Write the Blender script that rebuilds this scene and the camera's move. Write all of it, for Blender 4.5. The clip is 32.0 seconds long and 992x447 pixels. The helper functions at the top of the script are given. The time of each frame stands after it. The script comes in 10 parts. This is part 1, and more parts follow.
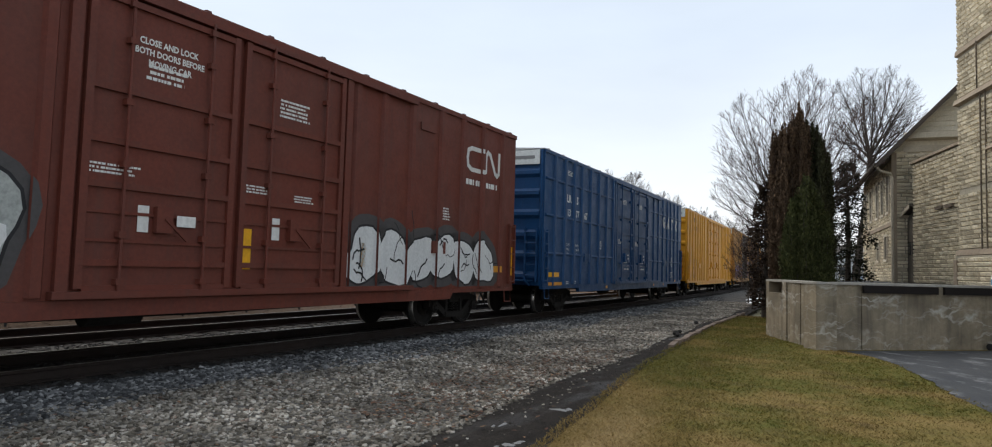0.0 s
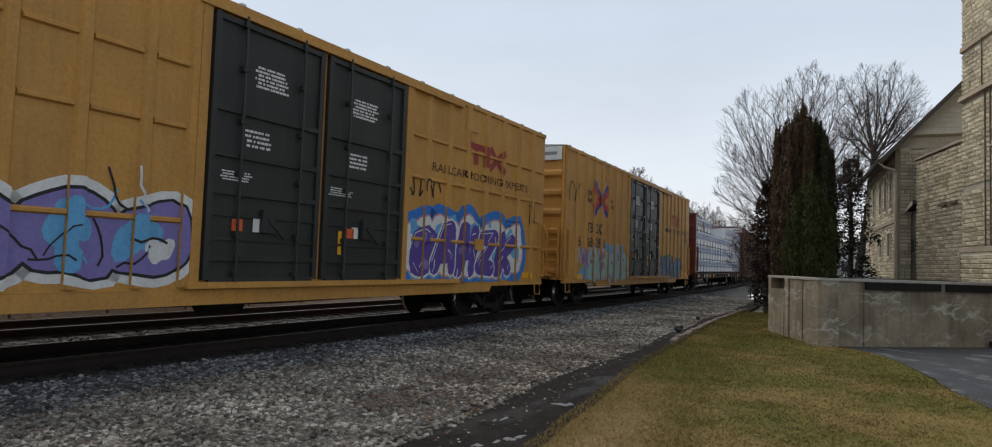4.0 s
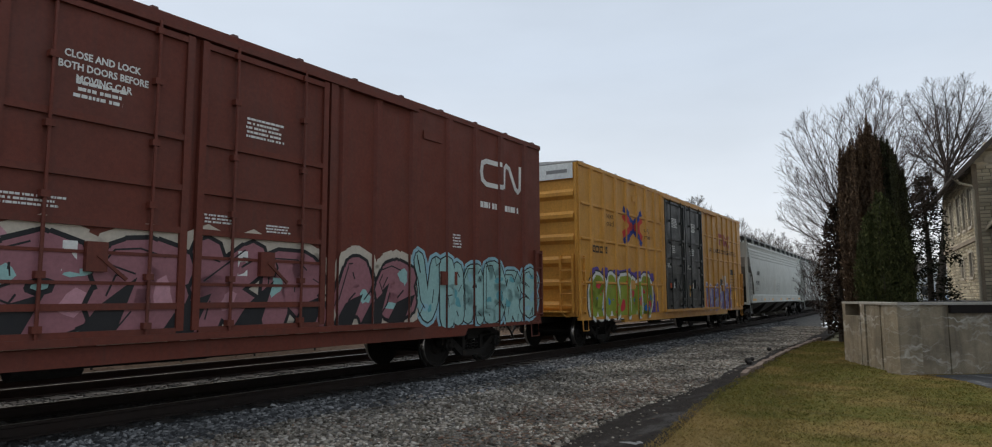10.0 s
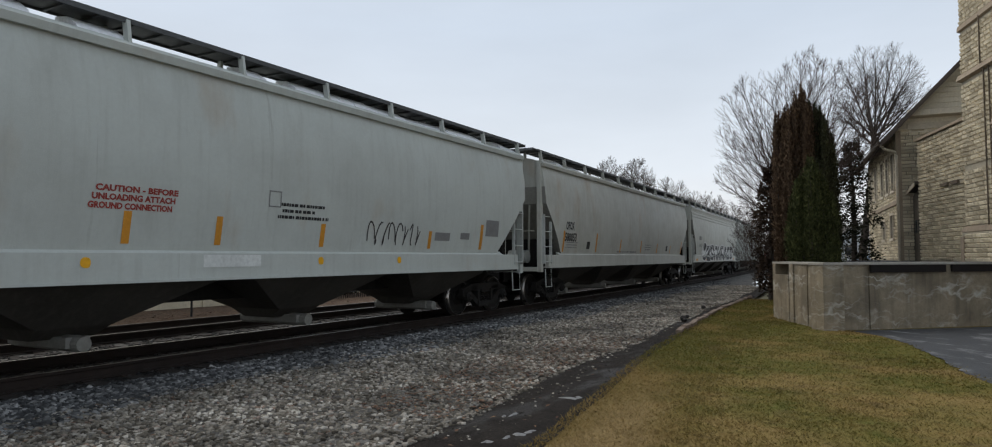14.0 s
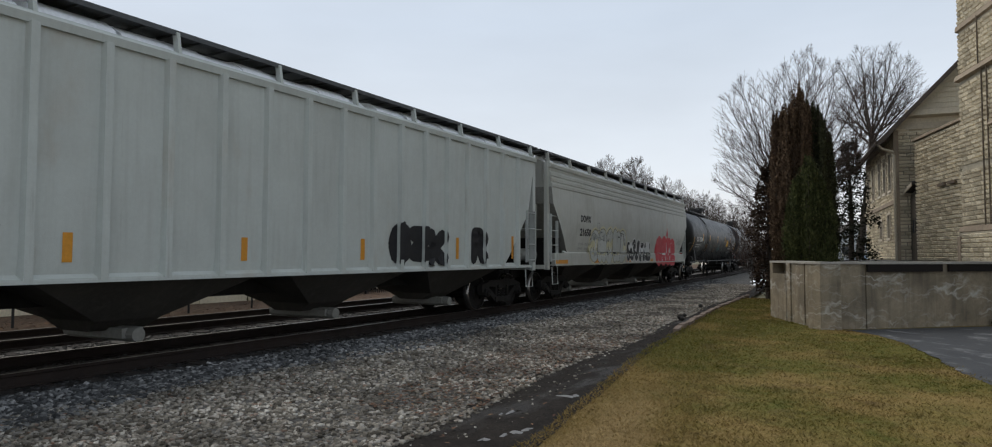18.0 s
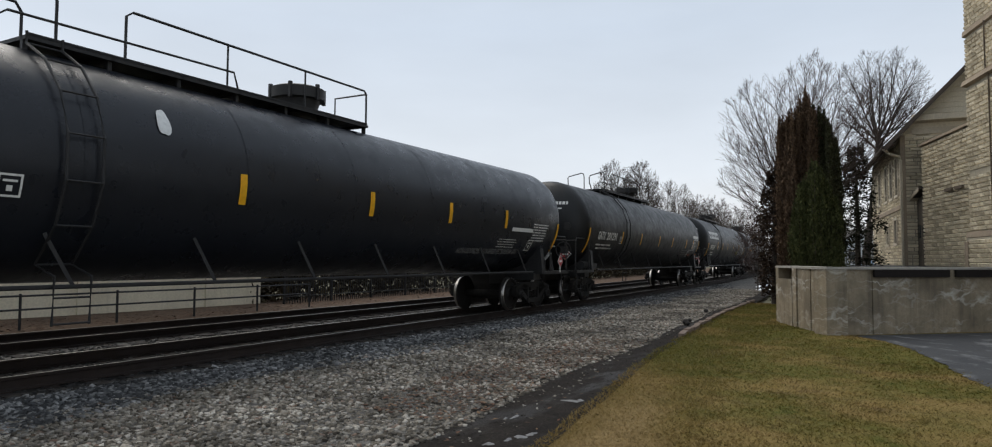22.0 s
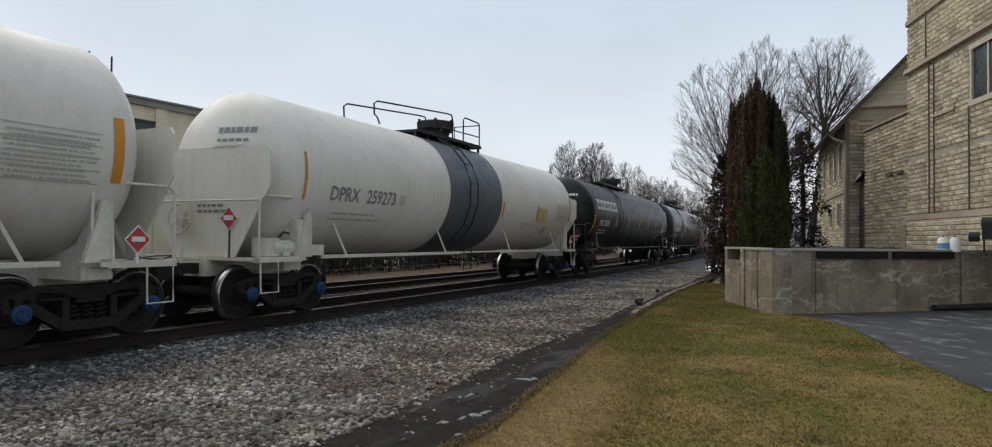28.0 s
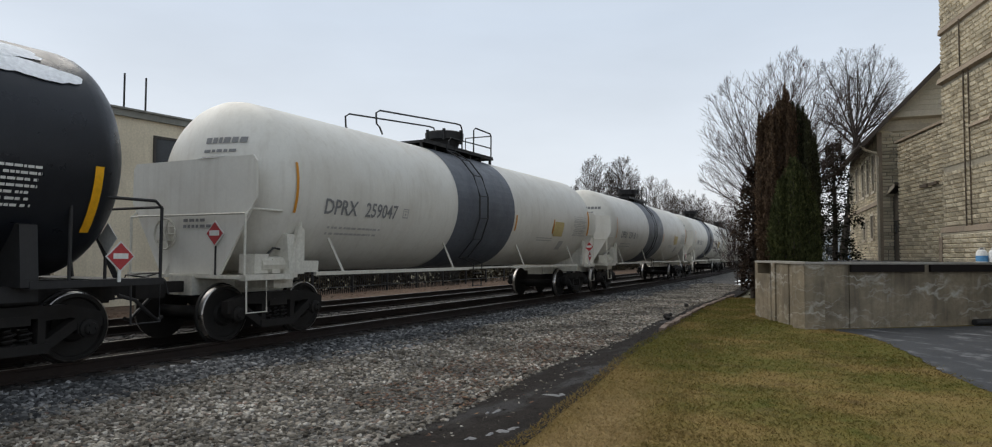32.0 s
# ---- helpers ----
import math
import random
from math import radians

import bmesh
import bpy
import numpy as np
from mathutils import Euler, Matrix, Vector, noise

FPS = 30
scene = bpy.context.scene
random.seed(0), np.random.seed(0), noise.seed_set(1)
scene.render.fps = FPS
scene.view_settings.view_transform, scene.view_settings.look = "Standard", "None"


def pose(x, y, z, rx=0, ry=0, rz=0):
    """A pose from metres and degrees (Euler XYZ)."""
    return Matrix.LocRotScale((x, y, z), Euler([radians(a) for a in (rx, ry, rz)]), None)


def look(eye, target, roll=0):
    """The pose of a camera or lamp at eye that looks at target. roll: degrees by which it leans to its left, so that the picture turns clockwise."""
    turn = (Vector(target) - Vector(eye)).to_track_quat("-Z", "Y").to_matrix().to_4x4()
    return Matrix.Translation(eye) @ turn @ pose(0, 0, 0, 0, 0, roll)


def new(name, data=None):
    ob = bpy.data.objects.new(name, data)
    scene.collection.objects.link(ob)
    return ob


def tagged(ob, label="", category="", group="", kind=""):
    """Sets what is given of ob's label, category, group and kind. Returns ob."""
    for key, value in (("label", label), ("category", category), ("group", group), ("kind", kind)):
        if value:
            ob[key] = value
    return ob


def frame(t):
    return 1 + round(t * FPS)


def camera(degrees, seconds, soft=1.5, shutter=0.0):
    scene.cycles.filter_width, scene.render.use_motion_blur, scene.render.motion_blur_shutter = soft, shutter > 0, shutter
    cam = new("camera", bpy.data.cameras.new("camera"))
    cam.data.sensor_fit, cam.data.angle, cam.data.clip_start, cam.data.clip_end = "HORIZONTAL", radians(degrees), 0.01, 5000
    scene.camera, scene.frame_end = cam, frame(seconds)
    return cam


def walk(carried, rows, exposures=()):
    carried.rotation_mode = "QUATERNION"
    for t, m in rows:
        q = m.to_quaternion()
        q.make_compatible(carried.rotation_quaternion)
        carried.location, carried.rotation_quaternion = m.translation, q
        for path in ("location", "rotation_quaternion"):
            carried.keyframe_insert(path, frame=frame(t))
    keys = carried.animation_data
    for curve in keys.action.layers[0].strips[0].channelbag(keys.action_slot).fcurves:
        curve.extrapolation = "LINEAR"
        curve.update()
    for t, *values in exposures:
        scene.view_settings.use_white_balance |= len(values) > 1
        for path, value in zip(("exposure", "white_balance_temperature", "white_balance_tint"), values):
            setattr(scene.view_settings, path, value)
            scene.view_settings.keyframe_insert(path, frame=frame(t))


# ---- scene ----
cam = camera(71.7, 32.0, soft=1.1)
EYE = 1.6
ROWS = [
    (0.0, 32.35, 3.58, -1.60),
    (0.5, 30.99, 2.78, -1.70),
    (1.0, 30.68, 3.04, -1.42),
    (1.5, 31.21, 4.00, -0.99),
    (2.0, 31.27, 3.79, -1.72),
    (2.5, 31.31, 3.13, -0.71),
    (4.5, 32.81, 3.27, -2.15),
    (5.0, 32.64, 3.97, -1.19),
    (5.5, 30.96, 4.51, -1.52),
    (6.0, 31.21, 4.39, -1.31),
    (6.5, 31.49, 4.15, -0.93),
    (7.0, 31.22, 4.16, -1.28),
    (7.5, 32.30, 4.75, -0.90),
    (8.0, 32.07, 4.21, -0.07),
    (8.5, 32.24, 4.68, 0.85),
    (9.0, 30.03, 4.39, -1.88),
    (9.5, 36.47, 7.25, -0.26),
    (10.0, 37.50, 6.16, 0.23),
    (10.5, 36.63, 3.37, 0.81),
    (11.0, 33.68, 4.32, 0.54),
    (11.5, 32.53, 3.89, 0.31),
    (12.0, 31.86, 3.19, 0.32),
    (12.5, 32.18, 2.50, 0.46),
    (13.0, 32.10, 2.61, 0.22),
    (13.5, 32.83, 3.12, 0.10),
    (14.0, 32.81, 2.82, 0.17),
    (14.5, 33.87, 2.41, 0.41),
    (15.0, 32.04, 2.26, -1.31),
    (15.5, 30.11, 3.87, 0.39),
    (17.5, 32.21, 2.19, 0.18),
    (18.0, 32.62, 2.65, -0.06),
    (18.5, 32.54, 1.78, -0.23),
    (19.0, 32.27, 1.33, -1.00),
    (19.5, 31.95, 2.24, -0.93),
    (20.0, 33.10, 2.32, -0.70),
    (20.5, 33.23, 2.58, -0.62),
    (21.0, 32.55, 2.23, -0.60),
    (21.5, 32.92, 2.66, -0.43),
    (22.0, 33.03, 2.99, -0.24),
    (22.5, 33.18, 2.22, -0.49),
    (23.0, 32.37, 2.17, -1.05),
    (23.5, 32.18, 2.53, -0.88),
    (24.0, 31.48, 2.25, -0.12),
    (24.5, 30.52, 2.60, -0.83),
    (25.0, 31.88, 2.74, -0.37),
    (25.5, 30.76, 2.81, -1.24),
    (27.5, 30.75, 3.30, -0.30),
    (28.0, 29.34, 1.33, -0.58),
    (28.5, 31.04, 2.62, 0.83),
    (29.0, 31.60, 3.37, 0.32),
    (29.5, 31.91, 3.68, -0.03),
    (30.0, 32.05, 3.34, -0.07),
    (30.5, 32.18, 3.26, 0.14),
    (31.0, 32.05, 3.27, 0.24),
    (31.5, 31.71, 3.22, -0.01),
    (32.0, 31.54, 2.57, -0.26),
]

EXPOSURES = [(0.0, 0.25), (1.0, 0.45), (1.5, 0.3), (2.0, 0.05), (6.0, -0.05), (32.0, -0.05)]
walk(cam, [(t, pose(0, 0, EYE, 90 + pitch, roll, yaw)) for t, yaw, pitch, roll in ROWS], EXPOSURES)

# ---- sky and sun: a bright overcast winter day ----
world = bpy.data.worlds.new("sky")
scene.world = world
world.use_nodes = True


def overcast(tree):
    n, l = tree.nodes, tree.links
    back = n["Background"]
    sky = n.new("ShaderNodeTexSky")
    sky.sky_type = "NISHITA"
    sky.sun_disc = False
    sky.sun_elevation, sky.sun_rotation = radians(52), radians(-84)
    sky.air_density, sky.dust_density = 1.0, 4.0
    dim = n.new("ShaderNodeVectorMath")
    dim.operation = "SCALE"
    dim.inputs[3].default_value = 0.09
    l.new(sky.outputs[0], dim.inputs[0])
    where = n.new("ShaderNodeTexCoord")
    sep = n.new("ShaderNodeSeparateXYZ")
    l.new(where.outputs["Generated"], sep.inputs[0])
    ramp = n.new("ShaderNodeValToRGB")
    e = ramp.color_ramp.elements
    e[0].position, e[0].color = 0.0, (0.895, 0.885, 0.885, 1)
    e[1].position, e[1].color = 1.0, (0.53, 0.60, 0.69, 1)
    mid = e.new(0.12)
    mid.color = (0.785, 0.84, 0.905, 1)
    high = e.new(0.32)
    high.color = (0.625, 0.705, 0.81, 1)
    l.new(sep.outputs[2], ramp.inputs[0])
    stretch = n.new("ShaderNodeMapping")
    stretch.inputs["Scale"].default_value = (1, 1, 3.5)
    l.new(where.outputs["Generated"], stretch.inputs[0])
    cloud = n.new("ShaderNodeTexNoise")
    cloud.inputs["Scale"].default_value = 2.2
    cloud.inputs["Detail"].default_value = 5
    l.new(stretch.outputs[0], cloud.inputs["Vector"])
    band = n.new("ShaderNodeMapRange")
    band.inputs["From Min"].default_value, band.inputs["From Max"].default_value = 0.3, 0.7
    band.inputs["To Min"].default_value, band.inputs["To Max"].default_value = 0.93, 1.06
    l.new(cloud.outputs[0], band.inputs[0])
    shade = n.new("ShaderNodeVectorMath")
    shade.operation = "SCALE"
    l.new(ramp.outputs[0], shade.inputs[0])
    l.new(band.outputs[0], shade.inputs[3])
    mix = n.new("ShaderNodeMix")
    mix.data_type = "RGBA"
    mix.inputs[0].default_value = 0.9
    l.new(dim.outputs[0], mix.inputs[6])
    l.new(shade.outputs[0], mix.inputs[7])
    l.new(mix.outputs[2], back.inputs[0])
    back.inputs[1].default_value = 1.1


overcast(world.node_tree)
sun = new("sun", bpy.data.lights.new("sun", "SUN"))
sun.data.energy, sun.data.angle, sun.data.color = 1.85, radians(60), (1.0, 0.93, 0.82)
sun.matrix_world = look((-40, 4, 52), (0, 0, 0))

# ---- materials ----


def nodes_of(name, rough=0.6, metal=0.0):
    m = bpy.data.materials.new(name)
    m.use_nodes = True
    t = m.node_tree
    b = t.nodes["Principled BSDF"]
    b.inputs["Roughness"].default_value = rough
    b.inputs["Metallic"].default_value = metal
    return m, t.nodes, t.links, b


def noise_node(n, l, vec, scale, detail=5, rough=0.6):
    t = n.new("ShaderNodeTexNoise")
    t.inputs["Scale"].default_value = scale
    t.inputs["Detail"].default_value = detail
    t.inputs["Roughness"].default_value = rough
    l.new(vec, t.inputs["Vector"])
    return t.outputs[0]


def span(n, l, value, a, b, c=0.0, d=1.0):
    r = n.new("ShaderNodeMapRange")
    for k, v in (("From Min", a), ("From Max", b), ("To Min", c), ("To Max", d)):
        r.inputs[k].default_value = v
    l.new(value, r.inputs[0])
    return r.outputs[0]


def blend(n, l, fac, a, b):
    x = n.new("ShaderNodeMix")
    x.data_type = "RGBA"
    for i, v in ((0, fac), (6, a), (7, b)):
        if isinstance(v, (int, float)):
            x.inputs[i].default_value = v
        elif isinstance(v, tuple):
            x.inputs[i].default_value = (*v, 1)
        else:
            l.new(v, x.inputs[i])
    return x.outputs[2]


def stretched(n, l, vec, scale):
    m = n.new("ShaderNodeMapping")
    m.inputs["Scale"].default_value = scale
    l.new(vec, m.inputs[0])
    return m.outputs[0]


def surface(name, col, rough=0.6, metal=0.0, grime=(0.05, 0.045, 0.04), dirt=0.35, streak=0.3, big=0.7, fine=18.0, bump=0.15, vary=0.12, bump_scale=60.0, rust=0.0, seams=0.0):
    """Painted or raw surface: large stains, run-down streaks, fine grain and relief; each object shifted by its own random number."""
    m, n, l, b = nodes_of(name, rough, metal)
    b.inputs["Specular IOR Level"].default_value = 0.32
    at = n.new("ShaderNodeTexCoord").outputs["Object"]
    info = n.new("ShaderNodeObjectInfo")
    move = n.new("ShaderNodeVectorMath")
    move.operation = "MULTIPLY_ADD"
    l.new(info.outputs["Random"], move.inputs[0])
    move.inputs[1].default_value = (37, 91, 53)
    l.new(at, move.inputs[2])
    p = move.outputs[0]
    stain = span(n, l, noise_node(n, l, p, big), 0.42, 0.75, 0, dirt)
    runs = span(n, l, noise_node(n, l, stretched(n, l, p, (5, 5, 0.35)), 1.6, 4), 0.5, 0.8, 0, streak)
    grain = span(n, l, noise_node(n, l, p, fine, 3), 0.3, 0.7, 1 - vary, 1 + vary)
    tint = n.new("ShaderNodeVectorMath")
    tint.operation = "SCALE"
    tint.inputs[0].default_value = col
    l.new(grain, tint.inputs[3])
    c = blend(n, l, stain, tint.outputs[0], grime)
    c = blend(n, l, runs, c, grime)
    if rust:
        low = span(n, l, noise_node(n, l, stretched(n, l, p, (1, 1, 0.55)), 0.8, 5), 0.60, 0.78, 0, rust)
        c = blend(n, l, low, c, (0.34, 0.19, 0.07))
    if seams:
        lines = span(n, l, noise_node(n, l, stretched(n, l, p, (1, 2.6, 0.10)), 1.5, 6, 0.75), 0.64, 0.72, 0, seams)
        c = blend(n, l, lines, c, grime)
    l.new(c, b.inputs["Base Color"])
    rr = span(n, l, noise_node(n, l, p, big * 4, 4), 0.3, 0.7, rough - 0.1, min(1, rough + 0.12))
    l.new(rr, b.inputs["Roughness"])
    if bump:
        u = n.new("ShaderNodeBump")
        u.inputs["Strength"].default_value = bump
        u.inputs["Distance"].default_value = 0.02
        l.new(noise_node(n, l, p, bump_scale, 4), u.inputs["Height"])
        l.new(u.outputs[0], b.inputs["Normal"])
    return m


def plain(name, col, rough=0.6, metal=0.0, vary=0.1):
    return surface(name, col, rough, metal, dirt=0.15, streak=0.1, vary=vary, bump=0.05)


MAROON = surface("brown_red_paint", (0.138, 0.033, 0.020), 0.6, dirt=0.3, streak=0.25)
MAROON_DARK = surface("dark_brown_red_paint", (0.095, 0.026, 0.019), 0.65, dirt=0.4)
BLUE = surface("navy_paint", (0.005, 0.052, 0.150), 0.5, dirt=0.2, streak=0.15)
YELLOW = surface("orange_yellow_paint", (0.66, 0.305, 0.013), 0.5, grime=(0.26, 0.12, 0.02), dirt=0.3, streak=0.3)
OCHRE = surface("faded_ochre_paint", (0.50, 0.255, 0.058), 0.55, grime=(0.2, 0.11, 0.05), dirt=0.4, streak=0.35)
BLACK_DOOR = surface("black_door_paint", (0.022, 0.025, 0.024), 0.45, grime=(0.06, 0.06, 0.055), dirt=0.3)
ROOF_GREY = surface("galvanised_roof", (0.42, 0.42, 0.41), 0.5, 0.3, dirt=0.4)
WHITE_PANEL = surface("white_fascia_paint", (0.66, 0.68, 0.66), 0.5, grime=(0.3, 0.3, 0.28), dirt=0.3)
DEEP_YELLOW = surface("deep_yellow_paint", (0.57, 0.28, 0.052), 0.5, grime=(0.2, 0.11, 0.05), dirt=0.3, streak=0.3)
GREY_CAR = surface("pale_grey_car_paint", (0.50, 0.53, 0.50), 0.5, grime=(0.30, 0.30, 0.27), dirt=0.35, streak=0.3, vary=0.03, rust=0.3, seams=0.5)
GREY_WARM = surface("weathered_grey_car_paint", (0.47, 0.48, 0.44), 0.55, grime=(0.27, 0.25, 0.20), dirt=0.4, streak=0.35, vary=0.03, rust=0.4, seams=0.5)
# Car grey with the shade under the slope sheets mixed in; outlet gates use it too.
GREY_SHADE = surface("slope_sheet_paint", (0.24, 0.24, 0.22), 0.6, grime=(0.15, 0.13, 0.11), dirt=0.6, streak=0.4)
TANK_BLACK = surface("satin_black_tank_paint", (0.0085, 0.009, 0.0095), 0.45, grime=(0.018, 0.018, 0.0175), dirt=0.3, streak=0.2)
TANK_BLUEBLACK = surface("blue_black_tank_paint", (0.011, 0.013, 0.018), 0.32, grime=(0.024, 0.026, 0.03), dirt=0.35, streak=0.25)
TANK_GREY = surface("slate_grey_tank_paint", (0.10, 0.11, 0.125), 0.36, grime=(0.055, 0.058, 0.062), dirt=0.5, streak=0.5)
TANK_WHITE = surface("cream_white_tank_paint", (0.68, 0.66, 0.60), 0.4, grime=(0.36, 0.31, 0.24), dirt=0.3, streak=0.25, vary=0.03, rust=0.22)
BAND_GREY = surface("graphite_band_paint", (0.095, 0.105, 0.125), 0.45, dirt=0.3)
STEEL = surface("brown_black_truck_steel", (0.011, 0.010, 0.009), 0.8, 0.0, grime=(0.026, 0.021, 0.018), dirt=0.5)
UNDER = surface("grimy_underframe", (0.011, 0.010, 0.009), 0.85, dirt=0.4)
# Discharge bays: dark base with paler stains and streaks.
BAY_STEEL = surface("sooty_bay_steel", (0.05, 0.046, 0.04), 0.8, grime=(0.12, 0.11, 0.095), dirt=0.5, streak=0.4)
WHEEL = surface("wheel_steel", (0.011, 0.010, 0.009), 0.75, 0.0, grime=(0.024, 0.018, 0.015), dirt=0.4)
TREAD = surface("polished_tread", (0.42, 0.40, 0.38), 0.3, 1.0, dirt=0.3)
RAIL_TOP = surface("polished_rail", (0.24, 0.225, 0.21), 0.45, 1.0, dirt=0.3)
RAIL_SIDE = surface("rusty_rail", (0.017, 0.012, 0.010), 0.9, grime=(0.034, 0.021, 0.015), dirt=0.5)
IRON = surface("black_ironwork", (0.02, 0.02, 0.021), 0.55, dirt=0.3)
WHITE_IRON = surface("cream_ironwork", (0.60, 0.58, 0.51), 0.5, grime=(0.3, 0.25, 0.18), dirt=0.4, streak=0.4, rust=0.35)
GREY_IRON = surface("grey_ironwork", (0.46, 0.48, 0.46), 0.5, grime=(0.22, 0.2, 0.17), dirt=0.35)
WALKWAY = surface("dark_galvanised_grating", (0.10, 0.105, 0.11), 0.6, 0.4, dirt=0.4)
INK_WHITE = plain("white_stencil_paint", (0.72, 0.72, 0.69), 0.6)
INK_BLACK = plain("black_stencil_paint", (0.02, 0.02, 0.022), 0.6)
INK_BROWN = plain("dark_brown_stencil_paint", (0.045, 0.025, 0.015), 0.6)
INK_RED = plain("faded_red_paint", (0.30, 0.045, 0.035), 0.6)
INK_BLUE = plain("royal_blue_paint", (0.02, 0.06, 0.30), 0.55)
INK_GREY = plain("grey_stencil_paint", (0.22, 0.22, 0.22), 0.6)
REFLECT = plain("yellow_reflector_tape", (0.80, 0.40, 0.012), 0.4)
ORANGE_TAPE = plain("orange_reflector_tape", (0.62, 0.27, 0.03), 0.5)
PLACARD_RED = plain("red_placard", (0.42, 0.05, 0.055), 0.5)
PAINT = {
    "white": plain("spray_white", (0.66, 0.67, 0.66)), "black": plain("spray_black", (0.018, 0.018, 0.02)),
    "halo": plain("spray_dark_grey", (0.07, 0.065, 0.065)), "grey": surface("spray_olive_grey", (0.24, 0.205, 0.135), 0.6, grime=(0.08, 0.065, 0.045), dirt=0.45, streak=0.35, vary=0.2),
    "sky": plain("spray_sky_blue", (0.12, 0.36, 0.62)), "deep": plain("spray_blue", (0.03, 0.17, 0.55)),
    "purple": plain("spray_purple", (0.10, 0.06, 0.30)), "pink": plain("spray_pink", (0.50, 0.26, 0.30)),
    "rose": plain("spray_dusky_rose", (0.30, 0.13, 0.15)), "mint": plain("spray_mint", (0.30, 0.50, 0.48)),
    "green": plain("spray_olive_green", (0.26, 0.33, 0.04)), "red": plain("spray_red", (0.60, 0.04, 0.06)),
    "teal": plain("spray_pale_teal", (0.28, 0.48, 0.55)), "sand": plain("spray_sand", (0.52, 0.46, 0.38)),
    "lilac": plain("spray_lilac", (0.20, 0.17, 0.42)), "orange": plain("spray_orange", (0.55, 0.28, 0.08)),
    "steel": plain("spray_steel_blue", (0.085, 0.19, 0.36)), "pale": plain("spray_pale_grey", (0.50, 0.52, 0.49)),
    "straw": plain("spray_pale_straw", (0.58, 0.55, 0.36)), "aqua": plain("spray_aqua_line", (0.12, 0.36, 0.40)), "ash": plain("spray_ash", (0.36, 0.38, 0.36), vary=0.2)}
SNOW = surface("old_snow", (0.82, 0.84, 0.86), 0.7, grime=(0.6, 0.62, 0.64), dirt=0.3, streak=0, bump=0.4, bump_scale=14)

# ---- mesh building ----


class Shape:
    """Vertices and faces of one mesh, gathered piece by piece."""

    def __init__(self):
        self.v, self.f, self.m = [], [], []

    def poly(self, pts, m=0):
        k = len(self.v)
        self.v += [tuple(p) for p in pts]
        self.f.append(tuple(range(k, k + len(pts))))
        self.m.append(m)

    def faces(self, pts, fs, m=0):
        k = len(self.v)
        self.v += [tuple(p) for p in pts]
        self.f += [tuple(k + i for i in f) for f in fs]
        self.m += [m] * len(fs)

    def box(self, x0, x1, y0, y1, z0, z1, m=0):
        p = [(x, y, z) for x in (x0, x1) for y in (y0, y1) for z in (z0, z1)]
        self.faces(p, [(0, 1, 3, 2), (4, 6, 7, 5), (0, 4, 5, 1), (2, 3, 7, 6), (0, 2, 6, 4), (1, 5, 7, 3)], m)
        return self

    def beam(self, p, q, h, w, m=0, up=(0, 0, 1)):
        """A bar from p to q, h high and w wide."""
        p, q = Vector(p), Vector(q)
        d = (q - p).normalized()
        side = d.cross(Vector(up))
        if side.length < 1e-4:
            side = d.cross(Vector((1, 0, 0)))
        side.normalize()
        top = side.cross(d) * h / 2
        side = side * w / 2
        pts = [e + a * side + b * top for e in (p, q) for a, b in ((-1, -1), (1, -1), (1, 1), (-1, 1))]
        self.faces(pts, [(3, 2, 1, 0), (4, 5, 6, 7), (0, 1, 5, 4), (1, 2, 6, 5), (2, 3, 7, 6), (3, 0, 4, 7)], m)
        return self

    def tube(self, pts, r, n=6, m=0):
        pts = [Vector(p) for p in pts]
        rings = []
        for i, p in enumerate(pts):
            d = (pts[min(i + 1, len(pts) - 1)] - pts[max(i - 1, 0)]).normalized()
            a = d.orthogonal().normalized() if abs(d.z) > 0.9 else Vector((0, 0, 1)).cross(d).normalized()
            b = d.cross(a)
            ri = r[i] if isinstance(r, (list, tuple)) else r
            rings.append([p + ri * (math.cos(2 * math.pi * k / n) * a + math.sin(2 * math.pi * k / n) * b) for k in range(n)])
        k0 = len(self.v)
        self.v += [tuple(v) for ring in rings for v in ring]
        for i in range(len(pts) - 1):
            for k in range(n):
                j = (k + 1) % n
                self.f.append((k0 + i * n + k, k0 + i * n + j, k0 + (i + 1) * n + j, k0 + (i + 1) * n + k))
                self.m.append(m)
        self.f += [tuple(k0 + k for k in reversed(range(n))), tuple(k0 + (len(pts) - 1) * n + k for k in range(n))]
        self.m += [m, m]
        return self

    def prism(self, pts, axis, a, b, m=0):
        """A polygon (in the two other axes, in order) drawn out along an axis from a to b."""
        def at(p, t):
            return (t, p[0], p[1]) if axis == 0 else (p[0], t, p[1]) if axis == 1 else (p[0], p[1], t)
        n = len(pts)
        v = [at(p, a) for p in pts] + [at(p, b) for p in pts]
        fs = [tuple(range(n))[::-1], tuple(range(n, 2 * n))] + [(i, (i + 1) % n, n + (i + 1) % n, n + i) for i in range(n)]
        self.faces(v, fs, m)
        return self

    def lathe(self, profile, n, centre=(0, 0, 0), axis=1, m=0):
        """A profile of (along, radius) turned round an axis."""
        k0 = len(self.v)
        for a, r in profile:
            for k in range(n):
                u, w = r * math.cos(2 * math.pi * k / n), r * math.sin(2 * math.pi * k / n)
                p = (a, u, w) if axis == 0 else (u, a, w) if axis == 1 else (u, w, a)
                self.v.append(tuple(p[i] + centre[i] for i in range(3)))
        for i in range(len(profile) - 1):
            for k in range(n):
                j = (k + 1) % n
                self.f.append((k0 + i * n + k, k0 + i * n + j, k0 + (i + 1) * n + j, k0 + (i + 1) * n + k))
                self.m.append(m)
        self.f += [tuple(k0 + k for k in range(n)), tuple(k0 + (len(profile) - 1) * n + k for k in range(n))]
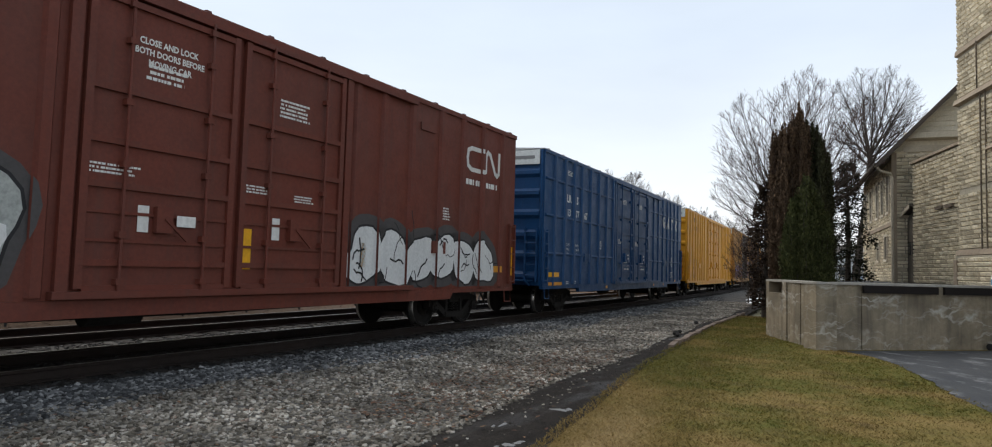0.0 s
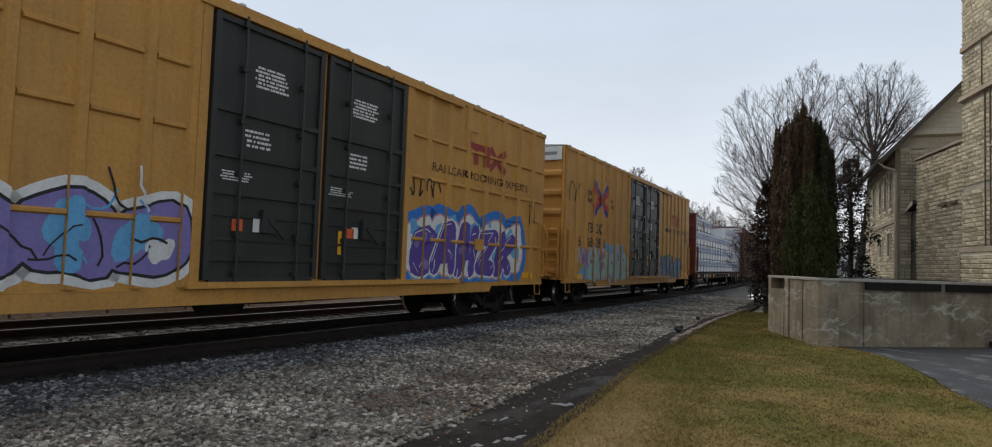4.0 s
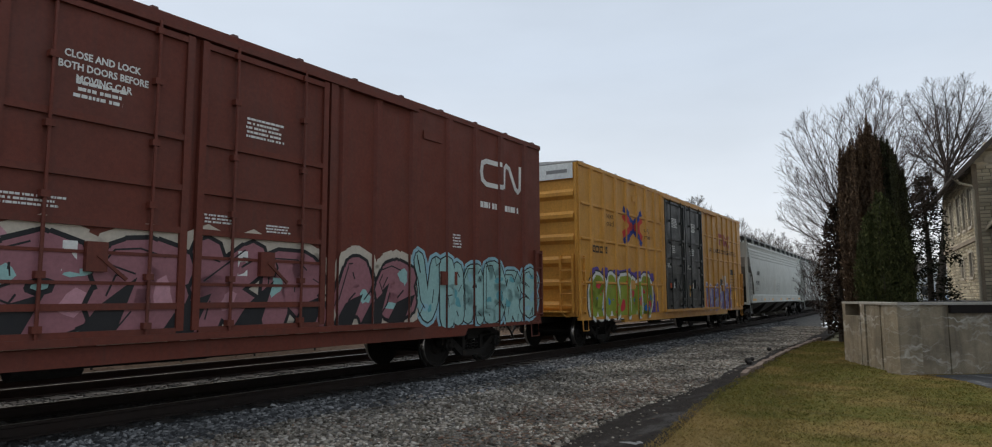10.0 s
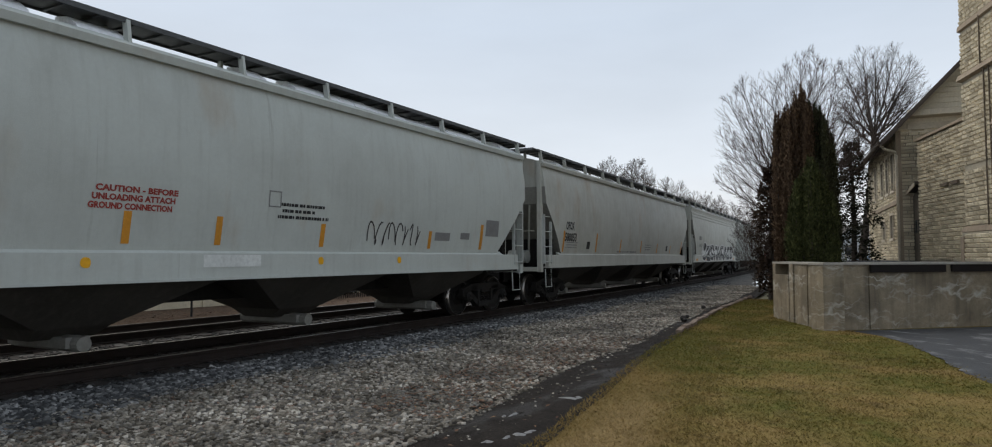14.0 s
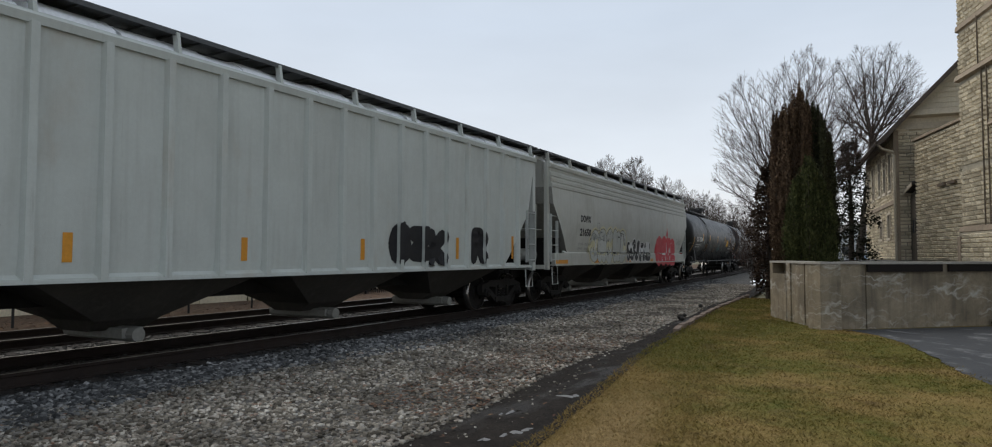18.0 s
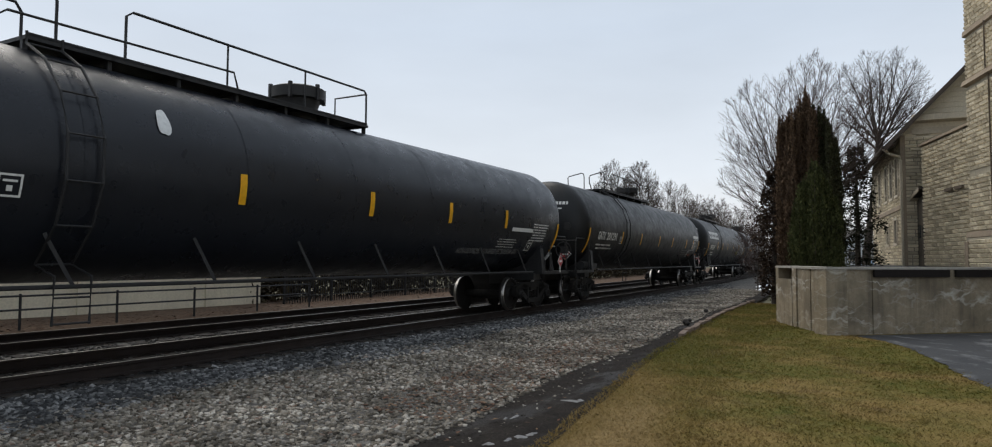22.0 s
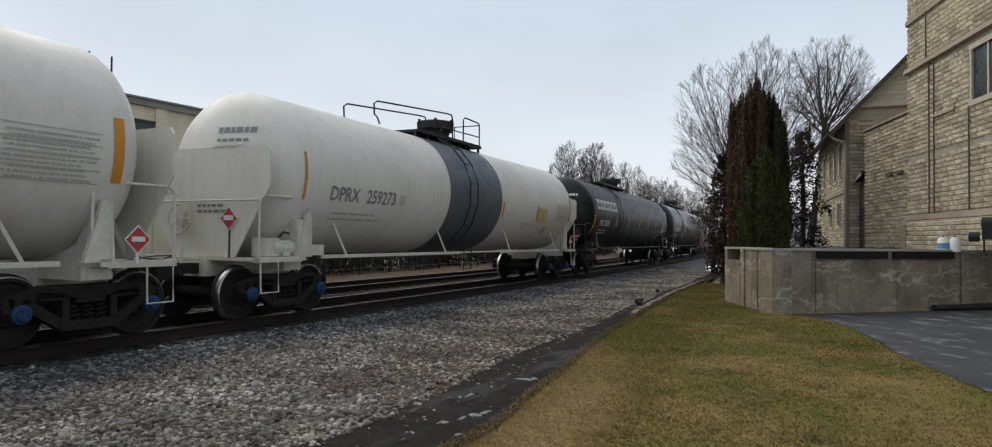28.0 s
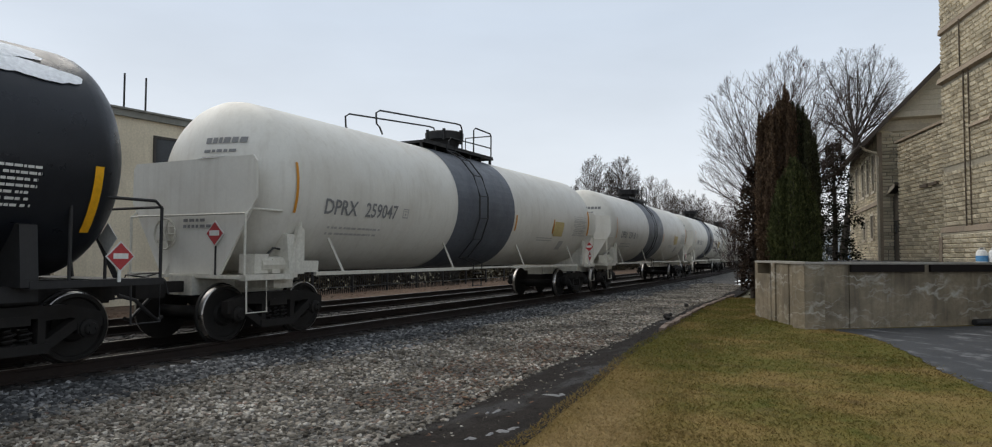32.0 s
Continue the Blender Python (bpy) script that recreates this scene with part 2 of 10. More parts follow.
        self.m += [m, m]
        return self

    def mesh(self, name, mats, smooth=0):
        me = bpy.data.meshes.new(name)
        me.from_pydata(self.v, [], self.f)
        for x in mats if isinstance(mats, (list, tuple)) else [mats]:
            me.materials.append(x)
        if any(self.m):
            me.polygons.foreach_set("material_index", self.m)
        me.update()
        bm = bmesh.new()
        bm.from_mesh(me)
        bmesh.ops.recalc_face_normals(bm, faces=bm.faces)
        bm.to_mesh(me)
        bm.free()
        if smooth:
            me.shade_smooth()
            me.set_sharp_from_angle(angle=radians(smooth))
        return me


def part(name, shape, mats, parent=None, label="", smooth=0, at=None):
    """One mesh object under a thing or a part; shape may be a ready mesh that several parts share."""
    me = shape if isinstance(shape, bpy.types.Mesh) else shape.mesh(name, mats, smooth)
    ob = new(name, me)
    ob.parent = parent
    if at is not None:
        ob.matrix_basis = at
    if label:
        ob["label"] = label
    return ob


SHARED = {}


def shared(key, make, mats, smooth=0):
    if key not in SHARED:
        SHARED[key] = make().mesh(key, mats, smooth)
    return SHARED[key]


def moved(x, y, z, rz=0, rx=0, ry=0):
    return pose(x, y, z, rx, ry, rz)


def cut(pts, axis, value, keep_low):
    """A polygon of (y, z) cut by a line."""
    out = []
    for i, p in enumerate(pts):
        q = pts[(i + 1) % len(pts)]
        a, b = p[axis] - value, q[axis] - value
        if keep_low:
            a, b = -a, -b
        if a >= 0:
            out.append(p)
        if a * b < 0:
            t = a / (a - b)
            out.append((p[0] + t * (q[0] - p[0]), p[1] + t * (q[1] - p[1])))
    return out


class Skin:
    """The outside of a car's side, on which paint is laid: depth(z) of the sheet and ribs that stand proud of it."""

    def __init__(self, depth, ribs=(), zs=()):
        self.depth, self.zs = depth, list(zs)
        ys, last = [], -40.0
        for a, b, d in sorted(ribs):
            ys += [(last, a, 0.0), (a, b, d)]
            last = b
        self.ys = ys + [(last, 40.0, 0.0)]

    def lay(self, shape, pts, lift, m=0):
        y0, y1 = min(p[0] for p in pts), max(p[0] for p in pts)
        z0, z1 = min(p[1] for p in pts), max(p[1] for p in pts)
        zs = [z0 - 1] + [z for z in self.zs if z0 < z < z1] + [z1 + 1]
        for a, b, d in self.ys:
            if b <= y0 or a >= y1:
                continue
            strip = cut(cut(pts, 0, a, False), 0, b, True) if a > y0 or b < y1 else pts
            if len(strip) < 3:
                continue
            for lo, hi in zip(zs, zs[1:]):
                cell = cut(cut(strip, 1, lo, False), 1, hi, True) if len(zs) > 2 else strip
                if len(cell) >= 3:
                    shape.poly([(self.depth(z) + d + lift, y, z) for y, z in cell], m)


def rect(y0, y1, z0, z1):
    return [(y0, z0), (y1, z0), (y1, z1), (y0, z1)]


def glyphs(body, size, wide=1.0, bold=0.0):
    """The outline mesh of a line of writing in the built-in font, as flat faces (x right, y up), from its lower left."""
    cu = bpy.data.curves.new("writing", "FONT")
    cu.body, cu.size, cu.resolution_u, cu.offset = body, size / 0.7, 2, bold
    ob = bpy.data.objects.new("writing", cu)
    scene.collection.objects.link(ob)
    me = bpy.data.meshes.new_from_object(ob)
    v = [(p.co.x * wide, p.co.y) for p in me.vertices]
    f = [tuple(q.vertices) for q in me.polygons]
    bpy.data.objects.remove(ob)
    bpy.data.curves.remove(cu)
    bpy.data.meshes.remove(me)
    return v, f


def writing(body, y, z, size, ink, skin, parent, wide=1.0, lift=0.006, bold=0.0, width=None, name="lettering"):
    v, f = glyphs(body, size, 1.0, bold)
    if width:
        wide = width / max(1e-3, max(p[0] for p in v) - min(p[0] for p in v))
    s = Shape()

    def depth(a, b):
        for lo, hi, d in skin.ys:
            if lo <= a < hi:
                return skin.depth(b) + d + lift
        return skin.depth(b) + lift
    s.faces([(depth(y + p[0] * wide, z + p[1]), y + p[0] * wide, z + p[1]) for p in v], f)
    return part(name, s, ink, parent)


def stencil(y, z, w, h, rows, ink, skin, parent, seed=1, fill=0.62, name="small_stencil"):
    """Rows of short bars: lines of writing too small to read. y, z: lower left."""
    rnd = random.Random(seed)
    s = Shape()
    step = h / rows
    for i in range(rows):
        a = y + rnd.uniform(0, 0.1) * w
        end = y + w * rnd.uniform(0.8, 1.0)
        while a < end:
            b = min(end, a + step * rnd.uniform(0.35, 1.3))
            skin.lay(s, rect(a, b, z + i * step, z + (i + fill * 0.85) * step), 0.005)
            a = b + step * (0.16 if rnd.random() < 0.75 else 0.5)
    if s.f:
        part(name, s, ink, parent)["kind"] = "stuff"


def blob(rnd, y, z, w, h, wild=0.12, lean=0.0, n=22):
    """A rounded, slightly crooked closed outline."""
    ph = [rnd.uniform(0, 6.28) for _ in range(3)]
    pts = []
    for k in range(n):
        a = 2 * math.pi * k / n
        r = 1 + wild * math.sin(2 * a + ph[0]) + wild * 0.7 * math.sin(3 * a + ph[1]) + wild * 0.4 * math.sin(5 * a + ph[2])
        c, s = math.cos(a), math.sin(a)
        q = (abs(c) ** 2.6 + abs(s) ** 2.6) ** (-1 / 2.6)
        dz = s * q * r * h / 2
        pts.append((y + c * q * r * w / 2 + lean * dz, z + dz))
    return pts


def grown(pts, d):
    cy, cz = sum(p[0] for p in pts) / len(pts), sum(p[1] for p in pts) / len(pts)
    out = []
    for y, z in pts:
        r = math.hypot(y - cy, z - cz) or 1
        out.append((y + (y - cy) / r * d, z + (z - cz) / r * d))
    return out


def stroke(shape, skin, line, w, lift, m):
    """A sprayed line of constant width."""
    for (a, b), (c, d) in zip(line, line[1:]):
        n = math.hypot(c - a, d - b)
        if n < 1e-6:
            continue
        ny, nz = -(d - b) / n * w / 2, (c - a) / n * w / 2
        ey, ez = (c - a) / n * w * 0.3, (d - b) / n * w * 0.3
        skin.lay(shape, [(a + ny - ey, b + nz - ez), (a - ny - ey, b - nz - ez), (c - ny + ey, d - nz + ez), (c + ny + ey, d + nz + ez)], lift, m)


def tag_painting(y0, y1, z0, z1, n, colours, skin, parent, seed, label, lean=0.0, halo=0.12, splash=0, drips=0, marks=5):
    """A sprayed tag: n swelling shapes with a halo, an outline, a fill and strokes inside. colours: halo, outline, fill, then accents."""
    rnd = random.Random(seed)
    s = Shape()
    w, h = (y1 - y0) / n, z1 - z0
    shapes = []
    for i in range(n):
        k = rnd.uniform(0.85, 1.05)
        shapes.append(blob(rnd, y0 + (i + 0.5) * w, (z0 + z1) / 2 + rnd.uniform(-0.04, 0.04) * h, w * 1.18, h * k, 0.10, lean))
    for p in shapes:
        skin.lay(s, [(y, max(z, z0 - 0.04)) for y, z in grown(p, halo)], 0.003, 0)
    for _ in range(splash):
        skin.lay(s, blob(rnd, rnd.uniform(y0, y1), rnd.uniform(z0 + 0.3 * h, z1 + 0.15 * h), rnd.uniform(0.15, 0.5) * w, rnd.uniform(0.15, 0.45) * h, 0.2), 0.0035, rnd.choice([0] + list(range(3, len(colours)))))
    for i, p in enumerate(shapes):
        skin.lay(s, p, 0.0045 + 0.0004 * (i % 2), 1)
    for i, p in enumerate(shapes):
        skin.lay(s, grown(p, -0.045), 0.006 + 0.0004 * (i % 2), 2)
    many = len(colours) - 3
    for i, p in enumerate(shapes):
        cy, cz = y0 + (i + 0.5) * w, (z0 + z1) / 2
        if many > 0:
            for j in range(2):
                c = 3 + rnd.randrange(many)
                skin.lay(s, blob(rnd, cy + rnd.uniform(-0.22, 0.22) * w, cz + rnd.uniform(-0.25, 0.25) * h, w * rnd.uniform(0.3, 0.55), h * rnd.uniform(0.25, 0.5), 0.25), 0.0075 + 0.0004 * j, c)
        for _ in range(marks):
            a = (cy + rnd.uniform(-0.35, 0.35) * w, cz + rnd.uniform(-0.38, 0.38) * h)
            turn = rnd.uniform(0, 6.28)
            line = [a]
            for _ in range(5):
                turn += rnd.uniform(-0.7, 0.7)
                a = (a[0] + 0.10 * w * math.cos(turn), a[1] + 0.10 * h * math.sin(turn))
                line.append(a)
            stroke(s, skin, line, rnd.uniform(0.018, 0.04), 0.0092, 1 if rnd.random() < 0.75 or many <= 0 else 3 + rnd.randrange(many))
        for _ in range(drips):
            y = cy + rnd.uniform(-0.4, 0.4) * w
            z = z0 + rnd.uniform(0.1, 0.5) * h
            skin.lay(s, rect(y, y + 0.02, max(z0 - 0.02, z - rnd.uniform(0.1, 0.35)), z), 0.0094, 2)
    return part("sprayed_tag", s, [PAINT[c] for c in colours], parent, label)


FORMS = {
    "bowl": [[(0.1, 0), (0.08, 0.75), (0.3, 1), (0.7, 1), (0.92, 0.75), (0.9, 0)], [(0.2, 0.45), (0.85, 0.45)]],
    "hook": [[(0.95, 0.85), (0.6, 1), (0.2, 0.85), (0.08, 0.5), (0.2, 0.12), (0.6, 0), (0.95, 0.2), (0.9, 0.5), (0.6, 0.48)]],
    "ess": [[(0.92, 0.82), (0.6, 1), (0.2, 0.95), (0.1, 0.72), (0.5, 0.52), (0.9, 0.32), (0.75, 0.04), (0.35, 0), (0.05, 0.15)]],
    "fork": [[(0.1, 1.08), (0.16, -0.04)], [(0.85, 1), (0.92, 0.0)], [(0.15, 0.45), (0.9, 0.52)]],
    "loop": [[(0.5, 1), (0.15, 0.85), (0.06, 0.5), (0.15, 0.15), (0.5, 0), (0.85, 0.15), (0.94, 0.5), (0.85, 0.85), (0.5, 1)]],
    "kay": [[(0.12, 1.05), (0.1, -0.05)], [(0.95, 1), (0.25, 0.45), (0.95, -0.02)]],
    "peak": [[(0.02, 0), (0.35, 0.95), (0.6, 1), (0.98, 0)], [(0.25, 0.32), (0.8, 0.36)]],
    "dee": [[(0.12, 0), (0.12, 1), (0.6, 0.97), (0.92, 0.7), (0.9, 0.28), (0.6, 0.02), (0.12, 0)]],
    "zed": [[(0.06, 0.95), (0.94, 1), (0.12, 0.05), (0.98, 0)]],
    "vee": [[(0.0, 1.08), (0.3, 0.15), (0.5, 0), (0.7, 0.2), (0.98, 1)]],
    "are": [[(0.1, -0.02), (0.1, 1), (0.7, 1), (0.9, 0.78), (0.7, 0.52), (0.15, 0.48)], [(0.45, 0.48), (0.95, -0.04)]]}


def letter_painting(y0, y1, z0, z1, forms, colours, skin, parent, seed, label, fat=0.30, edge=0.045, halo=0.10, lean=0.0, splash=0, marks=3, dots=0, shine=True, floor=None):
    """A sprayed piece: thick bent strokes side by side, each with a cloud, a dark or pale edge, a fill and loose touches. colours: cloud, edge, fill, then touches."""
    rnd = random.Random(seed)
    s = Shape()
    n = len(forms)
    w, h = (y1 - y0) / n, z1 - z0
    floor = z0 - 0.06 if floor is None else floor
    many = len(colours) - 3
    tick = [0]

    def lift(base):
        tick[0] += 1
        return base + 0.00022 * (tick[0] % 6)

    def lay(pts, base, m):
        pts = cut(pts, 1, floor, False)
        if len(pts) > 2:
            skin.lay(s, pts, lift(base), m)

    def thick(line, r, base, m):
        for a, b in zip(line, line[1:]):
            d = math.hypot(b[0] - a[0], b[1] - a[1]) or 1
            ny, nz = -(b[1] - a[1]) / d * r, (b[0] - a[0]) / d * r
            lay([(a[0] + ny, a[1] + nz), (a[0] - ny, a[1] - nz), (b[0] - ny, b[1] - nz), (b[0] + ny, b[1] + nz)], base, m)
        for a in line:
            lay([(a[0] + r * math.cos(q), a[1] + r * math.sin(q)) for q in [k * math.pi / 4 for k in range(8)]], base, m)

    letters = []
    for i, form in enumerate(forms):
        r = fat * min(w, h * 0.8) * 0.5 * rnd.uniform(0.9, 1.1)
        hh, up = h * rnd.uniform(0.88, 1.04) - 2 * r, rnd.uniform(-0.03, 0.05) * h
        lines = []
        for line in FORMS[form]:
            lines.append([(y0 + (i - 0.02) * w + r * 0.7 + (w * 1.06 - 1.4 * r) * (u + rnd.uniform(-0.04, 0.04)) + lean * (v - 0.5) * h, z0 + r + up + hh * (v + rnd.uniform(-0.03, 0.03))) for u, v in line])
        letters.append((lines, r))
    for lines, r in letters:
        for line in lines:
            thick(line, r + halo, 0.003, 0)
    for _ in range(splash):
        lay(blob(rnd, rnd.uniform(y0 - 0.2, y1 + 0.2), rnd.uniform(z0 + 0.2 * h, z1 + 0.1 * h), rnd.uniform(0.3, 0.9) * w, rnd.uniform(0.2, 0.5) * h, 0.22), 0.0045, rnd.choice([0] + list(range(3, len(colours)))))
    for i, (lines, r) in enumerate(letters):
        base = 0.0065 + 0.0032 * (i % 2)
        for line in lines:
            thick(line, r + edge, base, 1)
        for line in lines:
            thick(line, r, base + 0.0015, 2)
    for i, (lines, r) in enumerate(letters):
        for line in lines:
            for a, b in zip(line, line[1:]):
                if many > 0 and rnd.random() < 0.4:
                    t = rnd.uniform(0.2, 0.8)
                    lay(blob(rnd, a[0] + (b[0] - a[0]) * t, a[1] + (b[1] - a[1]) * t, r * rnd.uniform(0.6, 1.3), r * rnd.uniform(0.5, 1.3), 0.25, n=9), 0.0122, 3 + rnd.randrange(many))
            if shine and len(line) > 2:
                stroke(s, skin, [(y - r * 0.55, z + r * 0.55) for y, z in line[: len(line) // 2 + 1] if z + r * 0.55 > floor], 0.022, lift(0.0138), 1)
        for _ in range(marks):
            y, z = rnd.choice(rnd.choice(lines))
            stroke(s, skin, [(y, max(floor, z)), (y + rnd.uniform(-0.2, 0.2) * w, max(floor, z + rnd.uniform(-0.2, 0.2) * h))], rnd.uniform(0.015, 0.035), lift(0.0138), 1)
        for _ in range(dots):
            y, z = rnd.choice(rnd.choice(lines))
            lay(blob(rnd, y + rnd.uniform(-0.5, 0.5) * r, z + rnd.uniform(-0.5, 0.5) * r, 0.07, 0.07, 0.1, n=8), 0.0138, 3 + rnd.randrange(max(1, many)) if many else 1)
    return part("sprayed_tag", s, [PAINT[c] for c in colours], parent, label)


def scrawl(y, z, w, h, colour, skin, parent, seed, width=0.03, turns=4, label=""):
    """A quick one-line sprayed scrawl."""
    rnd = random.Random(seed)
    s = Shape()
    for i in range(turns):
        line = []
        ph = rnd.uniform(0, 6.28)
        for k in range(9):
            u = k / 8
            line.append((y + w * ((i + 0.15 + 0.7 * u) / turns) + 0.25 * w / turns * math.sin(5 * u + ph), z + h * (0.5 + 0.48 * math.sin(4.4 * u + ph * 1.7))))
        stroke(s, skin, line, width, 0.008 + 0.0005 * (i % 2), 0)
    part("sprayed_scrawl", s, PAINT[colour], parent, label)


def reflector(y, z, w, h, skin, parent, tape=None, name="reflector"):
    s = Shape()
    skin.lay(s, rect(y, y + w, z, z + h), 0.006)
    part(name, s, tape or REFLECT, parent)


# ---- the line of the tracks and the train's run ----
RAIL_Z = 0.17


def track_x(s):
    """Centre line of the main track at the distance s along it: a long curve to the left."""
    e = min(s, 130.0)
    x = -9.77 - 0.0439 * e - 5.265e-4 * max(0.0, e + 17.64) ** 2
    return x - 0.199 * (s - e)


def run(t):
    """Metres that the train has gone after t seconds."""
    return 14.858 * t + 0.0056 * t * t


TRAIN = []


def car(name, mid, label, category="freight car", group="cars of the freight train"):
    e = new(name)
    e.empty_display_size = 0.5
    tagged(e, label, category, group)
    TRAIN.append((e, mid, None))
    return e


# ---- running gear shared by all cars ----


def wheel_shape():
    s = Shape()
    s.lathe([(-0.07, 0.16), (-0.07, 0.40), (-0.066, 0.492), (-0.03, 0.487), (-0.02, 0.462), (0.065, 0.452), (0.07, 0.44), (0.07, 0.39), (0.035, 0.37), (0.02, 0.20), (0.075, 0.17), (0.08, 0.12)], 36, axis=0)
    return s


def tread_shape():
    s = Shape()
    s.lathe([(-0.019, 0.4632), (0.064, 0.4542), (0.0695, 0.446), (0.0715, 0.438)], 36, axis=0)
    s.f, s.m = s.f[:-2], s.m[:-2]
    return s


def side_frame_shape():
    """Cast side frame: arched top chord, two pedestals, slanting struts to the spring seat."""
    s = Shape()
    w = 0.15
    s.beam((0, -0.62, 0.70), (0, 0.62, 0.70), 0.15, w)
    for k in (-1, 1):
        s.beam((0, k * 0.60, 0.71), (0, k * 1.02, 0.60), 0.15, w)
        s.beam((0, k * 1.02, 0.66), (0, k * 1.02, 0.47), 0.13, w, up=(0, 1, 0))
        s.beam((0, k * 0.86, 0.60), (0, k * 0.36, 0.27), 0.13, w)
        s.beam((0, k * 0.33, 0.66), (0, k * 0.33, 0.28), 0.09, w, up=(0, 1, 0))
        s.beam((0, k * 0.70, 0.66), (0, k * 0.36, 0.64), 0.10, w)
        s.box(-0.09, 0.09, k * 0.889 - 0.13, k * 0.889 + 0.13, 0.40, 0.53)
    s.beam((0, -0.40, 0.26), (0, 0.40, 0.26), 0.12, w + 0.06)
    return s


def spring_shape():
    s = Shape()
    s.tube([(0.05 * math.cos(k * 1.05), 0.07 * math.sin(k * 1.05), 0.32 + 0.012 * k * 0.85) for k in range(19)], 0.016, 4)
    return s


def bolster_shape():
    s = Shape()
    s.prism([(-1.1, 0.55), (-0.5, 0.42), (0.5, 0.42), (1.1, 0.55), (1.1, 0.66), (0.4, 0.74), (-0.4, 0.74), (-1.1, 0.66)], 1, -0.2, 0.2)
    for y in (-0.62, 0.62):
        s.beam((-0.62, y, 0.34), (0.62, y, 0.34), 0.12, 0.07)
        for x in (-0.7525, 0.7525):
            s.box(x - 0.06, x + 0.06, y - 0.05 + (0.03 if y > 0 else -0.03), y + 0.05 + (0.03 if y > 0 else -0.03), 0.28, 0.58)
    s.lathe([(0.70, 0.22), (0.80, 0.22)], 20, axis=2)
    return s


def cap_shape():
    s = Shape()
    s.lathe([(0.0, 0.12), (0.07, 0.12), (0.085, 0.09), (0.12, 0.075), (0.125, 0.02)], 16, axis=0)
    for k in range(3):
        a = k * 2.094
        s.box(0.12, 0.14, 0.05 * math.cos(a) - 0.015, 0.05 * math.cos(a) + 0.015, 0.05 * math.sin(a) - 0.015, 0.05 * math.sin(a) + 0.015)
    return s


CAP_BLUE = plain("blue_bearing_cap", (0.010, 0.045, 0.12), 0.6)


def truck(parent, y, caps=None, full=True):
    t = part("truck", shared("truck_bolster", bolster_shape, STEEL), None, parent, at=moved(0, y, 0))
    wheel, tread = shared("wheel", wheel_shape, WHEEL, 40), shared("wheel_tread", tread_shape, TREAD, 60)
    for k in (-0.889, 0.889):
        part("axle", shared("axle", lambda: Shape().lathe([(-1.15, 0.075), (-0.8, 0.08), (-0.7, 0.1), (0.7, 0.1), (0.8, 0.08), (1.15, 0.075)], 14, axis=0), STEEL, 40), None, t, at=moved(0, k, 0.457))
        for x, turn in ((0.7525, 0), (-0.7525, 180)):
            part("wheel", wheel, None, t, at=moved(x, k, 0.457, turn))
            if full:
                part("wheel_tread", tread, None, t, "worn bright tread", at=moved(x, k, 0.457, turn))
            part("bearing_cap", shared("bearing_cap" + ("_blue" if caps else ""), cap_shape, caps or STEEL), None, t, "blue bearing cap" if caps else "", at=moved(x * 1.43, k, 0.457, turn))
    for x in (1.02, -1.02):
        part("side_frame", shared("side_frame", side_frame_shape, STEEL), None, t, at=moved(x, 0, 0))
        for dy in (-0.18, 0.0, 0.18):
            part("coil_spring", shared("coil_spring", spring_shape, STEEL), None, t, at=moved(x, dy, 0))
    return t


def coupler(parent, y, paint=None):
    """Knuckle coupler with shank, hose and cut lever; y is where the body ends, the sign says which way it points."""
    k = 1 if y > 0 else -1

    def make():
        s = Shape()
        s.box(-0.09, 0.09, -0.5, 0.62, 0.79, 0.97)
        s.prism([(-0.16, 0.60), (0.12, 0.60), (0.17, 0.72), (0.16, 0.95), (0.05, 0.98), (0.03, 0.80), (-0.08, 0.80), (-0.12, 1.0), (-0.19, 0.98)], 2, 0.72, 1.02)
        s.box(-0.22, 0.22, -0.3, 0.0, 0.70, 1.06)
        return s
    c = part("coupler", shared("coupler", make, STEEL), None, parent, at=moved(0, y, 0, 0 if k > 0 else 180))

    def hose():
        s = Shape()
        s.tube([(0.28, 0.1, 0.8), (0.30, 0.35, 0.72), (0.28, 0.6, 0.50), (0.2, 0.8, 0.38), (0.1, 0.95, 0.42)], 0.028, 7)
        return s

    def lever():
        s = Shape()
        s.tube([(0.08, 0.62, 1.05), (0.2, 0.3, 1.1), (0.8, 0.15, 1.08), (1.3, 0.12, 1.04), (1.38, 0.12, 0.85)], 0.014, 5)
        return s
    part("brake_hose", shared("brake_hose", hose, IRON, 60), None, c)
    part("cut_lever", shared("cut_lever", lever, IRON), None, c)


def ladder(parent, x, y0, y1, z0, z1, n, iron, name="ladder", depth=0.07):
    """Grab-iron ladder on a side: two stiles and n rungs, each a part."""
    s = Shape()
    for y in (y0, y1):
        s.box(x, x + depth, y - 0.02, y + 0.02, z0 - 0.06, z1 + 0.06)
    top = part(name, s, iron, parent)
    rung = Shape().tube([(x + depth, y0, 0), (x + depth, y1, 0)], 0.014, 6).mesh("rung", iron)
    for i in range(n):
        part("rung", rung, None, top, at=moved(0, 0, z0 + (z1 - z0) * i / max(1, n - 1)))
    return top


def stirrup(parent, x, y, iron, z=0.9, drop=0.42, w=0.34):
    s = Shape()
    s.tube([(x, y - w / 2, z), (x + 0.02, y - w / 2, z - drop), (x + 0.02, y + w / 2, z - drop), (x, y + w / 2, z)], 0.016, 6)
    part("step_stirrup", s, iron, parent)


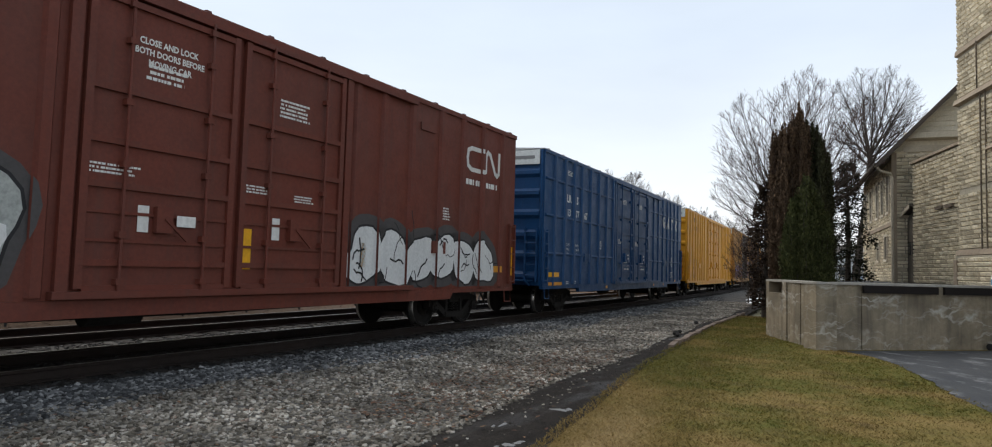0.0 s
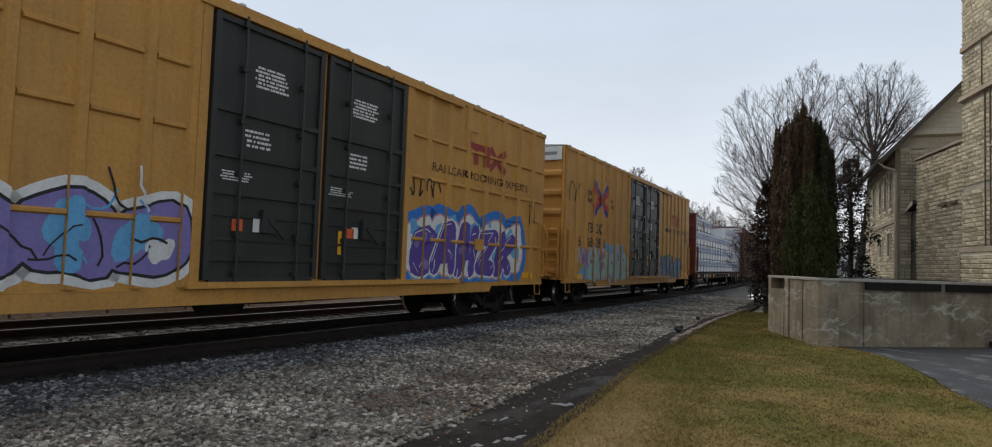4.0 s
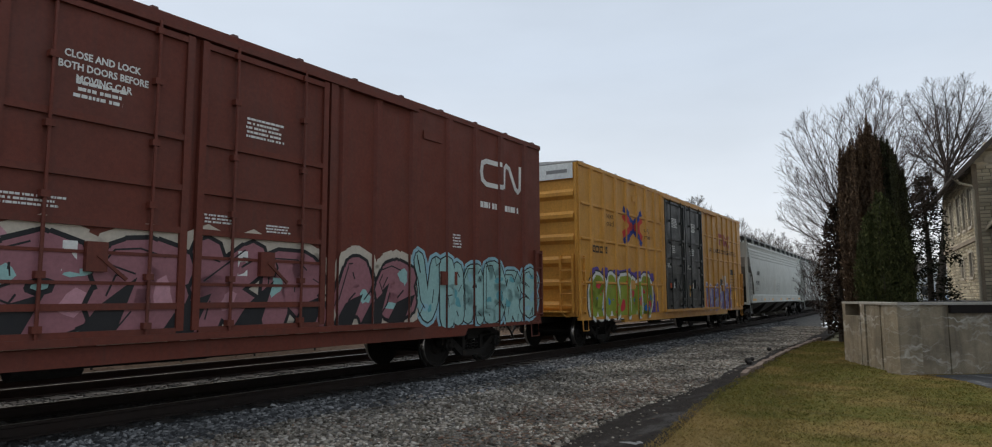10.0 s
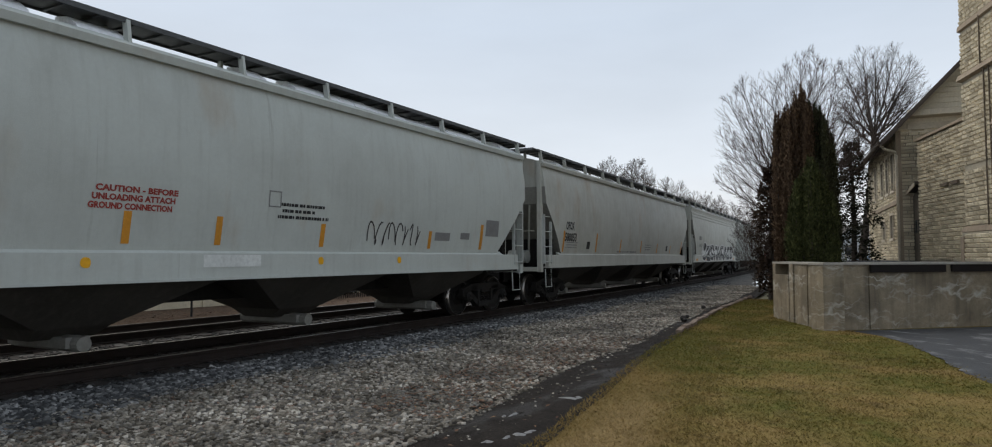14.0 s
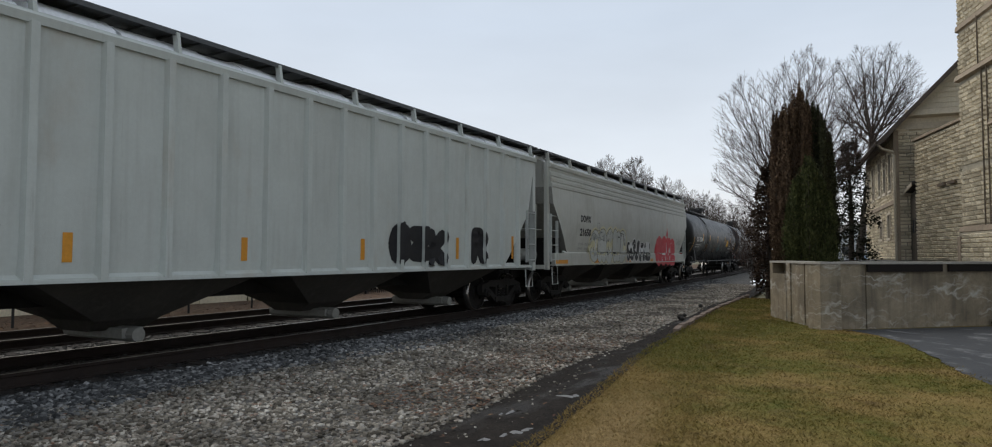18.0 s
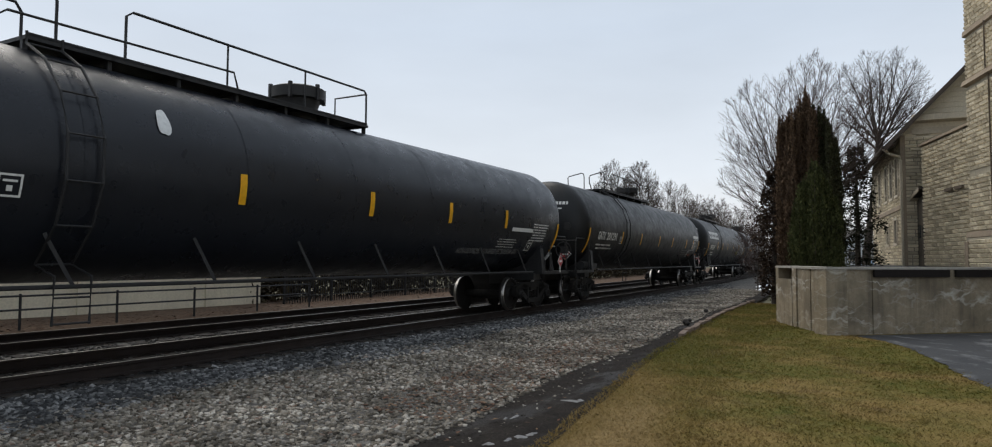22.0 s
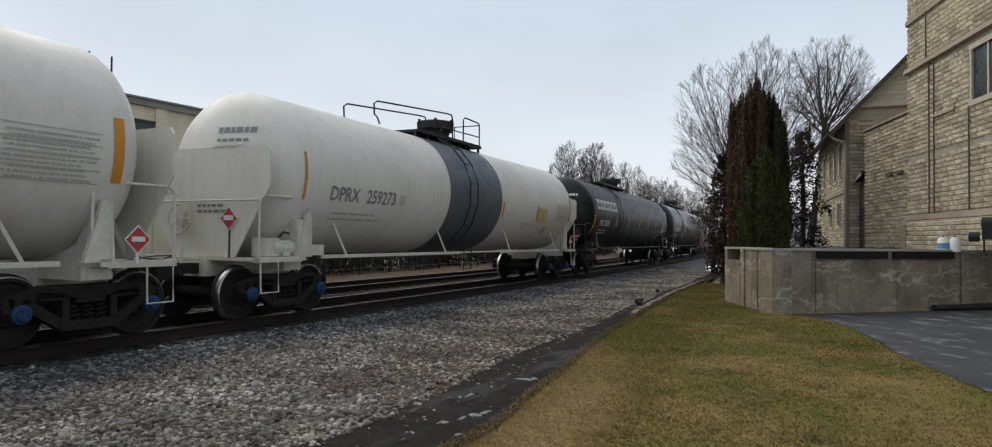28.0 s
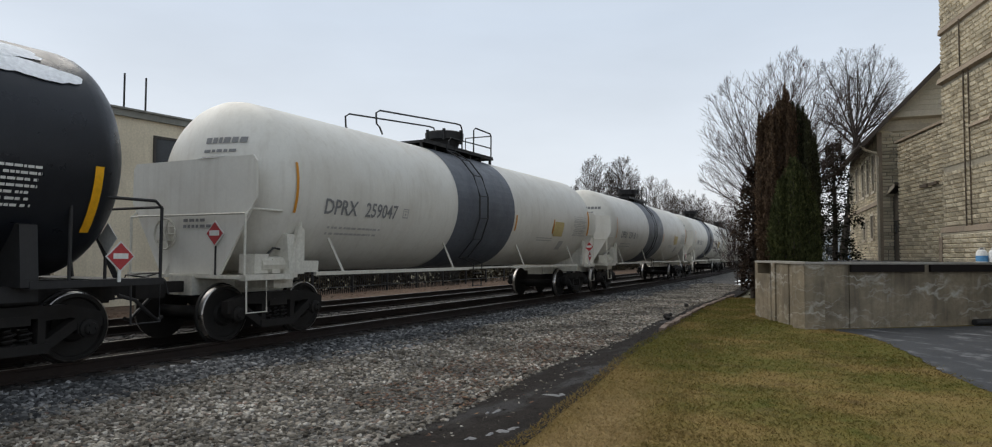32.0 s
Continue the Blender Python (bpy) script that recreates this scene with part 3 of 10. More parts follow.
def brake_wheel(parent, x, y, z, iron, out):
    s = Shape()
    ring = [(x + 0.26 * math.cos(a), y, z + 0.26 * math.sin(a)) for a in [2 * math.pi * k / 20 for k in range(21)]]
    s.tube(ring, 0.018, 6)
    for k in range(5):
        a = 2 * math.pi * k / 5
        s.tube([(x, y, z), (x + 0.26 * math.cos(a), y, z + 0.26 * math.sin(a))], 0.012, 5)
    s.box(x - 0.1, x + 0.1, y - out * 0.2, y, z - 0.12, z + 0.12)
    part("brake_wheel", s, iron, parent)


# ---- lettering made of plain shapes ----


def shape_blocks(y, z, w, h, n, ink, skin, parent, gap=0.16, ring=0.26, slant=0.0, name="logo_shape", holes=True):
    """A row of n plain square rings, standing for a maker's mark."""
    s = Shape()
    step = w / n
    for i in range(n):
        a, b = y + i * step, y + (i + 1 - gap) * step
        t = min((b - a), h) * ring
        parts = [rect(a, b, z, z + t), rect(a, b, z + h - t, z + h), rect(a, a + t, z + t, z + h - t)]
        if holes and i % 2 == 0:
            parts.append(rect(b - t, b, z + h * 0.45, z + h - t))
        else:
            parts.append(rect(b - t, b, z + t, z + h - t))
        for p in parts:
            skin.lay(s, [(q[0] + slant * (q[1] - z), q[1]) for q in p], 0.007)
    part(name, s, ink, parent)


def noodle_logo(y, z, w, h, ink, skin, parent):
    """White rounded stroke: an open bracket running on into a zigzag."""
    s = Shape()
    t = h * 0.17
    a = [(y + 0.46 * w, z + h - t / 2), (y + 0.16 * w, z + h - t / 2), (y + 0.07 * w, z + 0.82 * h), (y + 0.05 * w, z + 0.5 * h), (y + 0.07 * w, z + 0.22 * h), (y + 0.16 * w, z + t / 2), (y + 0.48 * w, z + t / 2), (y + 0.56 * w, z + 0.16 * h)]
    b = [(y + 0.56 * w, z + 0.14 * h), (y + 0.57 * w, z + 0.8 * h), (y + 0.62 * w, z + 0.95 * h), (y + 0.69 * w, z + 0.86 * h), (y + 0.84 * w, z + 0.16 * h), (y + 0.90 * w, z + 0.06 * h), (y + 0.95 * w, z + 0.18 * h), (y + 0.96 * w, z + h)]
    stroke(s, skin, a, t, 0.006, 0)
    stroke(s, skin, b, t, 0.0065, 0)
    part("logo_shape", s, ink, parent)


def red_mark(y, z, w, h, skin, parent):
    """Dull red mark: two bars on legs and a pair of crossing bars."""
    s = Shape()
    t = h * 0.3
    skin.lay(s, rect(y, y + 0.62 * w, z + h - t, z + h), 0.006)
    for k in (0.14, 0.42):
        skin.lay(s, rect(y + k * w, y + (k + 0.13) * w, z, z + h - t), 0.006)
    stroke(s, skin, [(y + 0.62 * w, z + 0.02 * h), (y + w, z + 0.9 * h)], 0.10 * w, 0.0065, 0)
    stroke(s, skin, [(y + 0.64 * w, z + 0.95 * h), (y + 0.78 * w, z + 0.5 * h), (y + w, z)], 0.10 * w, 0.007, 0)
    part("logo_shape", s, INK_RED, parent)


def cross_mark(y, z, w, h, skin, parent):
    """Red and blue crossing arrows: blue outer bands over red inner ones."""
    s = Shape()
    t = 0.125 * w
    cy, cz = y + w * 0.5, z + h * 0.5
    for sy, left in ((-1, True), (1, False)):
        for sz in (-1, 1):
            far, near = (0.44, -0.03) if left else (0.46, 0.04)
            a, b = (cy + sy * far * w, cz + sz * 0.42 * h), (cy + sy * near * w, cz + sz * 0.02 * h)
            stroke(s, skin, [(a[0] + 0.01, a[1] + sz * t * 0.3), (b[0] + 0.01, b[1] + sz * t * 0.3)], t, 0.006, 1)
            stroke(s, skin, [(a[0] + sy * 0.05, a[1] - sz * t * 0.75), (b[0] + sy * 0.12, b[1] - sz * t * 0.2)], t, 0.0075, 0)
    part("logo_shape", s, [plain("mark_red", (0.55, 0.04, 0.035)), plain("mark_blue", (0.015, 0.04, 0.24))], parent)


# ---- box cars ----


def boxcar(mid, label, paint, door_paint=None, ribs=(), belts=(), half=9.33, iron=None, eave=4.98, ends="white", roof=None, dark_frame=False):
    e = car("boxcar", mid, label, "boxcar")
    door_paint, iron, roof = door_paint or paint, iron or paint, roof or ROOF_GREY
    key = "%s_%.2f_%.2f" % (paint.name, half, eave)
    sheet, out = 1.50, 0.055
    wall = shared("side_wall_" + key, lambda: Shape().box(1.44, sheet, -half, half, 0.88, eave - 0.06).box(1.42, sheet + 0.035, -half, half, eave - 0.1, eave), paint)
    sill = shared("side_sill_" + key, lambda: Shape().prism([(-half, 0.80), (-6.3, 0.80), (-6.2, 0.66), (6.2, 0.66), (6.3, 0.80), (half, 0.80), (half, 0.878), (-half, 0.878)], 0, 1.40, sheet + 0.012), paint)
    for turn in (0, 180):
        part("side_wall", wall, None, e, at=moved(0, 0, 0, turn))
        part("side_sill", sill, None, e, at=moved(0, 0, 0, turn))
    post = shared("side_post_" + key, lambda: Shape().prism([(sheet, -0.10), (sheet + out, -0.06), (sheet + out, 0.06), (sheet, 0.10)], 2, 0.92, eave - 0.1), paint)
    every = sorted(set([r for r in ribs] + [-r for r in ribs]))
    for y in every:
        for turn in (0, 180):
            part("side_post", post, None, e, at=moved(0, y if turn == 0 else -y, 0, turn))
    for a, b in zip([-half] + [r for r in every if r < 0], [r for r in every if r < 0] + [-2.5]):
        for z in belts:
            me = shared("side_belt_%s_%.2f" % (paint.name, b - a), lambda: Shape().prism([(sheet, -0.045), (sheet + 0.04, -0.02), (sheet + 0.04, 0.02), (sheet, 0.045)], 1, (a - b) / 2 + 0.1, (b - a) / 2 - 0.1), paint)
            for y in ((a + b) / 2, -(a + b) / 2):
                part("side_belt", me, None, e, at=moved(0, y, z))

    def roof_shape():
        s = Shape()
        s.prism([(-1.53, eave), (1.53, eave), (1.5, eave + 0.02), (0, eave + 0.11), (-1.5, eave + 0.02)], 1, -half - 0.02, half + 0.02)
        for k in range(16):
            y = -half + 0.3 + k * (2 * half - 0.6) / 15
            s.prism([(-1.52, eave + 0.01), (1.52, eave + 0.01), (1.5, eave + 0.05), (0, eave + 0.14), (-1.5, eave + 0.05)], 1, y - 0.04, y + 0.04)
        return s
    part("roof", shared("roof_%s_%.2f_%.2f" % (roof.name, half, eave), roof_shape, roof), None, e, "ribbed sheet-metal roof")

    def end_shape():
        s = Shape()
        s.box(-1.44, 1.44, half - 0.06, half - 0.004, 0.90, eave - 0.02)
        return s

    def end_rib():
        return Shape().prism([(half - 0.004, -0.17), (half + 0.085, -0.07), (half + 0.085, 0.03), (half - 0.004, 0.12)], 0, -1.36, 1.36)

    def end_post():
        return Shape().prism([(-0.05, half - 0.02), (0.05, half - 0.02), (0.05, half + 0.03), (0.02, half + 0.06), (-0.05, half + 0.06)], 2, 0.9, eave - 0.02)
    end = shared("end_wall_" + key, end_shape, paint)
    for turn in (0, 180):
        w = part("end_wall", end, None, e, "pressed steel end with deep horizontal corrugations", at=moved(0, 0, 0, turn))
        for k in range(6):
            part("end_rib", shared("end_rib_" + key, end_rib, paint), None, w, at=moved(0, 0, 1.2 + k * 0.62))
        for x in (-1.41, 1.41):
            part("end_post", shared("end_post_" + key, end_post, paint), None, w, at=moved(x, 0, 0))
        if ends == "white":
            part("end_fascia", shared("end_fascia_%.2f_%.2f" % (half, eave), lambda: Shape().box(-1.36, 1.36, half + 0.06, half + 0.085, eave - 0.46, eave - 0.03), WHITE_PANEL), None, w, "white warning board under the roof")
            part("fascia_stencil", shared("fascia_stencil_%.2f_%.2f" % (half, eave), lambda: Shape().box(-1.2, -0.55, half + 0.085, half + 0.089, eave - 0.3, eave - 0.2).box(-0.2, 0.9, half + 0.085, half + 0.089, eave - 0.2, eave - 0.15), INK_GREY), None, w)["kind"] = "stuff"

    def under_shape():
        s = Shape()
        s.box(-0.25, 0.25, -half, half, 0.72, 1.0)
        s.box(-1.42, 1.42, -half + 0.02, half - 0.02, 0.90, 0.97)
        for k in range(-4, 5):
            s.box(-1.40, 1.40, k * 1.4 - 0.06, k * 1.4 + 0.06, 0.74, 0.93)
        for k in (-1, 1):
            s.box(-1.35, 1.35, k * 7.05 - 0.2, k * 7.05 + 0.2, 0.80, 0.95)
        s.lathe([(-0.5, 0.15), (0.3, 0.15)], 12, (0.7, -1.2, 0.62))
        s.lathe([(-0.4, 0.2), (0.4, 0.2)], 12, (-0.7, 1.4, 0.62))
        s.tube([(0.5, -5.5, 0.6), (0.55, 0, 0.56), (0.5, 5.5, 0.6)], 0.02, 5)
        return s
    part("underframe", shared("box_underframe_%.2f" % half, under_shape, UNDER), None, e)

    def door_leaf(y0, y1):
        return lambda: Shape().box(sheet + 0.002, sheet + 0.03, y0, y1, 1.02, eave - 0.22)
    for i, (y0, y1) in enumerate(((-2.34, -0.06), (0.06, 2.34))):
        for turn in (0, 180):
            d = part("door", shared("door_%s_%d_%.2f" % (door_paint.name, i, eave), door_leaf(y0, y1), door_paint), None, e, "plug door with locking bars", at=moved(0, 0, 0, turn))
            for z, h, t in ((1.02, 0.04, 0.075), (1.34, 0.04, 0.075), (1.62, 0.02, 0.055), (1.98, 0.02, 0.055), (2.32, 0.04, 0.075), (2.88, 0.04, 0.075), (3.55, 0.04, 0.075), (eave - 0.28, 0.04, 0.075)):
                if turn == 0:
                    part("door_rib", shared("door_rib_%s_%.2f" % (door_paint.name, h), lambda: Shape().box(sheet + 0.03, sheet + t, -1.04, 1.04, -h, h), door_paint), None, d, at=moved(0, (y0 + y1) / 2, z))
            for y in (y0 + 0.05, y1 - 0.05):
                if turn == 0:
                    part("door_stile", shared("door_stile_%s_%.2f" % (door_paint.name, eave), lambda: Shape().box(sheet + 0.03, sheet + 0.08, -0.05, 0.05, 1.02, eave - 0.22), door_paint), None, d, at=moved(0, y, 0))
            if turn == 180:
                continue
            for y in (y0 + 0.55, y1 - 0.5):
                def rod(y=y):
                    s = Shape().tube([(sheet + 0.10, y, 0.95), (sheet + 0.10, y, eave - 0.16)], 0.022, 7)
                    for z in (1.1, 1.7, 2.6, 3.4, 4.2, eave - 0.3):
                        s.box(sheet + 0.03, sheet + 0.125, y - 0.05, y + 0.05, z - 0.04, z + 0.04)
                    return s
                part("locking_bar", shared("locking_bar_%s_%.2f_%.2f" % (door_paint.name, y, eave), rod, door_paint), None, d)
            part("door_handle", shared("door_handle_%s_%d" % (door_paint.name, i), lambda: Shape().box(sheet + 0.03, sheet + 0.12, (y0 + y1) / 2 - 0.12, (y0 + y1) / 2 + 0.12, 1.75, 2.1).beam((sheet + 0.12, (y0 + y1) / 2, 1.95), (sheet + 0.12, (y0 + y1) / 2 + 0.35, 1.66), 0.04, 0.03), door_paint), None, d)
    for n, (y0, y1, z0, z1, out_) in enumerate(((-2.6, 4.6, eave - 0.2, eave - 0.12, 0.10), (-2.6, 4.6, 0.90, 0.99, 0.12), (-2.55, -2.40, 0.99, eave - 0.2, 0.07), (2.40, 2.55, 0.99, eave - 0.2, 0.07))):
        me = shared("door_rail_%s_%d" % (key, n), lambda: Shape().box(sheet, sheet + out_, y0, y1, z0, z1), paint)
        for turn in (0, 180):
            part("door_rail" if n < 2 else "door_jamb", me, None, e, at=moved(0, 0, 0, turn))
    for k in (-1, 1):
        ladder(e, sheet + 0.0, k * (half - 0.12) - 0.2, k * (half - 0.12) + 0.1, 1.05, 2.5, 5, iron)
        stirrup(e, sheet, k * (half - 0.3), iron, 0.88, 0.36)
        coupler(e, k * half)
        truck(e, k * 7.05)
        part("jacking_pad", Shape().box(1.42, sheet + 0.06, k * 5.62 - 0.25, k * 5.62 + 0.25, 1.68, 1.95), paint, e)
        part("tack_board", Shape().box(sheet, sheet + 0.03, k * 5.1 - 0.28, k * 5.1 + 0.28, eave - 0.66, eave - 0.5), paint, e)
    part("end_platform", Shape().box(-1.2, 1.2, -half - 0.42, -half - 0.02, 1.02, 1.06).beam((-1.1, -half - 0.05, 0.9), (-1.1, -half - 0.38, 1.02), 0.04, 0.04).beam((1.1, -half - 0.05, 0.9), (1.1, -half - 0.38, 1.02), 0.04, 0.04), iron, e)
    brake_wheel(e, -0.7, -half - 0.30, 2.2, iron, -1)
    lad = part("end_ladder", Shape().box(0.93, 0.97, -half - 0.14, -half - 0.02, 1.0, 2.6).box(1.30, 1.34, -half - 0.14, -half - 0.02, 1.0, 2.6), iron, e)
    for k in range(5):
        part("rung", shared("end_rung_%s_%.2f" % (iron.name, half), lambda: Shape().tube([(0.95, -half - 0.14, 0), (1.32, -half - 0.14, 0)], 0.014, 6), iron), None, lad, at=moved(0, 0, 1.2 + 0.32 * k))
    skin = Skin(lambda z: sheet, [(y - 0.104, y + 0.104, out) for y in every])
    door_skin = Skin(lambda z: sheet + 0.03)
    return e, skin, door_skin


CN_RIBS = (2.75, 3.57, 4.53, 5.66, 6.6, 7.56, 8.59)


def brown_car(mid, label, eave=4.98):
    e, skin, door = boxcar(mid, label, MAROON, ribs=CN_RIBS, roof=MAROON_DARK, eave=eave)
    noodle_logo(6.72, 3.70 + (eave - 4.98) * 0.8, 1.75, 0.62, INK_WHITE, skin, e)
    stencil(6.75, 3.38, 0.72, 0.16, 1, INK_WHITE, skin, e, 3, 0.95)
    stencil(7.72, 3.38, 0.72, 0.16, 1, INK_WHITE, skin, e, 4, 0.95)
    for i, line in enumerate(("CLOSE AND LOCK", "BOTH DOORS BEFORE", "MOVING CAR")):
        writing(line, -1.72 + (0.06, 0.0, 0.2)[i], 4.24 - 0.14 * i, 0.085, INK_WHITE, door, e, width=(0.9, 1.06, 0.66)[i], bold=0.004)
    stencil(-1.56, 3.78, 0.72, 0.24, 3, INK_WHITE, door, e, 7)
    stencil(0.80, 3.76, 0.7, 0.32, 5, INK_WHITE, door, e, 8)
    stencil(-2.25, 2.46, 0.72, 0.15, 3, INK_WHITE, door, e, 9)
    stencil(0.18, 2.46, 0.5, 0.14, 3, INK_WHITE, door, e, 10)
    stencil(1.2, 2.40, 0.5, 0.13, 3, INK_WHITE, door, e, 11)
    for y in (-1.55, 0.75):
        s = Shape()
        door.lay(s, rect(y, y + 0.16, 1.75, 2.1), 0.012)
        part("lock_plate", s, INK_WHITE, e, "scuffed white lock plate")
    stencil(5.75, 2.45, 0.35, 0.3, 5, INK_WHITE, skin, e, 12)
    return e, skin, door


# brown-red box car with white bubble tag
e, skin, door = brown_car(6.47, "brown-red steel boxcar with white bubble graffiti and plug doors")
tag_painting(2.62, 8.15, 0.98, 2.15, 6, ["halo", "black", "white"], skin, e, 11, "rounded white letters with a dark sprayed halo", halo=0.2, marks=4)
tag_painting(-8.6, -3.0, 0.98, 2.5, 5, ["halo", "black", "ash", "white"], skin, e, 12, "grey sprayed letters with dark outlines", halo=0.15)
for y, z in ((0.16, 1.28), (3.02, 1.35), (6.0, 1.38)):
    reflector(y, z, 0.13 if y > 1 else 0.19, 0.45 if y > 1 else 0.62, skin if y > 1 else door, e)
reflector(8.0, 1.28, 0.6, 0.16, skin, e, ORANGE_TAPE)
reflector(9.2, 1.2, 0.07, 0.75, skin, e)
s = Shape()
door.lay(s, rect(-1.0, -0.7, 1.85, 2.0), 0.055)
part("routing_card", s, INK_WHITE, e)

# navy box car
e, skin, door = boxcar(27.03, "navy blue ribbed boxcar with white lettering and clean paint", BLUE, ribs=(2.65, 3.46, 4.33, 5.22, 6.11, 6.85, 7.66, 8.5), belts=(4.13, 3.02, 1.87))
for body, y in (("LR", -7.5), ("S", -6.62)):
    writing(body, y, 3.56, 0.24, INK_WHITE, skin, e, bold=0.01)
for body, y in (("13", -7.46), ("77", -6.68), ("67", -5.86)):
    writing(body, y, 3.12, 0.22, INK_WHITE, skin, e, bold=0.008)
for i, (a, b) in enumerate((("LD LMT", "205600"), ("LT WT", "80400"), ("CU FT", "7500"))):
    writing(a, -7.55, 2.16 - 0.15 * i, 0.075, INK_WHITE, skin, e)
    writing(b, -6.72 + 0.1 * (i > 0), 2.16 - 0.15 * i, 0.075, INK_WHITE, skin, e)
MARKS = ((((0.5, 0.95), (0.2, 0.95), (0.05, 0.75), (0.05, 0.25), (0.2, 0.06), (0.55, 0.06), (0.62, 0.45), (0.35, 0.45)),), (((0.02, 0.0), (0.3, 1.0), (0.36, 1.0), (0.64, 0.0)), ((0.16, 0.3), (0.5, 0.3))), (((0.02, 0.93), (0.64, 0.93)), ((0.33, 0.0), (0.33, 0.9))), (((0.04, 0.0), (0.6, 1.0)), ((0.04, 1.0), (0.6, 0.0))))
for i, lines in enumerate(MARKS):
    s = Shape()
    y = 5.1 + i * 0.875
    for k, line in enumerate(lines):
        stroke(s, skin, [(y + a * 0.85, 3.56 + b * 0.46) for a, b in line], 0.13, 0.007 + 0.0005 * k, 0)
    part("logo_shape", s, INK_WHITE, e)
stencil(-7.5, 4.42, 0.5, 0.18, 4, INK_WHITE, skin, e, 21)
for y in (-1.6, 0.75):
    stencil(y, 4.05, 0.7, 0.2, 4, INK_WHITE, door, e, 22)
    stencil(y - 0.5, 2.45, 0.6, 0.2, 4, INK_WHITE, door, e, 23)
    stencil(y + 0.35, 1.45, 0.7, 0.7, 5, INK_WHITE, door, e, 24, 0.4)
s = Shape()
for q in (rect(-4.3, -4.02, 2.16, 2.19), rect(-4.3, -4.02, 2.41, 2.44), rect(-4.3, -4.27, 2.16, 2.44), rect(-4.05, -4.02, 2.16, 2.44), rect(-4.2, -4.12, 2.24, 2.36)):
    skin.lay(s, q, 0.006)
part("plate_mark", s, INK_WHITE, e)
for y, w in ((-8.9, 1.1), (-6.0, 0.45), (-3.7, 0.6), (2.9, 0.6), (5.2, 0.5), (7.6, 0.5)):
    reflector(y, 0.74 if abs(y) < 6.2 else 0.90, w, 0.10, skin, e, ORANGE_TAPE)
reflector(-8.9, 1.16, 0.85, 0.14, skin, e)
stencil(-7.45, 0.93, 0.25, 0.12, 2, INK_WHITE, skin, e, 25)
stencil(-6.8, 0.93, 0.25, 0.12, 2, INK_WHITE, skin, e, 26)
stencil(6.64, 1.12, 0.75, 0.3, 5, INK_WHITE, skin, e, 27, 0.4)
s = Shape()
stroke(s, skin, [(7.0 + 0.24 * math.cos(k * 0.52), 1.9 + 0.24 * math.sin(k * 0.52)) for k in range(13)], 0.03, 0.007, 0)
part("chalk_ring", s, INK_WHITE, e, "rough white ring")
s = Shape()
v, f = glyphs("EXCESS HEIGHT CAR", 0.11)
s.faces([(-0.35 + p[0], -9.42, 4.66 + p[1]) for p in v], f)
part("lettering", s, INK_GREY, e)

# orange-yellow box car
e, skin, door = boxcar(47.4, "bright yellow ribbed boxcar with dark brown lettering", YELLOW, ribs=(2.62, 3.75, 4.58, 5.28, 6.08, 6.98, 7.82, 8.7))
shape_blocks(-7.45, 4.36, 0.5, 0.24, 2, INK_BROWN, skin, e)
for body, y in (("70", -7.45), ("04", -6.68), ("75", -5.9)):
    writing(body, y, 3.88, 0.24, INK_BROWN, skin, e)
stencil(-7.55, 1.85, 0.5, 0.38, 3, INK_BROWN, skin, e, 31, 0.45)
stencil(-6.8, 1.85, 0.5, 0.38, 3, INK_BROWN, skin, e, 32, 0.45)
s = Shape()
skin.lay(s, rect(6.1, 6.5, 4.22, 4.42), 0.006, 0)
skin.lay(s, rect(6.1, 6.5, 3.82, 4.22), 0.006, 1)
part("shield_mark", s, [INK_BLUE, plain("faded_pink", (0.5, 0.25, 0.2))], e)
for y in (-1.5, 0.8):
    stencil(y, 3.95, 0.7, 0.18, 3, INK_BROWN, door, e, 33)
    s = Shape()
    door.lay(s, rect(y, y + 0.2, 1.75, 2.1), 0.012)
    part("lock_plate", s, INK_WHITE, e)
scrawl(-7.9, 1.05, 1.3, 0.7, "black", skin, e, 35, 0.02, 5)

# ochre box cars of one pool, with sprayed tags


def ochre_car(mid, label, belts, ribs, door_paint=BLACK_DOOR, paint=None, high=0.0):
    e, skin, door = boxcar(mid, label, paint or OCHRE, door_paint, ribs=ribs, belts=belts, eave=5.17)
    red_mark(4.98, 3.74 + high, 1.75, 0.52, skin, e)
    writing("RAILCAR POOLING EXPERTS", 3.45, 3.36 + high, 0.19, INK_BROWN, skin, e, width=4.75)
    for i, y in enumerate((-1.55, 0.75)):
        stencil(y, 4.0, 0.75, 0.36, 6, INK_WHITE, door, e, 40 + i, 0.7)
        stencil(y - 0.55, 2.5, 0.65, 0.16, 4, INK_WHITE, door, e, 42 + i)
        s = Shape()
        door.lay(s, rect(y + 0.1, y + 0.28, 1.75, 2.0), 0.012)
        part("lock_plate", s, INK_WHITE, e)
    reflector(0.5, 1.45, 0.1, 0.42, door, e)
    for y in (-1.85, 0.72):
        s = Shape()
        door.lay(s, rect(y, y + 0.2, 1.75, 1.93), 0.012)
        part("routing_card", s, plain("orange_card", (0.7, 0.12, 0.03)), e, "small orange card")
    for k, y in enumerate((-1.6, 0.8)):
        stencil(y - 0.1, 3.05, 0.6, 0.3, 4, INK_WHITE, door, e, 46 + k, 0.6)
    stencil(8.55, 2.55, 0.5, 0.05, 1, INK_BROWN, skin, e, 44)
    stencil(7.0, 1.7, 0.9, 0.9, 7, INK_BROWN, skin, e, 45, 0.3)
    reflector(8.05, 0.98, 0.55, 0.16, skin, e)
    return e, skin, door


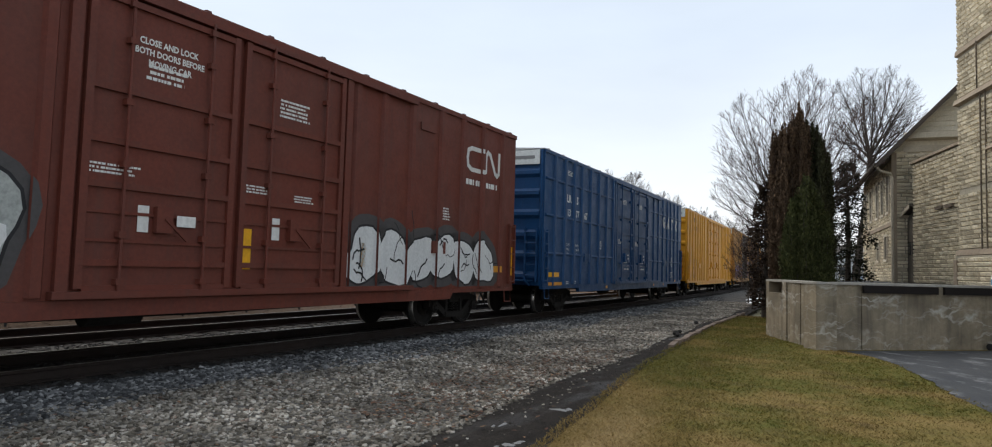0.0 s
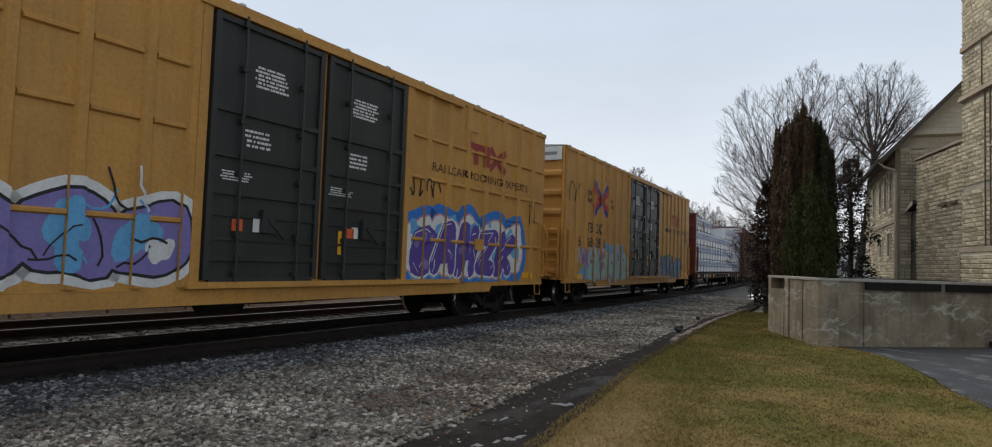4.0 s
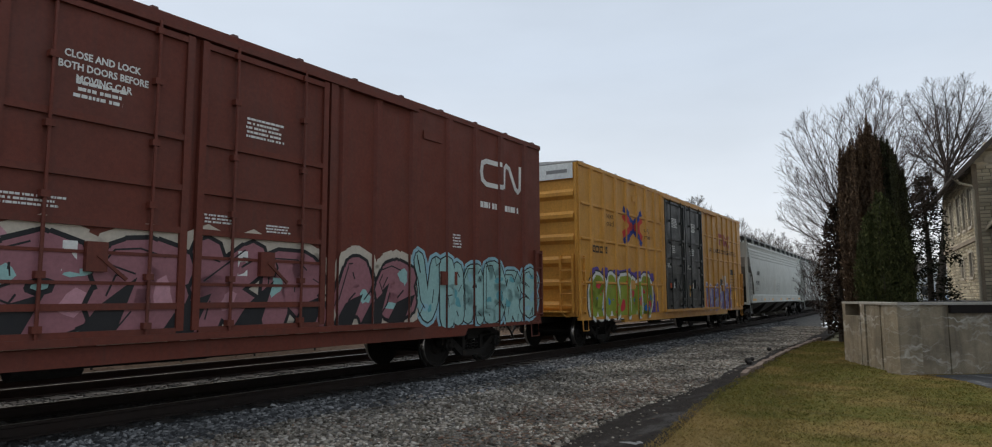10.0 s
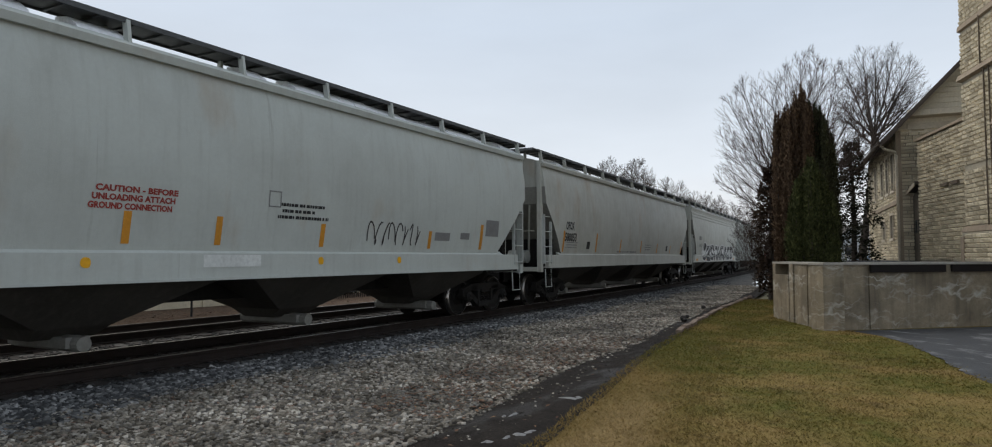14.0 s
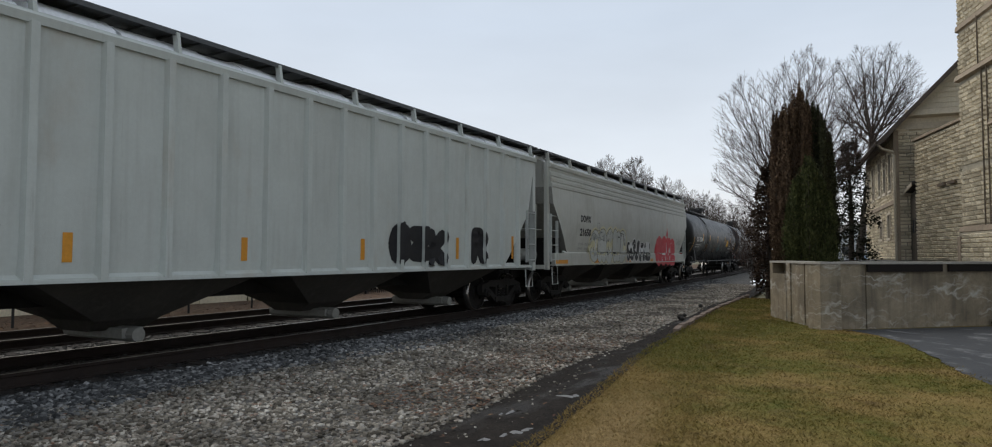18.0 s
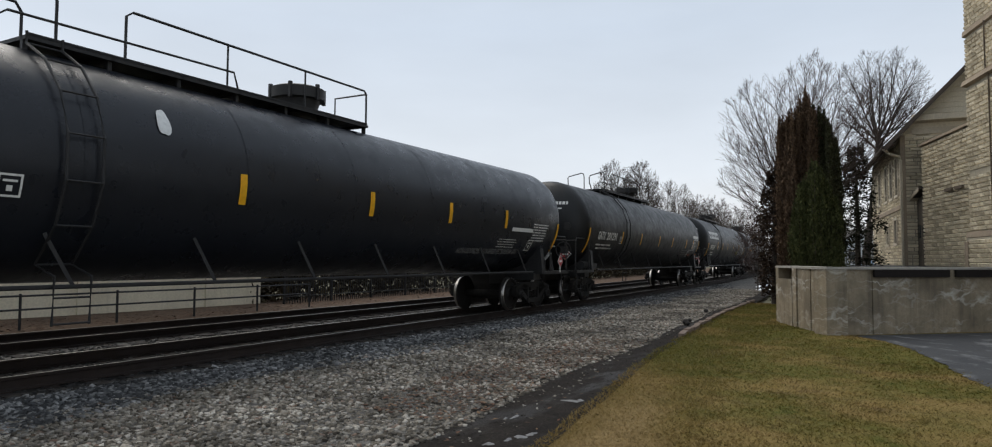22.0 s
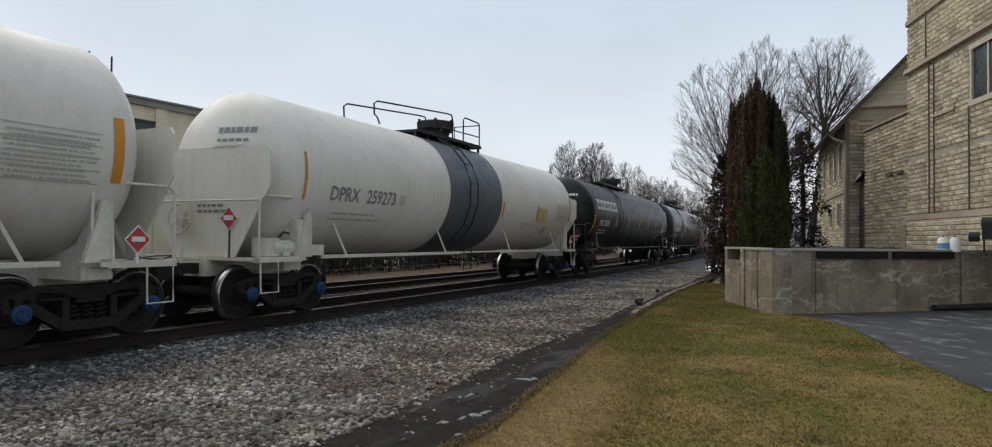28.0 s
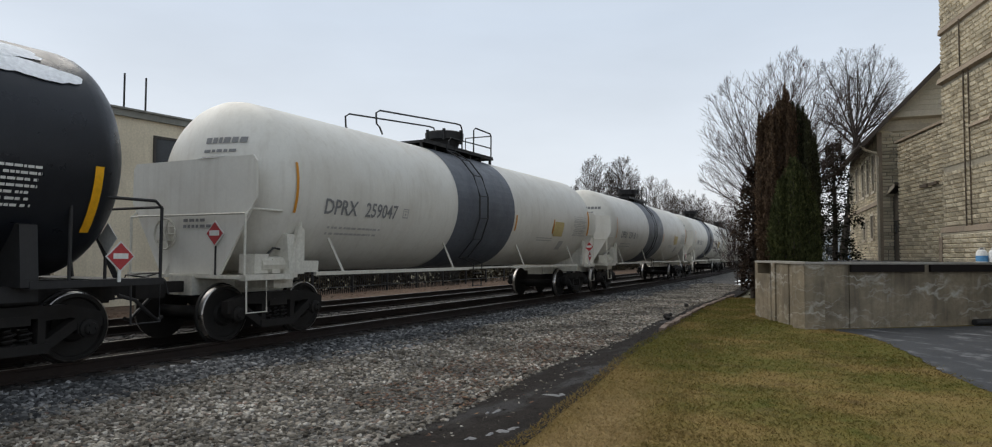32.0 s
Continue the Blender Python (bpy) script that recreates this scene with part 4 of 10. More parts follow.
WAFFLE_RIBS = (2.6, 3.29, 4.14, 4.97, 5.87, 6.76, 7.67, 8.55)
e, skin, door = ochre_car(67.75, "faded ochre boxcar covered in blue and purple graffiti", (4.03, 3.15, 1.84), WAFFLE_RIBS)
tag_painting(2.5, 7.9, 0.95, 2.45, 5, ["deep", "pink", "white", "sky"], skin, e, 51, "blue, pink and white background of a mural tag", halo=0.22, marks=0)
letter_painting(2.7, 7.4, 1.0, 2.25, ("hook", "peak", "fork", "zed", "kay"), ["sky", "white", "purple", "lilac"], skin, e, 52, "purple letters edged white on blue", fat=0.42, halo=0.1, lean=0.2)
tag_painting(-8.9, -2.6, 0.95, 2.2, 6, ["white", "black", "lilac", "sky", "white"], skin, e, 53, "white and lilac sprayed letters", marks=5)
scrawl(2.6, 2.75, 1.2, 0.4, "black", skin, e, 54, 0.045, 4, "black sprayed scrawl")
scrawl(8.3, 2.5, 0.5, 0.55, "black", skin, e, 55, 0.05, 2, "black sprayed scrawl")
for y in (7.6, 6.0):
    reflector(y, 1.4, 0.1, 0.45, skin, e)

e, skin, door = ochre_car(88.03, "faded ochre boxcar with black doors and pastel graffiti", (), (2.55, 3.36, 4.18, 4.92, 5.73, 6.57, 7.41, 8.28), high=-0.24)
cross_mark(-6.75, 3.2, 1.65, 1.08, skin, e)
writing("next", -7.5, 3.82, 0.20, INK_BROWN, skin, e, width=0.62, bold=0.008)
writing("load", -7.45, 3.56, 0.20, INK_BROWN, skin, e, width=0.58, bold=0.008)
writing("any", -4.95, 3.74, 0.16, INK_BROWN, skin, e, width=0.42, bold=0.006)
writing("road", -4.95, 3.52, 0.16, INK_BROWN, skin, e, width=0.54, bold=0.006)
for body, y, w in (("TB", -7.3, 0.62), ("OX", -6.45, 0.62)):
    writing(body, y, 2.52, 0.34, INK_BROWN, skin, e, width=w, bold=0.01)
for body, y, w in (("6", -8.15, 0.28), ("68", -7.3, 0.6), ("28", -6.45, 0.6), ("6", -5.6, 0.28)):
    writing(body, y, 2.02, 0.34, INK_BROWN, skin, e, width=w, bold=0.01)
s = Shape()
for k, (pts, m) in enumerate((([(-8.3, 0.92), (-6.9, 0.92), (-6.6, 2.0), (-7.1, 1.75)], 0), ([(-5.0, 1.6), (-4.4, 1.5), (-4.3, 2.15), (-4.9, 2.2)], 0), ([(-7.9, 1.5), (-7.3, 1.4), (-7.2, 1.9), (-7.9, 2.0)], 1), ([(-3.6, 1.7), (-3.0, 1.7), (-3.1, 2.25), (-3.6, 2.1)], 2))):
    skin.lay(s, pts, 0.0022 + 0.0002 * k, m)
part("sprayed_cloud", s, [PAINT["sky"], PAINT["lilac"], PAINT["straw"]], e, "pale blue sprayed background")
letter_painting(-7.1, -2.5, 0.78, 2.0, ("ess", "bowl", "vee", "are", "loop"), ["sky", "pink", "mint", "lilac", "ash", "rose"], skin, e, 61, "overlapping pale green letters edged pink on blue", fat=0.46, halo=0.06, splash=8, marks=3)
letter_painting(2.7, 7.2, 0.84, 1.95, ("kay", "ess", "fork", "peak", "vee"), ["green", "black", "steel", "sky", "deep"], skin, e, 62, "steel-blue angular letters with a yellow-green edge", fat=0.5, halo=0.10, marks=2)
scrawl(-9.1, 3.45, 0.9, 0.65, "black", skin, e, 63, 0.05, 2, "black sprayed scrawl")
scrawl(8.2, 2.6, 0.9, 0.8, "black", skin, e, 64, 0.04, 4, "black sprayed scrawl")
scrawl(-8.35, 1.45, 0.75, 0.5, "white", skin, e, 65, 0.03, 4)
for y in (-5.8, -2.95, 4.0):
    reflector(y, 1.3, 0.11, 0.45, skin, e)
reflector(-8.28, 0.92, 0.6, 0.17, skin, e)
s = Shape()
skin.lay(s, rect(7.15, 7.55, 1.3, 1.55), 0.012)
part("data_plate", s, INK_BLACK, e)

# brown-red box cars under grey and pastel sprayed paint
e, skin, door = brown_car(133.07, "brown-red boxcar under huge olive-grey graffiti letters", 5.17)
rnd = random.Random(5)


def flowing(pts, n=5):
    """A smooth line through the points."""
    out = []
    for k in range(len(pts) - 1):
        a, b, c, d = pts[max(0, k - 1)], pts[k], pts[k + 1], pts[min(len(pts) - 1, k + 2)]
        for i in range(n):
            t = i / n
            out.append(tuple(0.5 * (2 * b[m] + (c[m] - a[m]) * t + (2 * a[m] - 5 * b[m] + 4 * c[m] - d[m]) * t * t + (3 * b[m] - a[m] - 3 * c[m] + d[m]) * t ** 3) for m in (0, 1)))
    return out + [pts[-1]]


def sides(line, d):
    """The line moved sideways by d."""
    out = []
    for k, (y, z) in enumerate(line):
        (a, b), (c, q) = line[max(0, k - 1)], line[min(len(line) - 1, k + 1)]
        n = math.hypot(c - a, q - b) or 1.0
        out.append((y - (q - b) / n * d, z + (c - a) / n * d))
    return out


def sprayed(shape, line, w, lift, m, dash=False):
    for k, ((a, b), (c, d)) in enumerate(zip(line, line[1:])):
        if not dash or k % 3 < 2:
            stroke(shape, door if abs(a + c) < 4.7 else skin, [(a, b), (c, d)], w * (rnd.uniform(0.7, 1.25) if dash else 1), lift, m)


def grey_fill(shape, line):
    for (y0, z0), (y1, z1) in zip(line, line[1:]):
        if y1 > y0 + 0.01:
            (door if abs(y0 + y1) < 4.7 else skin).lay(shape, [(y0, 0.93), (y1, 0.93), (y1, z1), (y0, z0)], 0.006, 0)


s = Shape()
for line in ([(-9.25, 3.5), (-8.67, 3.95), (-7.67, 4.1), (-6.83, 4.1), (-6.29, 3.74), (-5.84, 3.06), (-5.2, 2.6), (-5.04, 2.7), (-4.55, 3.7), (-3.81, 4.3), (-3.19, 4.3), (-2.6, 3.8), (-1.9, 3.2), (-1.45, 3.1)],
             [(-1.45, 3.1), (-1.0, 3.75), (-0.34, 4.12), (0.17, 4.09), (0.85, 3.72), (1.36, 4.14), (2.08, 4.08), (2.62, 3.62), (3.2, 3.23), (4.0, 2.7), (4.43, 2.8), (5.07, 3.29), (6.34, 3.58), (7.85, 3.48), (8.35, 2.94), (9.0, 2.6)]):
    line = flowing(line, 6)
    grey_fill(s, line)
    sprayed(s, sides(line, -0.05), 0.07, 0.009, 2)
    sprayed(s, line, 0.055, 0.014, 1, True)
# bare red-brown counters inside the letters
for line in ([(2.29, 3.3), (2.92, 2.82), (3.52, 2.22), (3.23, 1.92), (2.36, 1.86)], [(6.75, 1.1), (6.7, 1.95), (7.0, 2.4), (7.6, 2.6), (8.3, 2.5), (8.6, 1.7), (8.4, 1.05)], [(-0.15, 1.5), (-0.15, 3.1), (0.05, 3.3), (0.22, 2.8), (0.3, 1.6)], [(-5.9, 3.0), (-5.3, 2.55), (-5.3, 2.0), (-5.8, 2.3)]):
    line = flowing(line + line[:1], 3)[:-1]
    (door if abs(line[0][0]) < 2.2 else skin).lay(s, line, 0.010, 3)
    sprayed(s, line + line[:1], 0.13, 0.013, 2)
    sprayed(s, sides(line + line[:1], -0.05), 0.04, 0.017, 1, True)
# black hooks and shadows with white ticks
for line, w in (([(6.54, 1.1), (6.35, 1.98), (6.7, 2.53), (7.57, 2.88), (8.5, 2.8)], 0.30), ([(2.3, 1.1), (2.69, 0.97), (3.1, 1.2)], 0.22), ([(3.39, 1.5), (3.71, 1.12), (4.47, 1.0), (5.01, 1.05)], 0.26), ([(4.98, 2.6), (4.93, 2.18), (4.91, 1.75)], 0.2),
                ([(-0.45, 1.3), (-0.5, 2.4), (-0.38, 3.19), (-0.07, 3.53), (0.3, 3.47), (0.5, 2.8)], 0.30), ([(1.0, 3.71), (1.36, 4.0), (1.72, 3.9), (1.56, 3.44), (1.2, 3.51), (1.36, 2.75)], 0.2),
                ([(-9.15, 3.4), (-8.75, 3.5), (-8.55, 3.24), (-8.8, 2.95), (-9.1, 3.0)], 0.17), ([(-9.2, 2.5), (-8.87, 2.37), (-8.52, 2.55)], 0.16), ([(-6.42, 3.61), (-6.5, 3.1), (-6.3, 2.7), (-5.9, 2.52), (-5.5, 2.8)], 0.28), ([(-5.36, 2.6), (-5.7, 2.2), (-6.15, 1.97), (-6.2, 1.5)], 0.24),
                ([(-3.7, 1.6), (-3.95, 2.6), (-3.95, 3.5), (-3.5, 4.05), (-3.15, 3.6), (-2.94, 2.7)], 0.24), ([(-2.75, 1.2), (-2.6, 2.2), (-2.45, 2.9)], 0.16), ([(-1.9, 1.0), (-1.7, 1.9), (-1.1, 2.2), (-0.9, 1.4)], 0.3), ([(0.9, 1.2), (1.2, 2.0), (1.7, 2.1), (1.9, 1.3)], 0.26)):
    line = flowing(line, 6)
    sprayed(s, line, w * 0.85, 0.012, 2)
    sprayed(s, sides(line, w * 0.45 + 0.01), 0.028, 0.016, 1, True)
    for y, z in line[2:-1:5]:
        stroke(s, door if abs(y) < 2.3 else skin, [(y - 0.05, z - 0.06), (y + 0.05, z + 0.05)], 0.03, 0.018, 1)
# sooty smudges along the doors
for k in range(9):
    y = rnd.uniform(-2.0, 2.0)
    door.lay(s, blob(rnd, y, rnd.uniform(1.15, 2.0), rnd.uniform(0.2, 0.5), rnd.uniform(0.15, 0.45), 0.2), 0.008 + k * 0.0003, 4)
part("sprayed_tag", s, [PAINT["grey"], PAINT["ash"], PAINT["black"], MAROON, PAINT["halo"]], e, "olive-grey letters edged with white dashes and black shadows")
for body, y, z in (("DW", -8.35, 3.0), ("C", -7.15, 3.0), ("793", -8.4, 2.5), ("715", -7.2, 2.5)):
    writing(body, y, z, 0.3, PAINT["sand"], skin, e, bold=0.012, lift=0.02)
for y in (-5.75, -2.85, 4.75, 6.5):
    reflector(y, 1.32, 0.14, 0.42, skin, e)
reflector(-8.15, 1.18, 0.7, 0.11, skin, e)
s = Shape()
door.lay(s, rect(0.95, 1.3, 1.75, 2.25), 0.05)
part("routing_card", s, plain("blue_card", (0.03, 0.17, 0.42)), e, "bright blue card")
s = Shape()
skin.lay(s, rect(-8.35, -7.1, 0.72, 1.1), 0.012)
part("data_plate", s, INK_BLACK, e)

e, skin, door = brown_car(153.75, "brown-red boxcar with rose and pale blue graffiti along the bottom", 5.17)
for body, y, z in (("DW", -8.1, 2.98), ("C", -7.0, 2.98), ("793", -8.1, 2.5), ("108", -6.95, 2.5)):
    writing(body, y, z, 0.27, PAINT["sand"], skin, e, wide=0.9)
for y0, y1, where, seed, n in ((-8.9, -2.7, skin, 71, 6), (-2.35, 2.35, door, 73, 4), (2.6, 4.5, skin, 74, 2)):
    letter_painting(y0, y1, 0.95, 2.2, [("kay", "bowl", "are", "loop", "peak", "ess", "hook")[(seed + 2 * k) % 7] for k in range(n)], ["sand", "black", "rose", "pink", "rose", "mint"], where, e, seed, "rose letters edged black on pale cream", fat=0.5, edge=0.06, halo=0.2, splash=n, marks=4)
    s = Shape()
    for k in range(n + 1):
        y = y0 + 0.3 + (y1 - y0 - 0.6) * k / n
        where.lay(s, [(y - 0.35, 1.0), (y + 0.1, 0.98), (y + 0.35, 1.5 + 0.2 * (k % 2)), (y - 0.1, 1.35)], 0.0165 + 0.0002 * k, 0)
    part("sprayed_shadow", s, PAINT["black"], e, "black wedge-shaped shadows under the letters")
scrawl(-9.2, 2.75, 1.0, 0.9, "black", skin, e, 75, 0.05, 6, "black sprayed scrawl")
letter_painting(4.6, 9.15, 0.9, 2.2, ("vee", "fork", "bowl", "dee", "are", "ess"), ["teal", "black", "mint", "teal", "aqua"], skin, e, 72, "pale mint spiky letters with thin black edges", fat=0.5, edge=0.03, halo=0.10, marks=5)
for y in (-5.4, -2.8, 0.2, 3.2, 6.1):
    reflector(y, 1.25, 0.13, 0.5, skin if abs(y) > 2.5 else door, e)
reflector(-9.22, 1.15, 0.08, 0.85, skin, e)

e, skin, door = ochre_car(174.5, "ochre boxcar with black doors, lime-green graffiti and crossed-arrow mark", (4.03, 3.05, 1.84), WAFFLE_RIBS, paint=DEEP_YELLOW)
cross_mark(-6.2, 3.15, 1.65, 1.05, skin, e)
writing("next", -7.55, 3.78, 0.17, INK_BROWN, skin, e, width=0.6)
writing("load", -7.55, 3.55, 0.17, INK_BROWN, skin, e, width=0.6)
writing("any", -4.35, 3.6, 0.15, INK_BROWN, skin, e, width=0.4)
writing("road", -4.35, 3.36, 0.15, INK_BROWN, skin, e, width=0.55)
shape_blocks(-8.6, 2.7, 1.2, 0.2, 4, INK_BROWN, skin, e)
s = Shape()
for k in range(12):
    rr = random.Random(800 + k)
    skin.lay(s, blob(rr, -8.4 + 0.42 * k, 2.08 + rr.uniform(-0.04, 0.1), 0.6, 0.3, 0.2), 0.002 + 0.0001 * k, 0)
skin.lay(s, [(-4.1, 0.92), (-3.2, 0.92), (-3.3, 1.3), (-3.55, 1.7), (-3.9, 1.8)], 0.0034, 0)
part("sprayed_cloud", s, PAINT["purple"], e, "purple sprayed cloud")
letter_painting(-8.7, -3.75, 0.80, 2.1, ("bowl", "peak", "zed", "fork", "dee"), ["black", "white", "green", "deep", "red"], skin, e, 81, "lime-green letters with thick white edges", fat=0.56, edge=0.10, halo=0.15, marks=0, dots=6, shine=False)
letter_painting(2.9, 7.0, 0.84, 2.0, ("vee", "are", "fork", "dee", "kay"), ["red", "white", "lilac", "purple", "black", "white"], skin, e, 82, "violet and white jagged letters with red spots", fat=0.45, halo=0.06, splash=7, marks=4)
for y in (7.4, -3.4):
    reflector(y, 1.3, 0.12 if y < 0 else 0.4, 0.45, skin, e)
s = Shape()
skin.lay(s, rect(7.1, 7.6, 2.45, 2.7), 0.01)
part("data_plate", s, INK_BLACK, e)


# ---- centre-beam flat car with wrapped lumber ----
BEAM_MID = 110.4
WRAP = surface("white_lumber_wrap", (0.62, 0.64, 0.66), 0.38, grime=(0.36, 0.38, 0.40), dirt=0.35, streak=0.1, bump=0.9, bump_scale=5)
WRAP_BLUE = plain("printed_blue", (0.012, 0.10, 0.30), 0.4)
WRAP_RED = plain("printed_red_line", (0.55, 0.18, 0.16), 0.5)
TIMBER = surface("sawn_timber", (0.45, 0.30, 0.15), 0.75, grime=(0.2, 0.12, 0.06), dirt=0.3, fine=40)


def centre_beam(mid):
    half = 11.1
    e = car("centrebeam_flatcar", mid, "brown-red centre-beam flatcar loaded with wrapped lumber", "flatcar")
    s = Shape().box(-0.3, 0.3, -half, half, 0.62, 1.0).box(-1.35, 1.35, -half, half, 0.98, 1.06)
    for k in range(-9, 10):
        s.box(-1.34, 1.34, k * 1.18 - 0.07, k * 1.18 + 0.07, 0.82, 1.0)
    SILL = surface("oily_brown_sill_paint", (0.045, 0.020, 0.016), 0.75, grime=(0.03, 0.025, 0.022), dirt=0.6, streak=0.5)
    part("deck", s, SILL, e)
    sill = Shape().box(1.34, 1.48, -half, half, 0.80, 1.08).box(1.30, 1.54, -half, half, 1.06, 1.10)
    for k in range(-9, 10):
        sill.box(1.48, 1.53, k * 1.18 - 0.12, k * 1.18 + 0.12, 0.84, 1.04)
    me = sill.mesh("side_sill", SILL)
    for turn in (0, 180):
        part("side_sill", me, None, e, at=moved(0, 0, 0, turn))

    def bulkhead():
        b = Shape().box(-1.45, 1.45, half - 0.22, half - 0.16, 1.06, 4.62)
        for x in (-1.42, -0.7, 0.0, 0.7, 1.42):
            b.box(x - 0.06, x + 0.06, half - 0.16, half, 1.0, 4.62)
        for z in (1.1, 1.8, 2.5, 3.2, 3.9, 4.56):
            b.box(-1.45, 1.45, half - 0.16, half - 0.02, z - 0.05, z + 0.05)
        b.prism([(half - 0.24, 1.06), (half + 0.02, 1.06), (half + 0.02, 4.62), (half - 0.24, 4.62)], 0, 1.45, 1.53)
        return b
    me = bulkhead().mesh("bulkhead", MAROON)
    for turn in (0, 180):
        part("bulkhead", me, None, e, "ribbed steel bulkhead", at=moved(0, 0, 0, turn))
    s = Shape().box(-0.3, 0.3, -half + 0.2, half - 0.2, 4.50, 4.64).box(-0.34, 0.34, -half + 0.2, half - 0.2, 4.64, 4.67)
    part("top_chord", s, MAROON, e)
    post = shared("centre_post", lambda: Shape().box(-0.05, 0.05, -0.16, 0.16, 1.05, 4.50).box(-0.26, 0.26, -0.03, 0.03, 1.05, 4.50).prism([(-0.3, 4.50), (0.3, 4.50), (0.16, 4.2), (-0.16, 4.2)], 0, -0.02, 0.02), MAROON)
    for k in range(-7, 8):
        part("centre_post", post, None, e, at=moved(0, k * 1.42, 0))
    flat = Skin(lambda z: 1.485)
    writing("AOK", -8.45, 0.87, 0.17, INK_WHITE, Skin(lambda z: 1.535), e, bold=0.006)
    writing("28102", -7.5, 0.87, 0.17, INK_WHITE, Skin(lambda z: 1.535), e, bold=0.006)
    for y in (-10.4, -6.3, -4.6, 8.6, 10.2, 3.0):
        reflector(y, 0.88, 0.5, 0.13, Skin(lambda z: 1.533), e)
    for k in (-1, 1):
        coupler(e, k * half)
        truck(e, k * 9.05)
        stirrup(e, 1.5, k * (half - 0.4), MAROON_DARK, 0.9)
        s = Shape().box(1.50, 1.56, k * (half - 0.6) - 0.3, k * (half - 0.6) + 0.3, 0.5, 0.82)
    ladder(e, 1.53, -half + 0.03, -half + 0.3, 1.3, 2.6, 4, MAROON)
    s = Shape()
    Skin(lambda z: 1.56).lay(s, rect(8.3, 9.0, 0.45, 0.8), 0.0)
    part("defect_board", Shape().box(1.53, 1.56, 8.3, 9.0, 0.45, 0.80), INK_BLACK, e)
    stencil(8.35, 0.5, 0.6, 0.26, 3, INK_WHITE, Skin(lambda z: 1.562), e, 91, 0.25)
    end_face = Shape()
    for z, w in ((3.95, 0.5), (3.1, 0.7), (2.75, 0.7)):
        end_face.box(0.3, 0.3 + w, -half - 0.012, -half - 0.004, z, z + 0.05)
        end_face.box(0.3, 0.3 + w * 0.8, -half - 0.012, -half - 0.004, z - 0.09, z - 0.04)
    part("small_stencil", end_face, INK_WHITE, e)
    return e


